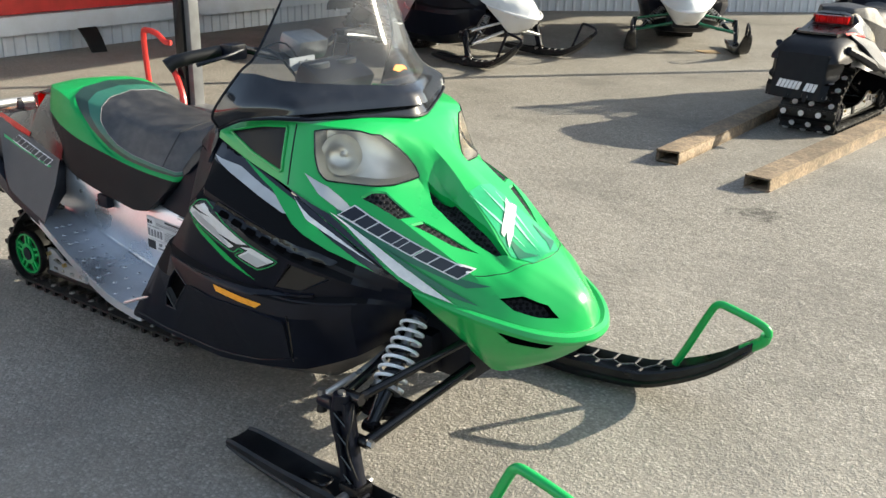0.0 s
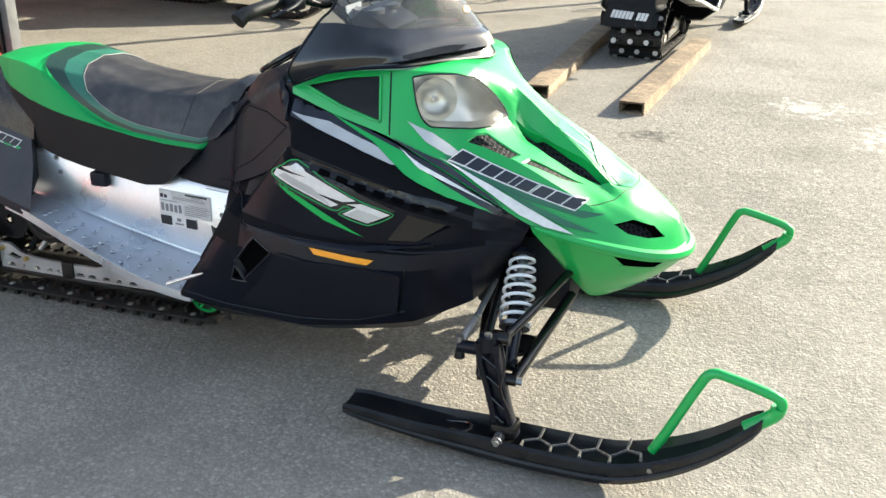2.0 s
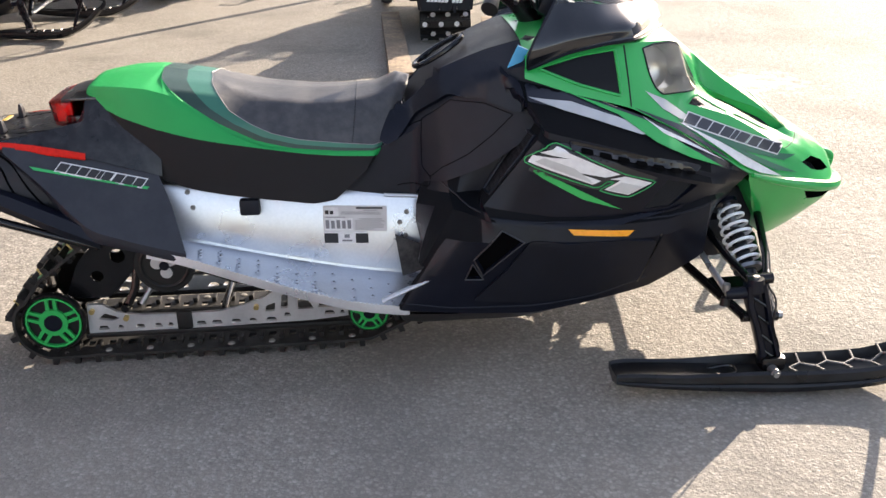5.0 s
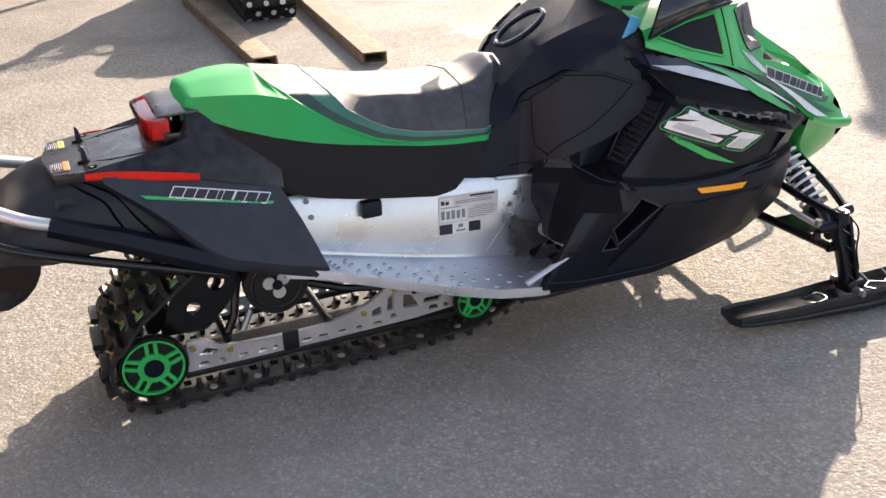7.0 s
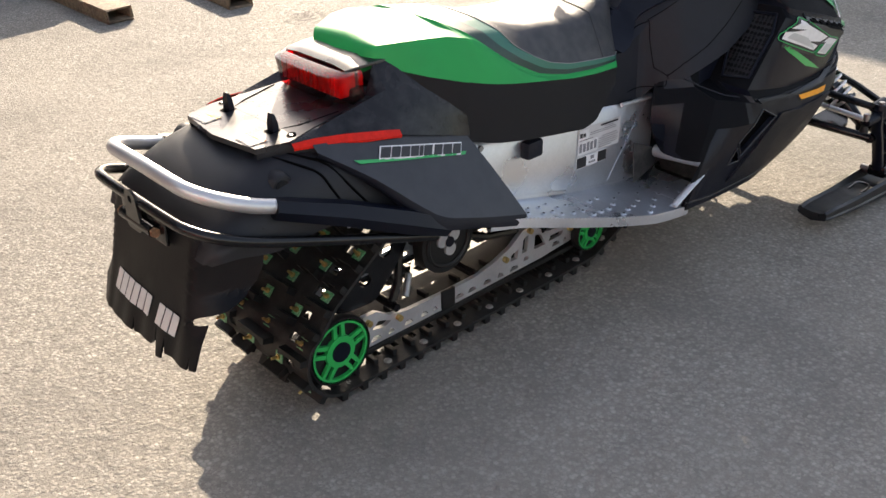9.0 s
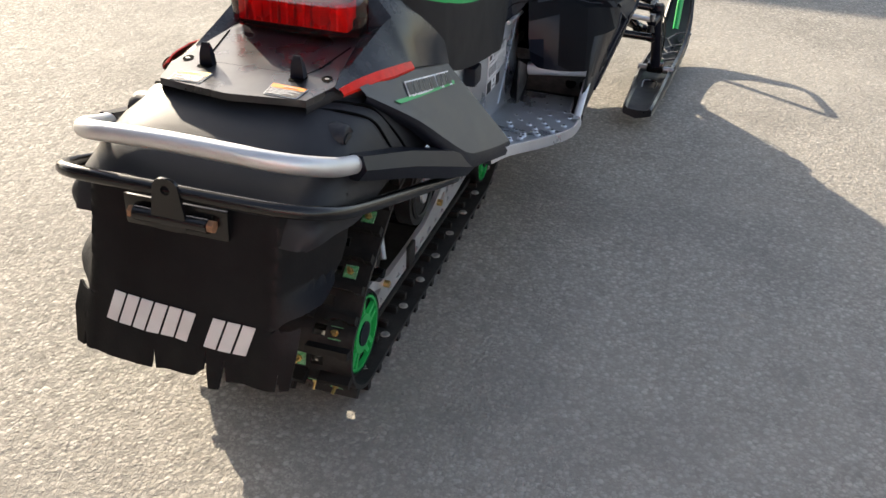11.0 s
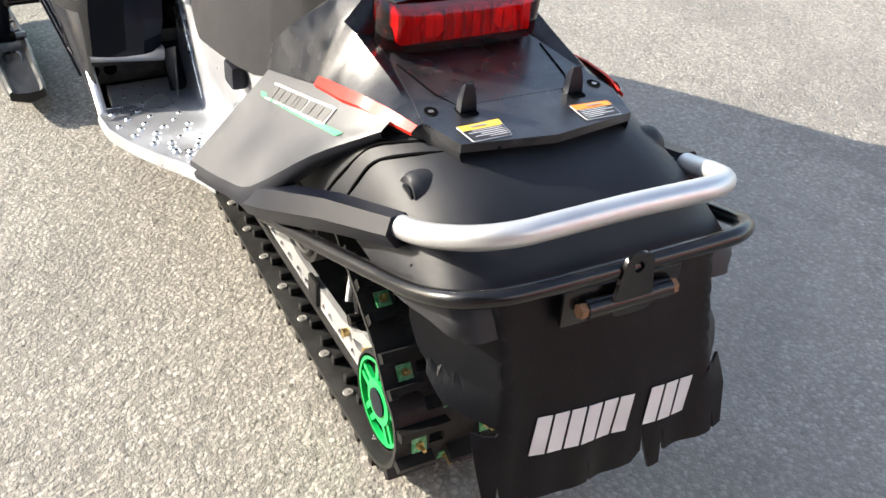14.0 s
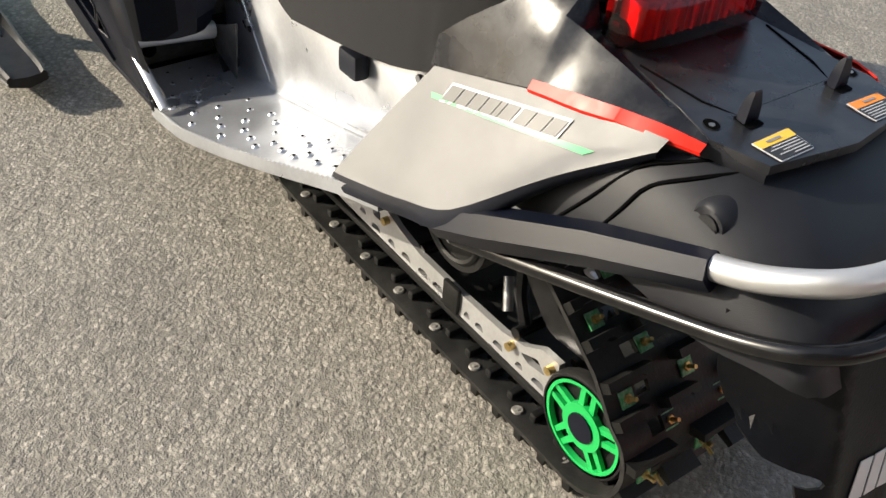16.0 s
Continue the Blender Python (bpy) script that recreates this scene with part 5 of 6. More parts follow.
def build_rear(root, near=True, bars=True):
    """Moulded rear end, rack plate, tail lamp, fenders, bumper tubes, hitch and flap."""
    g = loft(DOME, 4, 4, .9, .8)
    bm = sheet_of(g)
    dome = part("rear_cover", bm, COVER, root, "matte black moulded rear cover", 45)
    for s in (-1, 1):
        if near:
            bm = tube(bmesh.new(), [(-.050, s * .168, .598), (-.052, s * .186, .600), (-.054, s * .191, .600), (-.054, s * .1945, .600)], [.030, .027, .024, .020], 20)
            boss = part("boss", bm, COVER, dome)
            part("bolt", disc(bmesh.new(), (-.054, s * .1955, .600), .0145, .004, "y", 14), BLACK_GLOSS, boss)
            bm = bmesh.new()
            for line in (((.144, .234, .494), (.098, .225, .554), (.056, .196, .614), (.021, .172, .633), (-.015, .138, .645)),
                         ((.069, .232, .527), (.047, .221, .570), (.029, .203, .606), (-.012, .171, .631), (-.045, .123, .642))):
                tube(bm, [(x, s * y, z) for x, y, z in line], .0030, 6, 4)
            part("groove", bm, VOID, dome)
        # fender with its rolled lower edge
        top = [(.435, .212, .574), (.40, .207, .586), (.30, .200, .610), (.20, .193, .632), (.10, .186, .650), (.035, .180, .658)]
        mid = [(.470, .262, .498), (.41, .255, .515), (.32, .248, .538), (.22, .236, .570), (.12, .214, .612), (.036, .186, .652)]
        low = [(.506, .338, .394), (.42, .330, .415), (.34, .322, .438), (.255, .308, .470), (.14, .250, .570), (.038, .192, .644)]
        edge = [(.502, .342, .368), (.42, .335, .390), (.34, .326, .412), (.250, .312, .442), (.145, .250, .550), (.040, .190, .634)]
        inn = [(.500, .300, .362), (.42, .300, .385), (.34, .300, .405), (.250, .290, .435), (.145, .235, .545), (.040, .180, .630)]
        rows = [[tuple(q[k] * (s if k == 1 else 1) for k in range(3)) for q in r] for r in zip(top, mid, low, edge, inn)]
        shell = loft(rows, 4, 3, .85, .35)
        fender = part("rear_fender", sheet_of(shell, (0, 6), False), FENDER, root, "dark grey moulded rear fender", 35)
        part("fender_lip", sheet_of(shell, (6, 12), False), BLACK_MATTE, fender, "black rolled lower lip", 50)
        front = [(.435, s * .212, .574), (.470, s * .262, .498), (.506, s * .338, .394), (.502, s * .342, .368), (.455, s * .30, .368), (.43, s * .20, .45), (.43, s * .19, .56)]
        bm = bmesh.new()
        bm.faces.new([bm.verts.new(q) for q in front])
        part("fender_front", bm, FENDER, fender)
        strip = (((.250, .193, .633), (.200, .622)), ((.222, .190, .639), (.1985, .627)), ((.160, .184, .650), (.194, .636)), ((.112, .178, .658), (.187, .645)), ((.108, .177, .658), (.186, .645)), ((.060, .169, .663), (.180, .650)), ((.034, .164, .664), (.173, .653)), ((.0, .155, .662), (.163, .654)))
        refl = [[(x, s * (y + .0015), z + .001), (x, s * (y + .004), z + .0025), (x, s * (y2 + .0045), z2 + .002), (x, s * (y2 + .003), z2 - .003)] for (x, y, z), (y2, z2) in strip]
        part("reflector", sheet_of(loft(refl, 2, 1, .3, 0), None, False), REFLECTOR, fender, "long red side reflector")
        if near:
            ftree = BVHTree.FromObject(fender, bpy.context.evaluated_depsgraph_get())
            ends = ((.172, .599), (.392, .548)) if s < 0 else ((.386, .549), (.170, .599))
            way = "y-" if s < 0 else "y+"
            part("lettering_edge", joined([laid(w, ftree, way, .002, .02) for w in word_bars(*ends, .019, LETTERS, .55, .10, .0028)]), PRINT_WHITE, fender, "pale outlined word drawn as plain bars")
            part("lettering", joined([laid(w, ftree, way, .0035, .02) for w in word_bars(*ends, .019, LETTERS, .55, .10)]), PRINT_BLACK, fender)
            part("pinstripe", laid([(.108, .612), (.26, .5785), (.412, .5475), (.405, .5425), (.26, .573), (.12, .603)], ftree, "y-" if s < 0 else "y+", .002, .03), PRINT_GREEN, fender, "thin green stripe")
        # bumper sleeve
        bm = bmesh.new()
        tube(bm, [(.29, s * .298, .425), (.20, s * .284, .466), (.05, s * .252, .527), (-.096, s * .224, .578)], [.022, .030, .028, .023], 6)
        part("bumper_sleeve", bm, BLACK_SATIN, root, "black plastic bumper sleeve", 20)
    # rack plate
    plate = [(-.086, 0), (-.066, -.130), (.004, -.150), (.060, -.138), (.150, -.124), (.27, -.112), (.27, .112), (.150, .124), (.060, .138), (.004, .150), (-.066, .130)]
    bm = slab(bmesh.new(), plate, lambda u, v, w: (u, v, .664 + .10 * max(0, u + .02) - w), .012)
    bmesh.ops.bevel(bm, geom=[e for e in bm.edges if e.calc_face_angle(0) > .8], offset=.003, segments=2, affect="EDGES")
    rack = part("rack_plate", bm, RACK, root, "glossy black rear rack plate", 30)
    ptree = BVHTree.FromObject(rack, bpy.context.evaluated_depsgraph_get())
    for s in (-1, 1):
        rows = [[(x, s * y0, z0), (x, s * y1, z1), (x, s * y2, z2)] for x, y0, z0, y1, z1, y2, z2 in
                ((.004, .1495, .6640, .156, .661, .160, .656), (.06, .1375, .6705, .146, .668, .180, .650), (.10, .1315, .6745, .146, .679, .188, .644), (.160, .1230, .681, .148, .692, .194, .638),
                 (.222, .1190, .698, .151, .706, .199, .630), (.248, .116, .760, .158, .714, .201, .625), (.30, .122, .768, .166, .708, .206, .611), (.40, .142, .740, .184, .672, .212, .583), (.445, .165, .69, .196, .640, .213, .570))]
        skirt = [[(x, s * y, z), (x, s * (y + .002), z - .016), (x, s * (y - .006), z - .040)] for x, y, z in ((-.064, .128, .661), (.004, .151, .660), (.06, .176, .655), (.16, .190, .640), (.25, .197, .624))]
        part("rack_skirt", sheet_of(loft(skirt, 2, 2, .3, .0), None, False), COVER, rack, "black moulded edge below the rack")
        part("seat_flank", sheet_of(loft(rows, 4, 2, .15, .0), None, False), FLANK, rack, "glossy black flank between the seat and the rack", 26)
        if near:
            bm = bmesh.new()
            fin = rounded([(-.010, 0), (.011, 0), (.012, .018), (.009, .036), (.002, .052), (-.007, .054), (-.010, .030)], .006, 3)
            slab(bm, fin, lambda u, v, w, s=s: (u * .60 + .008, s * .0835 + (w - .012) * (1 - 180 * v * v), .668 + v * .76), .024)
            bmesh.ops.bevel(bm, geom=[e for e in bm.edges if e.calc_face_angle(0) > .8], offset=.002, segments=2, affect="EDGES")
            part("hook", bm, BLACK_SATIN, rack, "small black upright fin-shaped rack hook", 40)
            turn = lambda o: [(u, s * v) for u, v in o]
            part("slot", laid(turn(rounded([(-.008, .071), (.020, .071), (.020, .097), (-.008, .097)], .004, 2)), ptree, "z", .0010, .02), VOID, rack)
            hole = part("bolt_hole", laid([(.022 + .011 * math.cos(a), s * .1285 + .009 * math.sin(a)) for a in np.linspace(0, 2 * math.pi, 17)[:-1]], ptree, "z", .0012, .02), VOID, rack, "bolt hole drawn as a flat near-black disc")
            part("bolt", disc(bmesh.new(), (.021, s * .129, .6690), .0042, .003, "z", 6), STEEL, hole)
            back = lambda o: [((u + .058) * 1.15 - .068, s * (.118 - (.118 - v) * 1.2)) for u, v in o]
            lab = part("warning_label", laid(back(rounded([(-.058, .067), (-.058, .115), (-.022, .118), (-.022, .065)], .002, 2)), ptree, "z", .0012, .02), PRINT_WHITE, rack, "warning label with coloured header and grey text bars")
            part("field", laid(back([(-.0567, .0682), (-.0567, .1138), (-.0345, .1158), (-.0345, .0670)]), ptree, "z", .0020, .02), PRINT_BLACK, lab)
            part("header", laid(back([(-.0345, .0670), (-.0345, .1158), (-.0232, .1168), (-.0232, .0662)]), ptree, "z", .0026, .02), PRINT_ORANGE if s < 0 else PRINT_YELLOW, lab)
            part("text_bar", laid(back([(-.0305, .084), (-.0305, .104), (-.0275, .104), (-.0275, .084)]), ptree, "z", .0034, .02), PRINT_GREY, lab)
            for i, y in enumerate((.092, .108, .099, .112, .106)):
                x = -.0545 + i * .0040
                part("text_bar", laid(back([(x, .070), (x, y), (x + .0013, y), (x + .0013, .070)]), ptree, "z", .0030, .02), STICKER, lab)
    bm = bmesh.new()
    tube(bm, [(.022, -.087, .6686), (.022, .087, .6686)], .0016, 5)
    for s in (-1, 1):
        tube(bm, [(.022, s * .087, .6686), (.060, s * .103, .6724), (.150, s * .118, .6814)], .0016, 5)
    part("crease", bm, VOID, rack)
    # tail lamp and its hood
    bm = bmesh.new()
    lamp = [[(x0, -y, .694), (x0 - .010, -y, .750), (x0 + .016, -y, .757), (.212, -y * .98, .758), (.214, -y * .98, .694)] for x0, y in ((.150, 0), (.151, .060), (.155, .095), (.166, .114), (.184, .126))]
    lamp.append([(.203, -.130, .698), (.198, -.130, .744), (.204, -.129, .750), (.212, -.127, .751), (.213, -.127, .698)])
    sheet(bm, np.array(lamp, float))
    light = part("tail_lamp", bm, RED_GLASS, root, "clear red tail lamp", 30)
    part("lamp_body", box(bmesh.new(), (.188, 0, .726), (.044, .212, .052), bevel=.004), RED_LENS, light)
    inner = bmesh.new()
    for k in range(12):
        box(inner, (.163, -.088 + k * .016, .726), (.005, .004, .044), Matrix.Rotation(radians(20 * (-1) ** k), 4, "Z"))
    for y in (-.058, .058):
        disc(inner, (.165, y, .728), .019, .008, "x", 20, .010)
    part("inner_reflector", inner, CHROME, light, "bright ribbed reflector inside the lamp", 30)
    bm = box(bmesh.new(), (.240, 0, .690), (.10, .236, .056), bevel=.008)
    part("lamp_base", bm, BLACK_GLOSS, light, "black base of the tail lamp")
    rows = [[(x, 0, z0), (x, -y * .6, z0), (x, -y, z1), (x + .002, -y - .001, z1 - .006)] for x, z0, z1, y in ((.182, .764, .759, .106), (.20, .769, .763, .113), (.23, .773, .765, .117), (.29, .775, .766, .122), (.34, .770, .745, .128))]
    part("lamp_cover", sheet_of(loft(rows, 3, 2, .6, .2)), RACK, root, "glossy black cover over the tail lamp")
    if bars:
        bm = bmesh.new()
        half = [(-.080, -.224, .578), (-.125, -.217, .591), (-.165, -.206, .606), (-.208, -.182, .624), (-.232, -.145, .635), (-.239, -.10, .640), (-.241, 0, .643)]
        tube(bm, half + [(x, -y, z) for x, y, z in half[-2::-1]], .0155, 14, 5)
        part("rear_bumper", bm, SILVER, root, "silver rear bumper tube")
        bm = bmesh.new()
        half = [(.27, -.285, .405), (.10, -.268, .455), (-.08, -.246, .508), (-.17, -.236, .538), (-.228, -.217, .561), (-.258, -.180, .573), (-.266, -.13, .576), (-.268, 0, .577)]
        tube(bm, half + [(x, -y, z) for x, y, z in half[-2::-1]], .0115, 12, 5)
        low = part("lower_bumper", bm, BLACK_STEEL, root, "black lower bumper tube")
        bm = box(bmesh.new(), (-.258, 0, .528), (.008, .176, .052), bevel=.004)
        part("hitch", bm, BLACK_STEEL, low, "black steel hitch bracket with worn rusty bolts")
        bm = slab(bmesh.new(), rounded([(-.032, .515), (.032, .515), (.019, .602), (-.019, .602)], .017, 5), lambda u, v, w: (-.276 - w, u, v), .006,
                  [[(.008 * math.cos(a), .583 + .008 * math.sin(a)) for a in np.linspace(0, 2 * math.pi, 13)[:-1]]])
        part("tongue", bm, BLACK_STEEL, low)
        bm = disc(bmesh.new(), (-.272, 0, .531), .012, .125, "y", 14)
        part("pin", bm, BLACK_STEEL, low)
        for y in (-.066, .066):
            part("nut", disc(bmesh.new(), (-.272, y, .531), .010, .012, "y", 6), RUST, low, "rusty nut")
    # flap: a rubber sheet with notches and tears
    half = [(.286, .545), (.293, .50), (.294, .47), (.286, .44), (.268, .412), (.238, .392), (.204, .383), (.184, .380), (.172, .376), (.167, .370), (.171, .365), (.186, .364), (.203, .368), (.200, .33), (.193, .274), (.177, .272),
            (.173, .300), (.170, .271), (.10, .268), (.06, .270)]
    outline = half + [(.045, .268), (.042, .300), (.039, .267), (-.03, .268), (-.046, .282), (-.049, .318), (-.053, .280), (-.058, .254), (-.075, .256), (-.082, .305), (-.086, .270)] + [(-u, v) for u, v in half[-3::-1]]
    def fold(u, v, w=0.0):
        low = max(0.0, (.42 - v) / .18)
        ripple = (.0035 if abs(u) < .16 else .001) * low * (math.sin(u * 48 + 1.2) + .6 * math.sin(u * 95 + v * 20)) + .002 * math.sin(u * 21 + v * 12)
        d = max(0.0, abs(u) - .158)
        k = min(.88, max(.30, .30 + .58 * (v - .33) / .09))
        y = min(abs(u), .158) + d * math.sqrt(1 - k * k)
        return (-.245 - .068 * (.50 - v) / .27 + k * d + ripple - w, math.copysign(y, u), v)

    flap = part("mud_flap", limp(outline, .016, fold, .005), FLAP, root, "black rubber snow flap with torn lower edge", 40)
    word = slanted(-.132, .334, .120, .320, .050, 10, .25, .16, (6,))
    bm = bmesh.new()
    for w in word:
        w = [(-u, v) for u, v in w]
        slab(bm, w, lambda u, v, d: (fold(u, v)[0] - .0068 - d, u, v), .001)
    part("lettering", bm, STICKER, flap, "pale word drawn as plain slanted bars")


def on_back(tree, y, z, off):
    """A place on a surface, met from behind."""
    hit, normal, _, _ = tree.ray_cast(Vector((-2, y, z)), Vector((1, 0, 0)))
    return hit + Vector((-off, 0, 0)) if hit is not None else Vector((1.3, y, z))


def outline_on(outline, tree, aim, off):
    """The points of an outline, laid on a surface, as places."""
    out = []
    for u, w in outline:
        start, way = {"y-": ((u, -2, w), (0, 1, 0)), "y+": ((u, 2, w), (0, -1, 0)), "z": ((u, w, 3), (0, 0, -1))}[aim]
        hit, normal, _, _ = tree.ray_cast(Vector(start), Vector(way))
        if hit is not None:
            n = normal if normal.dot(Vector(way)) < 0 else -normal
            out.append(tuple(hit + n * off))
    return out


def build_trim(root, trees, hood, chin, side, console, s):
    """Windows, head lamps, vents, stripes and marks of one flank."""
    aim = "y-" if s < 0 else "y+"
    H, S = trees["hood"], trees["side"]
    turned = lambda o: [(u, v if s < 0 else -v) for u, v in o]

    def on(name, outline, tree, mat, parent, label="", off=.0025, top=False, cell=.012):
        o = turned(outline) if top else outline
        return part(name, laid(o, tree, "z" if top else aim, off, cell), mat, parent, label)

    def line(name, outline, tree, mat, parent, r=.003, off=.001, closed=False, top=False, label=""):
        o = turned(outline) if top else outline
        fine = glide(o + (o[:1] if closed else []), 6, .5)
        p = outline_on([tuple(q) for q in fine], tree, "z" if top else aim, off)
        return part(name, tube(bmesh.new(), p, r, 6), mat, parent, label)

    # window
    win = rounded([(1.428, .844), (1.542, .872), (1.628, .882), (1.641, .771), (1.533, .802)], .010, 3)
    w = on("side_window", win, H, WINDOW, hood, "dark tinted side window", .001)
    line("window_rim", win, H, GREEN, w, .004, .002, True)
    line("hood_seam", [(1.653, .890), (1.660, .82), (1.667, .744)], H, BLACK_MATTE, hood, .0022, 0)
    # head lamp: a hollow with bright walls, a dished reflector, a clear lens
    push = Vector((-.45, -s * .85, -.12)).normalized()
    wall, floor = hollow(LAMP, H, aim, .075, push)
    h = part("head_lamp", joined([wall, floor]), CHROME, hood, "large head lamp with a bright hollow reflector", 60)
    at = on_surface(H, aim, 1.772, .826, -.040)
    m = push.to_track_quat("Z", "Y").to_matrix().to_4x4()
    rings, bowl = [], bmesh.new()
    for r, z, f in ((.055, .001, 0), (.054, .0, 0), (.047, .011, 0), (.036, .021, 0), (.018, .029, 0), (.010, .030, 0), (.009, .014, 0), (.002, .010, 0)):
        rings.append([bowl.verts.new(at + m @ Vector((r * c * math.cos(a), r * c * math.sin(a), z))) for a, c in ((2 * math.pi * k / 28, 1 + f * (-1) ** (k // 2)) for k in range(28))])
    for p, q in zip(rings, rings[1:]):
        for k in range(28):
            bowl.faces.new((p[k], p[(k + 1) % 28], q[(k + 1) % 28], q[k]))
    part("reflector", bowl, CHROME, h, "round dished reflector with fluted walls", 24)
    part("lens", laid(LAMP, H, aim, .003, .012), LENS, h, "clear curved lens")
    line("lamp_rim", LAMP, H, BLACK_SATIN, h, .0022, .001, True)
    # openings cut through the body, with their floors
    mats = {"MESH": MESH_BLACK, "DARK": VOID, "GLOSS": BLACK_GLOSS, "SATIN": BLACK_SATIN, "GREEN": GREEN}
    owner = {"hood": hood, "chin": chin, "side": side}
    for name, body, way, o, depth, fl, wl, tag in RECESSES:
        wall, floor = hollow(turned(o) if way == "z" else o, trees[body], "z" if way == "z" else aim, depth)
        if name == "pocket":
            # its floor leans back towards the top
            top = [on_surface(trees[body], aim, u, w, -.0002) for u, w in o]
            low = [on_surface(trees[body], aim, u, w, -.003 - .022 * (w - .495) / .079) for u, w in o]
            wall, floor = bmesh.new(), bmesh.new()
            floor.faces.new([floor.verts.new(q) for q in low])
            a, b = [wall.verts.new(q) for q in top], [wall.verts.new(q) for q in low]
            for k in range(len(a)):
                wall.faces.new((a[k], a[k - 1], b[k - 1], b[k]))
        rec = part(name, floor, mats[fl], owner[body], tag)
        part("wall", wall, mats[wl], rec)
    vent = [(s * y, z) for y, z in ((.322, .690), (.400, .694), (.413, .650), (.408, .548), (.330, .536), (.310, .606))]
    grille = part("side_mesh", laid(vent if s > 0 else vent[::-1], S, "x-", .002, .012), MESH_BLACK, side, "six-sided black mesh vent")
    ring = [on_back(S, u, w, .004) for u, w in vent]
    part("vent_rim", tube(bmesh.new(), ring + ring[:1], .0045, 6), BLACK_SATIN, grille)
    line("nose_seam", [(2.149, -.196), (2.20, -.135), (2.235, -.06), (2.245, .0)], H, BLACK_MATTE, hood, .0011, 0, False, True)
    # stripes
    on("stripe_dark", [(1.395, .815), (1.53, .774), (1.667, .736), (1.79, .682), (1.92, .598), (1.995, .538), (1.93, .560), (1.81, .628), (1.70, .68), (1.55, .74), (1.40, .77)], S, PRINT_NAVY, side, "glossy dark stripe below the hood", .002)
    on("stripe_silver", [(1.401, .778), (1.508, .764), (1.629, .722), (1.735, .676), (1.685, .680), (1.573, .720), (1.482, .749)], S, PRINT_SILVER, side, "tapering silver stripe", .004)
    on("stripe_green", [(1.496, .785), (1.59, .752), (1.701, .708), (1.814, .634), (1.930, .563), (1.824, .607), (1.723, .659), (1.628, .727)], S, GREEN, side, "tapering green stripe", .0055)
    on("stripe_white", [(1.693, .716), (1.732, .691), (1.806, .652), (1.935, .578), (1.836, .628), (1.748, .673)], S, PRINT_WHITE, side, "thin white stripe", .007)
    on("stripe_navy", [(1.672, .741), (1.794, .686), (1.921, .601), (1.993, .540), (1.925, .575), (1.80, .660), (1.70, .712)], H, PRINT_NAVY, hood, "dark blue-black stripe", .008)
    on("stripe_white", [(1.789, .692), (1.920, .624), (2.011, .570), (2.122, .503), (2.050, .525), (1.990, .556), (1.921, .606), (1.845, .658)], H, PRINT_WHITE, hood, "white stripe that runs to the nose", .0095)
    on("stripe_dark_green", [(1.93, .625), (2.02, .578), (2.10, .538), (2.18, .500), (2.10, .522), (2.0, .576)], H, DARK_GREEN, hood, "dark green stripe", .011)
    on("stripe_grey", [(1.705, .778), (1.766, .748), (1.858, .680), (1.806, .697), (1.755, .729)], H, PRINT_SILVER, hood, "short silver stripe below the lamp", .002)
    on("stripe_dark_green", [(1.80, .700), (1.96, .632), (2.12, .562), (2.19, .545), (2.14, .540), (1.96, .606), (1.82, .672)], H, DARK_GREEN, hood, "dark green shadow stripe behind the word", .002)
    # word on the hood, as bars with pale edges
    ends = ((1.812, .687), (2.118, .561)) if s < 0 else ((2.118, .561), (1.812, .687))
    base = part("lettering_edge", joined([laid(q, H, aim, .0032, .016) for q in word_bars(*ends, .025, LETTERS, .6, .10, .0030)]), PRINT_WHITE, hood, "pale outlined word drawn as plain bars")
    part("lettering", joined([laid(q, H, aim, .0048, .016) for q in word_bars(*ends, .025, LETTERS, .6, .10)]), PRINT_NAVY, base)
    # flank mark: plain zigzag shapes with a green edge
    field = [(1.390, .616), (1.408, .650), (1.446, .682), (1.480, .681), (1.720, .583), (1.645, .533), (1.566, .560), (1.53, .568)]
    mark = on("flank_mark", field, S, PRINT_BLACK, side, "large silver and green zigzag mark", .002)
    for o in ([(1.417, 0.664), (1.458, 0.676), (1.620, 0.600), (1.582, 0.594), (1.505, 0.611), (1.547, 0.595), (1.571, 0.585), (1.551, 0.576), (1.389, 0.639), (1.400, 0.656), (1.490, 0.647)], [(1.594, 0.589), (1.634, 0.594), (1.705, 0.571), (1.644, 0.542), (1.581, 0.561), (1.620, 0.584)]):
        on("mark_bar", o, S, PRINT_WHITE, mark, "", .004, False, .012)
    for o in ([(1.406, 0.640), (1.427, 0.651), (1.502, 0.622), (1.541, 0.591), (1.551, 0.580)], [(1.590, 0.561), (1.623, 0.579), (1.683, 0.562), (1.644, 0.545)]):
        on("mark_shade", o, S, PRINT_SILVER, mark, "", .0052, False, .012)
    line("mark_edge", [(1.410, 0.664), (1.458, 0.682), (1.631, 0.600), (1.714, 0.572), (1.646, 0.536), (1.570, 0.559), (1.604, 0.579), (1.587, 0.582), (1.554, 0.568), (1.383, 0.636)], S, PRINT_GREEN, mark, .0015, .0035, True)
    on("stripe_green", [(1.392, .621), (1.418, .616), (1.530, .555), (1.632, .501), (1.529, .535), (1.425, .596)], S, GREEN, side, "green flank stripe", .002)
    part("slot_strip", raised(rounded([(1.492, .688), (1.60, .660), (1.80, .605), (1.855, .582), (1.84, .574), (1.60, .636), (1.492, .664)], .006, 2), S, aim, .005, .02), BLACK_GLOSS, side, "raised strip with dark slots")
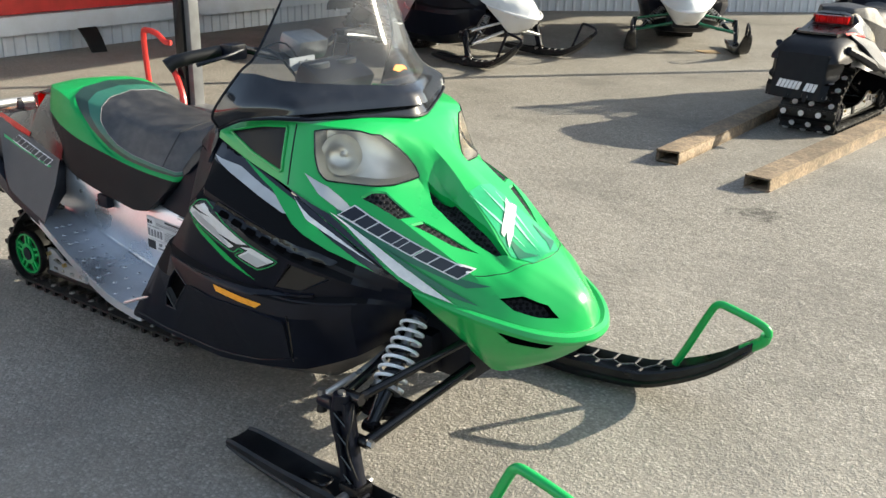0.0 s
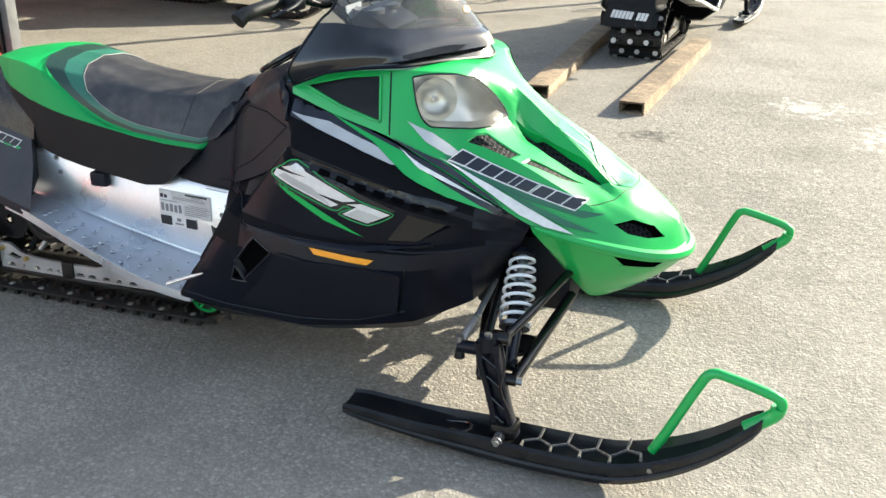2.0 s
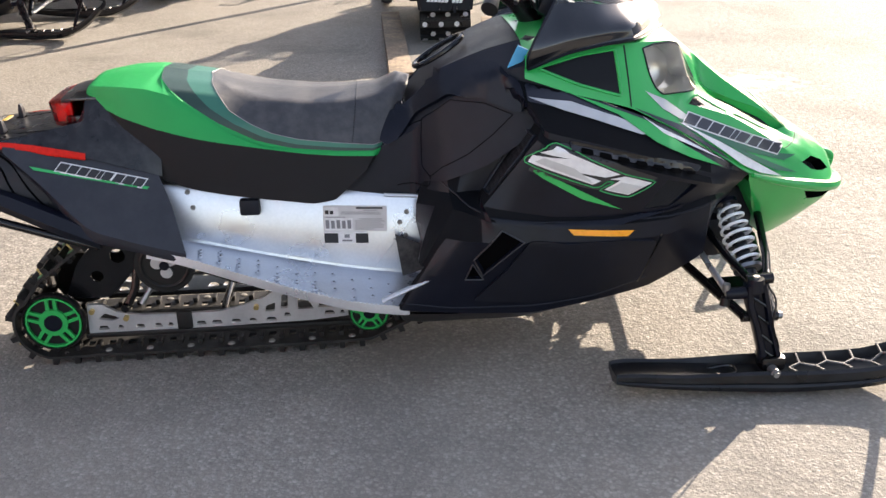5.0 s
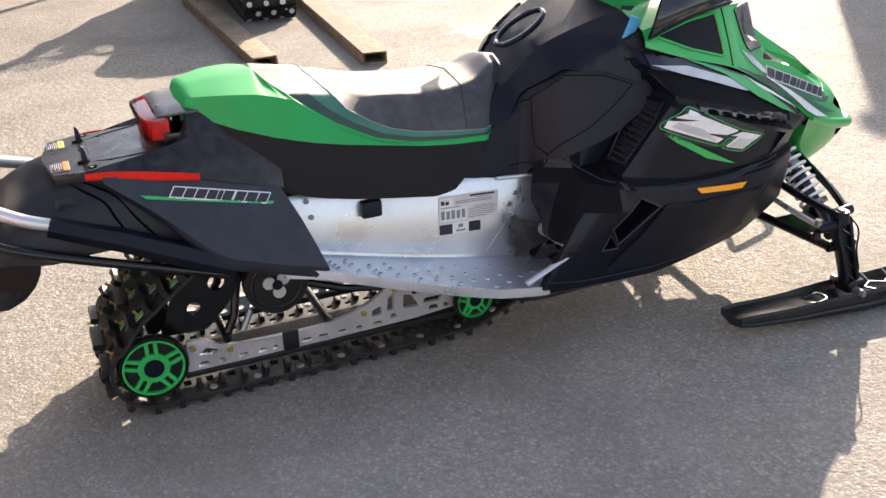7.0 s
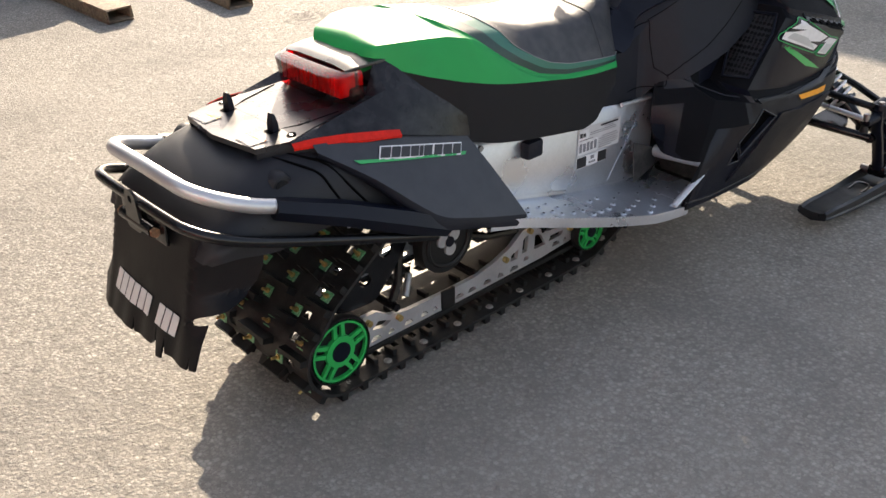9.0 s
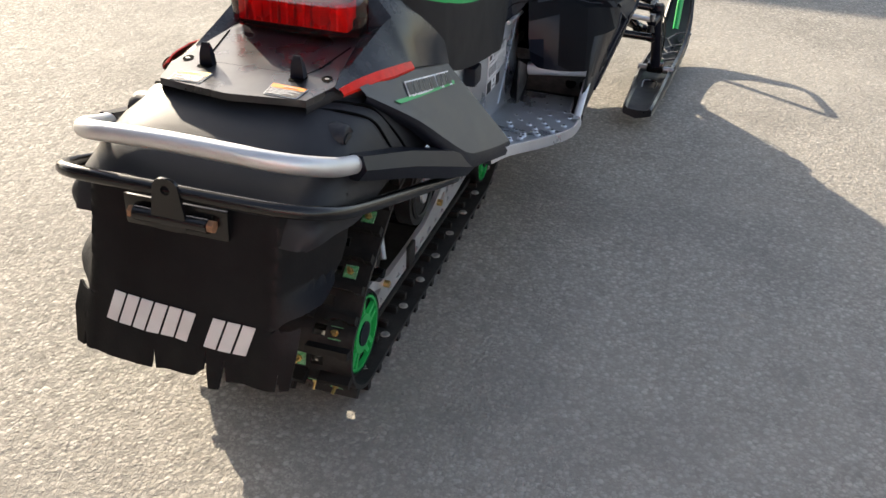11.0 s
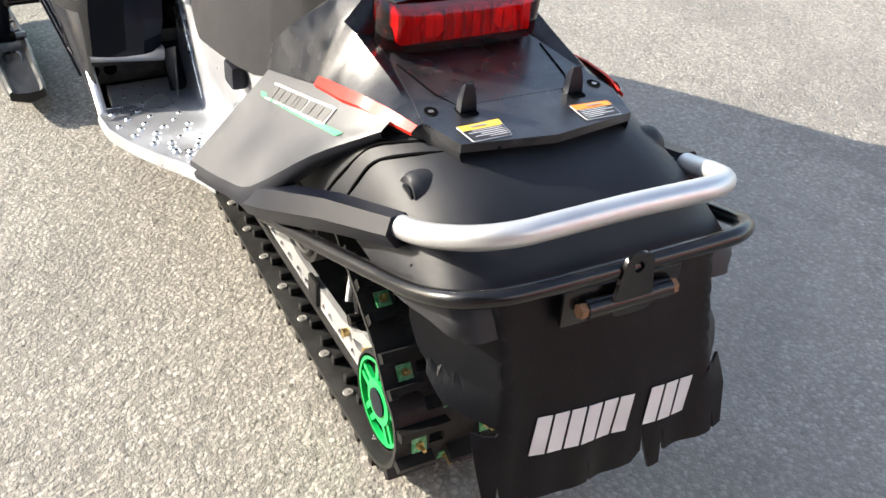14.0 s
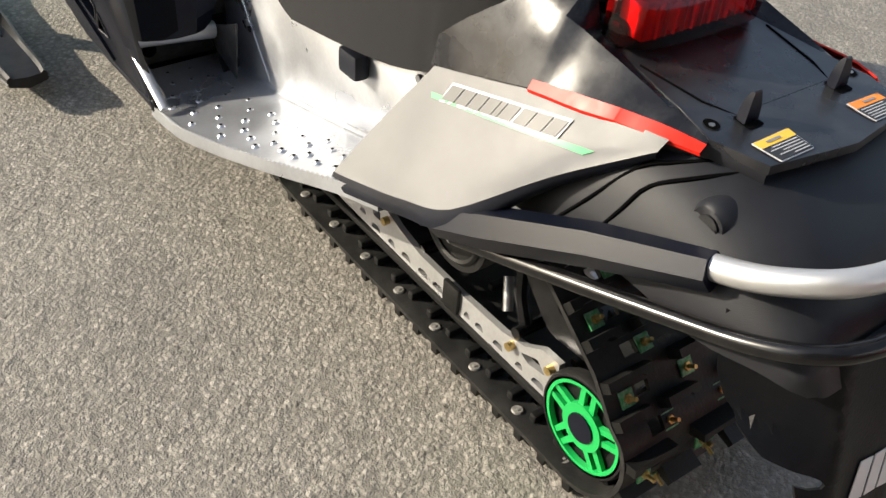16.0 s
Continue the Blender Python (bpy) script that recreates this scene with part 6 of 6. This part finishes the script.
    for k in range(7):
        x, z = 1.518 + k * .047, .666 - k * .0135
        part("slot", laid(rounded([(x, z), (x + .03, z - .008), (x + .03, z - .019), (x, z - .011)], .004, 2), S, aim, .0075, .02), VOID, side)
    on("reflector_amber", [(1.490, .462), (1.664, .448), (1.645, .434), (1.504, .446)], S, AMBER, side, "amber side reflector", .004)
    line("panel_seam", [(1.16, .560), (1.25, .500), (1.40, .481), (1.60, .474), (1.76, .472), (1.90, .478)], S, BLACK_MATTE, side, .003, 0)
    line("panel_crease", [(1.70, .27), (1.735, .40), (1.74, .43)], S, BLACK_GLOSS, side, .003, 0)
    # paler rim tubes stand for the highlight on the rear vents' bevels
    for name, _, _, o, *_ in RECESSES:
        if name == "rear_vent":
            line("vent_edge_highlight", [q for a, b in zip(o, o[1:] + o[:1]) for q in (a, lin(a, b, .1), lin(a, b, .9))], S, FENDER, side, .0022, .001, True)
    line("panel_edge", [(1.06, .255), (1.20, .228), (1.42, .222), (1.58, .238), (1.72, .285)], S, BLACK_SATIN, side, .003, 0)
    N = trees["all"]
    part("lower_panel", raised(rounded([(1.392, .436), (1.485, .428), (1.66, .424), (1.728, .412), (1.70, .285), (1.58, .248), (1.42, .238), (1.250, .252), (1.335, .345)], .014, 3), S, aim, .007, .022), BLACK_MATTE, side, "raised lower panel of black plastic")
    part("panel_ridge", raised(rounded([(1.300, .492), (1.442, .474), (1.63, .476), (1.80, .494), (1.80, .486), (1.63, .465), (1.442, .462), (1.315, .478)], .003, 2), S, aim, .006, .02), BLACK_SATIN, side, "moulded ridge along the flank")
    arch = [(1.012, .640), (1.069, .722), (1.158, .790), (1.255, .835), (1.335, .845), (1.385, .806), (1.400, .735), (1.367, .735), (1.296, .764), (1.213, .762), (1.136, .702), (1.085, .640), (1.040, .615)]
    part("knee_arch", raised(rounded(arch, .012, 3), N, aim, .010, .02), BLACK_SATIN, console, "raised black arch round the knee panel")
    knee = [(1.136, .640), (1.140, .690), (1.213, .752), (1.296, .753), (1.367, .728), (1.315, .676), (1.252, .622), (1.186, .582), (1.155, .548), (1.136, .567)]
    for a, b in zip(knee, knee[1:] + knee[:1]):
        line("knee_seam", [a, lin(a, b, .5), b], N, VOID, console, .0012, 0)
    line("knee_seam", [(1.068, .507), (1.149, .520), (1.156, .552)], N, VOID, console, .0012, 0)
    line("knee_seam", [(1.037, .622), (1.09, .655), (1.138, .685)], N, VOID, console, .0015, 0)


def build_extras(root, trees, hood):
    """Marks on the hood's middle, the blue tag, the sticker on the tunnel, the seat latch and the console pocket."""
    H = trees["hood"]
    panel = part("centre_panel", laid([(2.025, -.050), (2.025, .050), (2.12, .074), (2.19, .096), (2.236, .060), (2.236, -.060), (2.19, -.096), (2.12, -.074)], H, "z", .0015, .015), CENTRE, hood, "paler green printed panel on the raised centre")
    part("centre_mark", laid([(2.072, .048), (2.090, .039), (2.093, .050), (2.101, .057), (2.139, -.009), (2.156, -.039), (2.174, -.084),
                              (2.157, -.069), (2.143, -.051), (2.151, -.073), (2.140, -.071), (2.124, -.040), (2.108, -.006)], H, "z", .005, .012), PRINT_WHITE, panel, "white jagged mark on the hood")
    for o in ([(2.030, -.056), (2.115, -.051), (2.196, -.038), (2.115, -.043)], [(2.030, -.004), (2.13, .000), (2.222, -.013), (2.13, -.011)], [(2.042, .034), (2.12, .028), (2.20, .010), (2.12, .018)]):
        part("centre_stripe", laid(o, H, "z", .003, .012), STREAK, panel, "pale streak")
    for s in (-1, 1):
        part("centre_wedge", laid([(2.150, s * .060), (2.204, s * .052), (2.231, s * .026), (2.206, s * .086)], H, "z", .003, .012), DARK_GREEN, panel, "dark green wedge")
    for s in (-1,):
        bm = slab(bmesh.new(), rounded([(.858, .382), (1.034, .374), (1.036, .450), (.860, .459)], .004, 2), lambda u, v, w, s=s: (u, s * (.1915 + w), v), .001)
        lab = part("sticker", bm, STICKER, root, "silver information sticker with rows of grey text bars")
        bm = slab(bmesh.new(), rounded([(.856, .345), (.980, .340), (.981, .373), (.857, .379)], .003, 2), lambda u, v, w, s=s: (u, s * (.1915 + w), v), .001)
        part("sticker", bm, PRINT_WHITE, root, "small white sticker with dark squares")

        def patch(name, mat, u0, v0, u1, v1, off=.1930):
            # a printed field, u along the label from its rear end and v down from its top, both in millimetres
            q = [(.858 + u / 1000, .458 - v / 1000 - u * .00005) for u, v in ((u0, v0), (u1, v0), (u1, v1), (u0, v1))]
            part(name, slab(bmesh.new(), q, lambda u, v, w: (u, s * (off + w), v), .0008), mat, lab)

        patch("dark_square", PRINT_BLACK, 1, 81, 39, 110)
        patch("dark_square", PRINT_BLACK, 88, 81, 123, 110)
        patch("text_bar", PRINT_GREY, 50, 100, 78, 105)
        patch("dark_square", PRINT_GREY, 57, 84, 71, 94)
        patch("white_field", PRINT_WHITE, 4, 36, 82, 72)
        patch("white_field", PRINT_WHITE, 4, 4, 44, 30)
        patch("dark_square", PRINT_BLACK, 7, 12, 17, 24, .1940)
        patch("text_bar", PRINT_BLACK, 20, 14, 30, 24, .1940)
        patch("header_bar", PRINT_BLACK, 93, 3, 166, 8)
        for k in range(5):
            patch("text_bar", PRINT_GREY, 7 + 15 * k, 41 + 2 * (k % 2), 17 + 15 * k, 66, .1940)
        for k, (a, b) in enumerate(((112, 150), (50, 158), (50, 160), (8, 62), (100, 164), (88, 170), (88, 160), (88, 168), (88, 166), (88, 140))):
            v = (11, 17, 22, 32, 37, 43, 49, 55, 61, 67)[k]
            patch("text_bar", PRINT_GREY, a, v, b, v + 1.6)
    for s in (-1, 1):
        bm = box(bmesh.new(), (.665, s * .205, .470), (.055, .03, .045), bevel=.008)
        part("seat_latch", bm, BLACK_MATTE, root, "black seat latch")
        for x, z in ((.50, .515), (.51, .47), (1.09, .43), (1.085, .36), (1.07, .40)):
            part("tunnel_rivet", disc(bmesh.new(), (x, s * .192, z), .007, .006, "y", 12), STEEL, root, "small steel rivet")
        bm = tube(bmesh.new(), [(1.03, s * .197, .484), (1.18, s * .197, .472)], .006, 8)
        part("tunnel_lip", bm, ALU, root)
    bm = box(bmesh.new(), (1.385, -.272, .862), (.03, .006, .062), Matrix.Rotation(radians(25), 4, "Y"), bevel=.002)
    part("blue_tag", bm, BLUE_TAG, root, "blue tag hanging at the windshield")
    bm = bmesh.new()
    ring = [(1.20 + .075 * math.cos(a) * .9, .055 * math.sin(a), .835 + .04 * math.cos(a)) for a in np.linspace(0, 2 * math.pi, 25)]
    tube(bm, ring, .008, 8, caps=False)
    part("console_ring", bm, BLACK_GLOSS, root, "moulded ring on the console")


def snowmobile(m, near=True, hood=GREEN, trim=GREEN_VINYL, spring=SPRING, arm=None, bars=True, label="", loops=GREEN, shield=True, studs=STUD_GREEN):
    root = thing("snowmobile", label, "snowmobile", "" if near else "parked snowmobiles", m)
    trees, hd, ch, sd, cn = build_body(root, hood, near)
    if near:
        for s in (-1, 1):
            build_trim(root, trees, hd, ch, sd, cn, s)
        build_extras(root, trees, hd)
    build_seat(root, VINYL, trim, TEAL if near else VINYL)
    if shield:
        build_windshield(root)
    build_bars(root, near)
    build_tunnel(root, near)
    build_rear(root, near, bars)
    build_track(root, near, studs)
    bulk = box(bmesh.new(), (1.985, 0, .335), (.24, .27, .21), bevel=.02)
    box(bulk, (1.93, 0, .30), (.16, .36, .12), bevel=.02)
    part("bulkhead", bulk, BLACK_MATTE, root, "black front bulkhead that carries the suspension arms")
    for s in (-1, 1):
        build_ski(root, s, loops)
        build_suspension(root, s, arm, spring)
    return root, trees


# ---------- ground and setting ----------
bm = bmesh.new()
xs = [-300, -60, -20, -8, -4, -2, 0, 2, 4, 8, 20, 60, 300]
vs = [[bm.verts.new((x, y, 0)) for y in xs] for x in xs]
for i in range(len(xs) - 1):
    for j in range(len(xs) - 1):
        bm.faces.new((vs[i][j], vs[i + 1][j], vs[i + 1][j + 1], vs[i][j + 1]))
tagged(part("ground", bm, ASPHALT), "worn pale asphalt yard with stones showing and stains", "ground", kind="structure")

main, TREES = snowmobile(Matrix(), True, label="black and bright green snowmobile standing on worn asphalt")


# ---------- yard: walls, post, stand, planks, other snowmobiles ----------
SIDING = material("white_painted_siding", (0.60, 0.62, 0.65), 0.5, var=0.08, scale=3, dust_sheen=0.25, dust_sheen_color=(0.40, 0.39, 0.36))
RED_PAINT = material("red_painted_steel", (0.55, 0.03, 0.025), 0.4, var=0.15, scale=8, coat=0.2)
GREY_STEEL = material("grey_painted_steel", (0.13, 0.135, 0.14), 0.45, var=0.2, scale=10)
WOOD = material("weathered_plank", (0.22, 0.165, 0.11), 0.8, var=0.4, scale=7, grain=0.3, grain_scale=60, bump=0.5, bump_scale=80, dust_sheen=0.35, dust_sheen_color=(0.10, 0.085, 0.065))
CARD = material("brown_cardboard", (0.42, 0.29, 0.16), 0.8, var=0.1)


def siding_wall(name, length, height, m, label):
    """A ribbed metal wall with a projecting skirt board and a red upper band."""
    w = tagged(new(name), label, "wall", kind="structure")
    w.matrix_basis = m
    bm = bmesh.new()
    n = int(length / .115)
    pts = []
    for i in range(n):
        x = i * .115
        pts += [(x, 0), (x + .075, 0), (x + .082, -.014), (x + .105, -.014)]
    vs = [[bm.verts.new((x, y, z)) for x, y in pts] for z in (0, height)]
    for i in range(len(pts) - 1):
        bm.faces.new((vs[0][i], vs[0][i + 1], vs[1][i + 1], vs[1][i]))
    box(bm, (length / 2, .12, height / 2), (length, .2, height))
    part("siding", bm, SIDING, w, "white ribbed metal siding", 20)
    return w


west = siding_wall("wall_west", 22.0, 3.6, pose(-5.0, -9.0, 0, 0, 0, 90), "white ribbed metal wall with a ledge and red band")
bm = box(bmesh.new(), (11, -.06, .275), (22, .12, .165), bevel=.012)
part("ledge", bm, SIDING, west, "pale projecting ledge board")
bm = box(bmesh.new(), (11, -.035, .86), (22, .07, .98), bevel=.01)
part("red_band", bm, RED_PAINT, west, "red painted band")
north = siding_wall("wall_north", 8.4, 3.4, pose(-5.1, 8.05, 0, 0, 0, 43), "white ribbed metal wall across the yard")
# unseen slab overhead, added and sized to cast the shade along the wall
roof = tagged(part("shade_canopy", box(bmesh.new(), (-2.68, 5.6, 2.66), (5.1, 7.8, .12), bevel=.01), GREY_STEEL), "unseen flat roof added to shade the parked sleds by the wall", "roof", kind="structure")

# second unseen slab, added to carry the shade on over the far ground
tagged(part("shade_roof_north", box(bmesh.new(), (-1.5, 13.4, 3.47), (7.4, 5.0, .12), bevel=.01), GREY_STEEL), "unseen flat roof added to cast shade across the yard's far end", "roof", kind="structure")

# unseen wall and roof, added only to cast shade ahead of the nose
east = siding_wall("shade_wall_east", 8.4, 3.5, pose(8.74, 6.95, 0, 0, 0, -90), "unseen ribbed metal wall added to shade the ground ahead of the sled")
tagged(part("shade_roof_east", box(bmesh.new(), (11.84, 2.75, 3.56), (6.4, 8.4, .12), bevel=.01), GREY_STEEL), "unseen flat roof added to shade the ground ahead of the sled", "roof", kind="structure")

# rubber strip leaning under the ledge
bm = bmesh.new()
foot, head = [Vector(p) for p in ((-4.685, 3.384, 0.000), (-4.650, 3.513, 0.000))], [Vector(p) for p in ((-4.840, 3.365, 0.211), (-4.840, 3.554, 0.210))]
rows = [[foot[0].lerp(head[0], k) + Vector((.05 * k * (1 - k), 0, 0)), foot[1].lerp(head[1], k) + Vector((.05 * k * (1 - k), 0, 0))] for k in (0, .2, .4, .6, .8, 1)]
vs = [[bm.verts.new(p + Vector((d, 0, 0))) for p in r for d in (0, .03)] for r in rows]
for a, b in zip(vs, vs[1:]):
    for i, j in ((0, 1), (1, 3), (3, 2), (2, 0)):
        bm.faces.new((a[i], a[j], b[j], b[i]))
for r in (vs[0], vs[-1]):
    bm.faces.new((r[0], r[1], r[3], r[2]))
bmesh.ops.recalc_face_normals(bm, faces=bm.faces)
tagged(part("rubber_strip", bm, RUBBER, None, "", 30), "black bent rubber strip leaning against the pale wall ledge", "rubber strip")

# lift stand: square post on a foot, chain channel, red bar and red curved tube
stand = thing("lift_stand", "dark steel lift stand with red bars on asphalt", "stand")
bm = box(bmesh.new(), (-1.98, 2.36, 1.30), (.085, .085, 2.59), bevel=.006)
part("post", bm, GREY_STEEL, stand, "grey square steel post")
bm = box(bmesh.new(), (-2.02, 2.30, .95), (.07, .05, 1.9), bevel=.012)
part("channel", bm, BLACK_GLOSS, stand, "glossy black channel")
bm = box(bmesh.new(), (-2.0, 2.36, .02), (.5, .12, .04), bevel=.008)
part("foot", bm, GREY_STEEL, stand)
bm = tube(bmesh.new(), [(-2.36, 2.28, .02), (-2.38, 2.27, .30), (-2.37, 2.26, .50), (-2.33, 2.26, .525), (-2.24, 2.27, .51), (-2.17, 2.28, .46), (-2.12, 2.29, .455)], .020, 8, 3)
part("red_bar", bm, RED_PAINT, stand, "red painted bent bar")
bm = tube(bmesh.new(), [(-2.12, 2.28, .30), (-2.02, 2.24, .24), (-1.92, 2.20, .14), (-1.88, 2.18, .02)], .022, 8, 3)
part("red_leg", bm, RED_PAINT, stand, "red painted curved leg")

post = thing("yard_post", "dark steel post standing on the asphalt", "post")
part("shaft", tube(bmesh.new(), [(.94, 7.30, 0), (.94, 7.30, 3.4)], .045, 12), GREY_STEEL, post)
bm = box(bmesh.new(), (.94, 7.30, .012), (.2, .2, .024), bevel=.004)
part("base_plate", bm, GREY_STEEL, post)

for (x0, y0), (x1, y1), tag in (((1.195, 3.17), (1.19, 5.50), "weathered timber beam with a hollow dark end under a parked sled"), ((1.80, 2.96), (1.98, 5.10), "weathered timber beam with a splintered hollow end")):
    d = Vector((x1 - x0, y1 - y0, 0))
    beam = thing("timber_beam", tag, "beam", "beams under the parked sled", Matrix.Translation((x0, y0, 0)) @ Matrix.Rotation(math.atan2(d.y, d.x), 4, "Z"))
    L, W, Hh = d.length, .145, .075
    for y, z, sy, sz in ((0, Hh - .006, W, .012), (0, .006, W, .012), (-W / 2 + .006, Hh / 2, .012, Hh - .024), (W / 2 - .006, Hh / 2, .012, Hh - .024)):
        bm = box(bmesh.new(), (L / 2, y, z), (L, sy, sz), bevel=.003)
        for v in bm.verts:
            v.co += Vector((random.uniform(-.012, .012), random.uniform(-.002, .002), random.uniform(-.002, .002) if v.co.z > .02 else 0))
        part("board", bm, WOOD, beam)

card = thing("cardboard_piece", "torn piece of brown cardboard on asphalt", "cardboard")
bm = slab(bmesh.new(), [(-.46, 7.50), (-.30, 7.40), (-.18, 7.50), (-.30, 7.66)], lambda u, v, w: (u, v, .004 + w), .004)
part("sheet", bm, CARD, card)

snowmobile(pose(-3.57, 5.90, 0, 0, 0, -7), False, WHITE_PAINT, VINYL, STEEL, SILVER, label="black and white snowmobile parked by the wall", loops=BLACK_SATIN, shield=False, studs=STICKER)
snowmobile(pose(-1.52, 9.23, 0, 0, 0, -62), False, WHITE_PAINT, VINYL, STEEL, DARK_GREEN, label="white-nosed snowmobile with green suspension arms", loops=BLACK_SATIN, shield=False, studs=STICKER)
snowmobile(pose(1.575, 4.53, 0, 0, 0, 86), False, BLACK_SATIN, VINYL, STEEL, None, label="black and silver snowmobile parked between timber beams", loops=BLACK_SATIN, shield=True, bars=False, studs=STICKER)
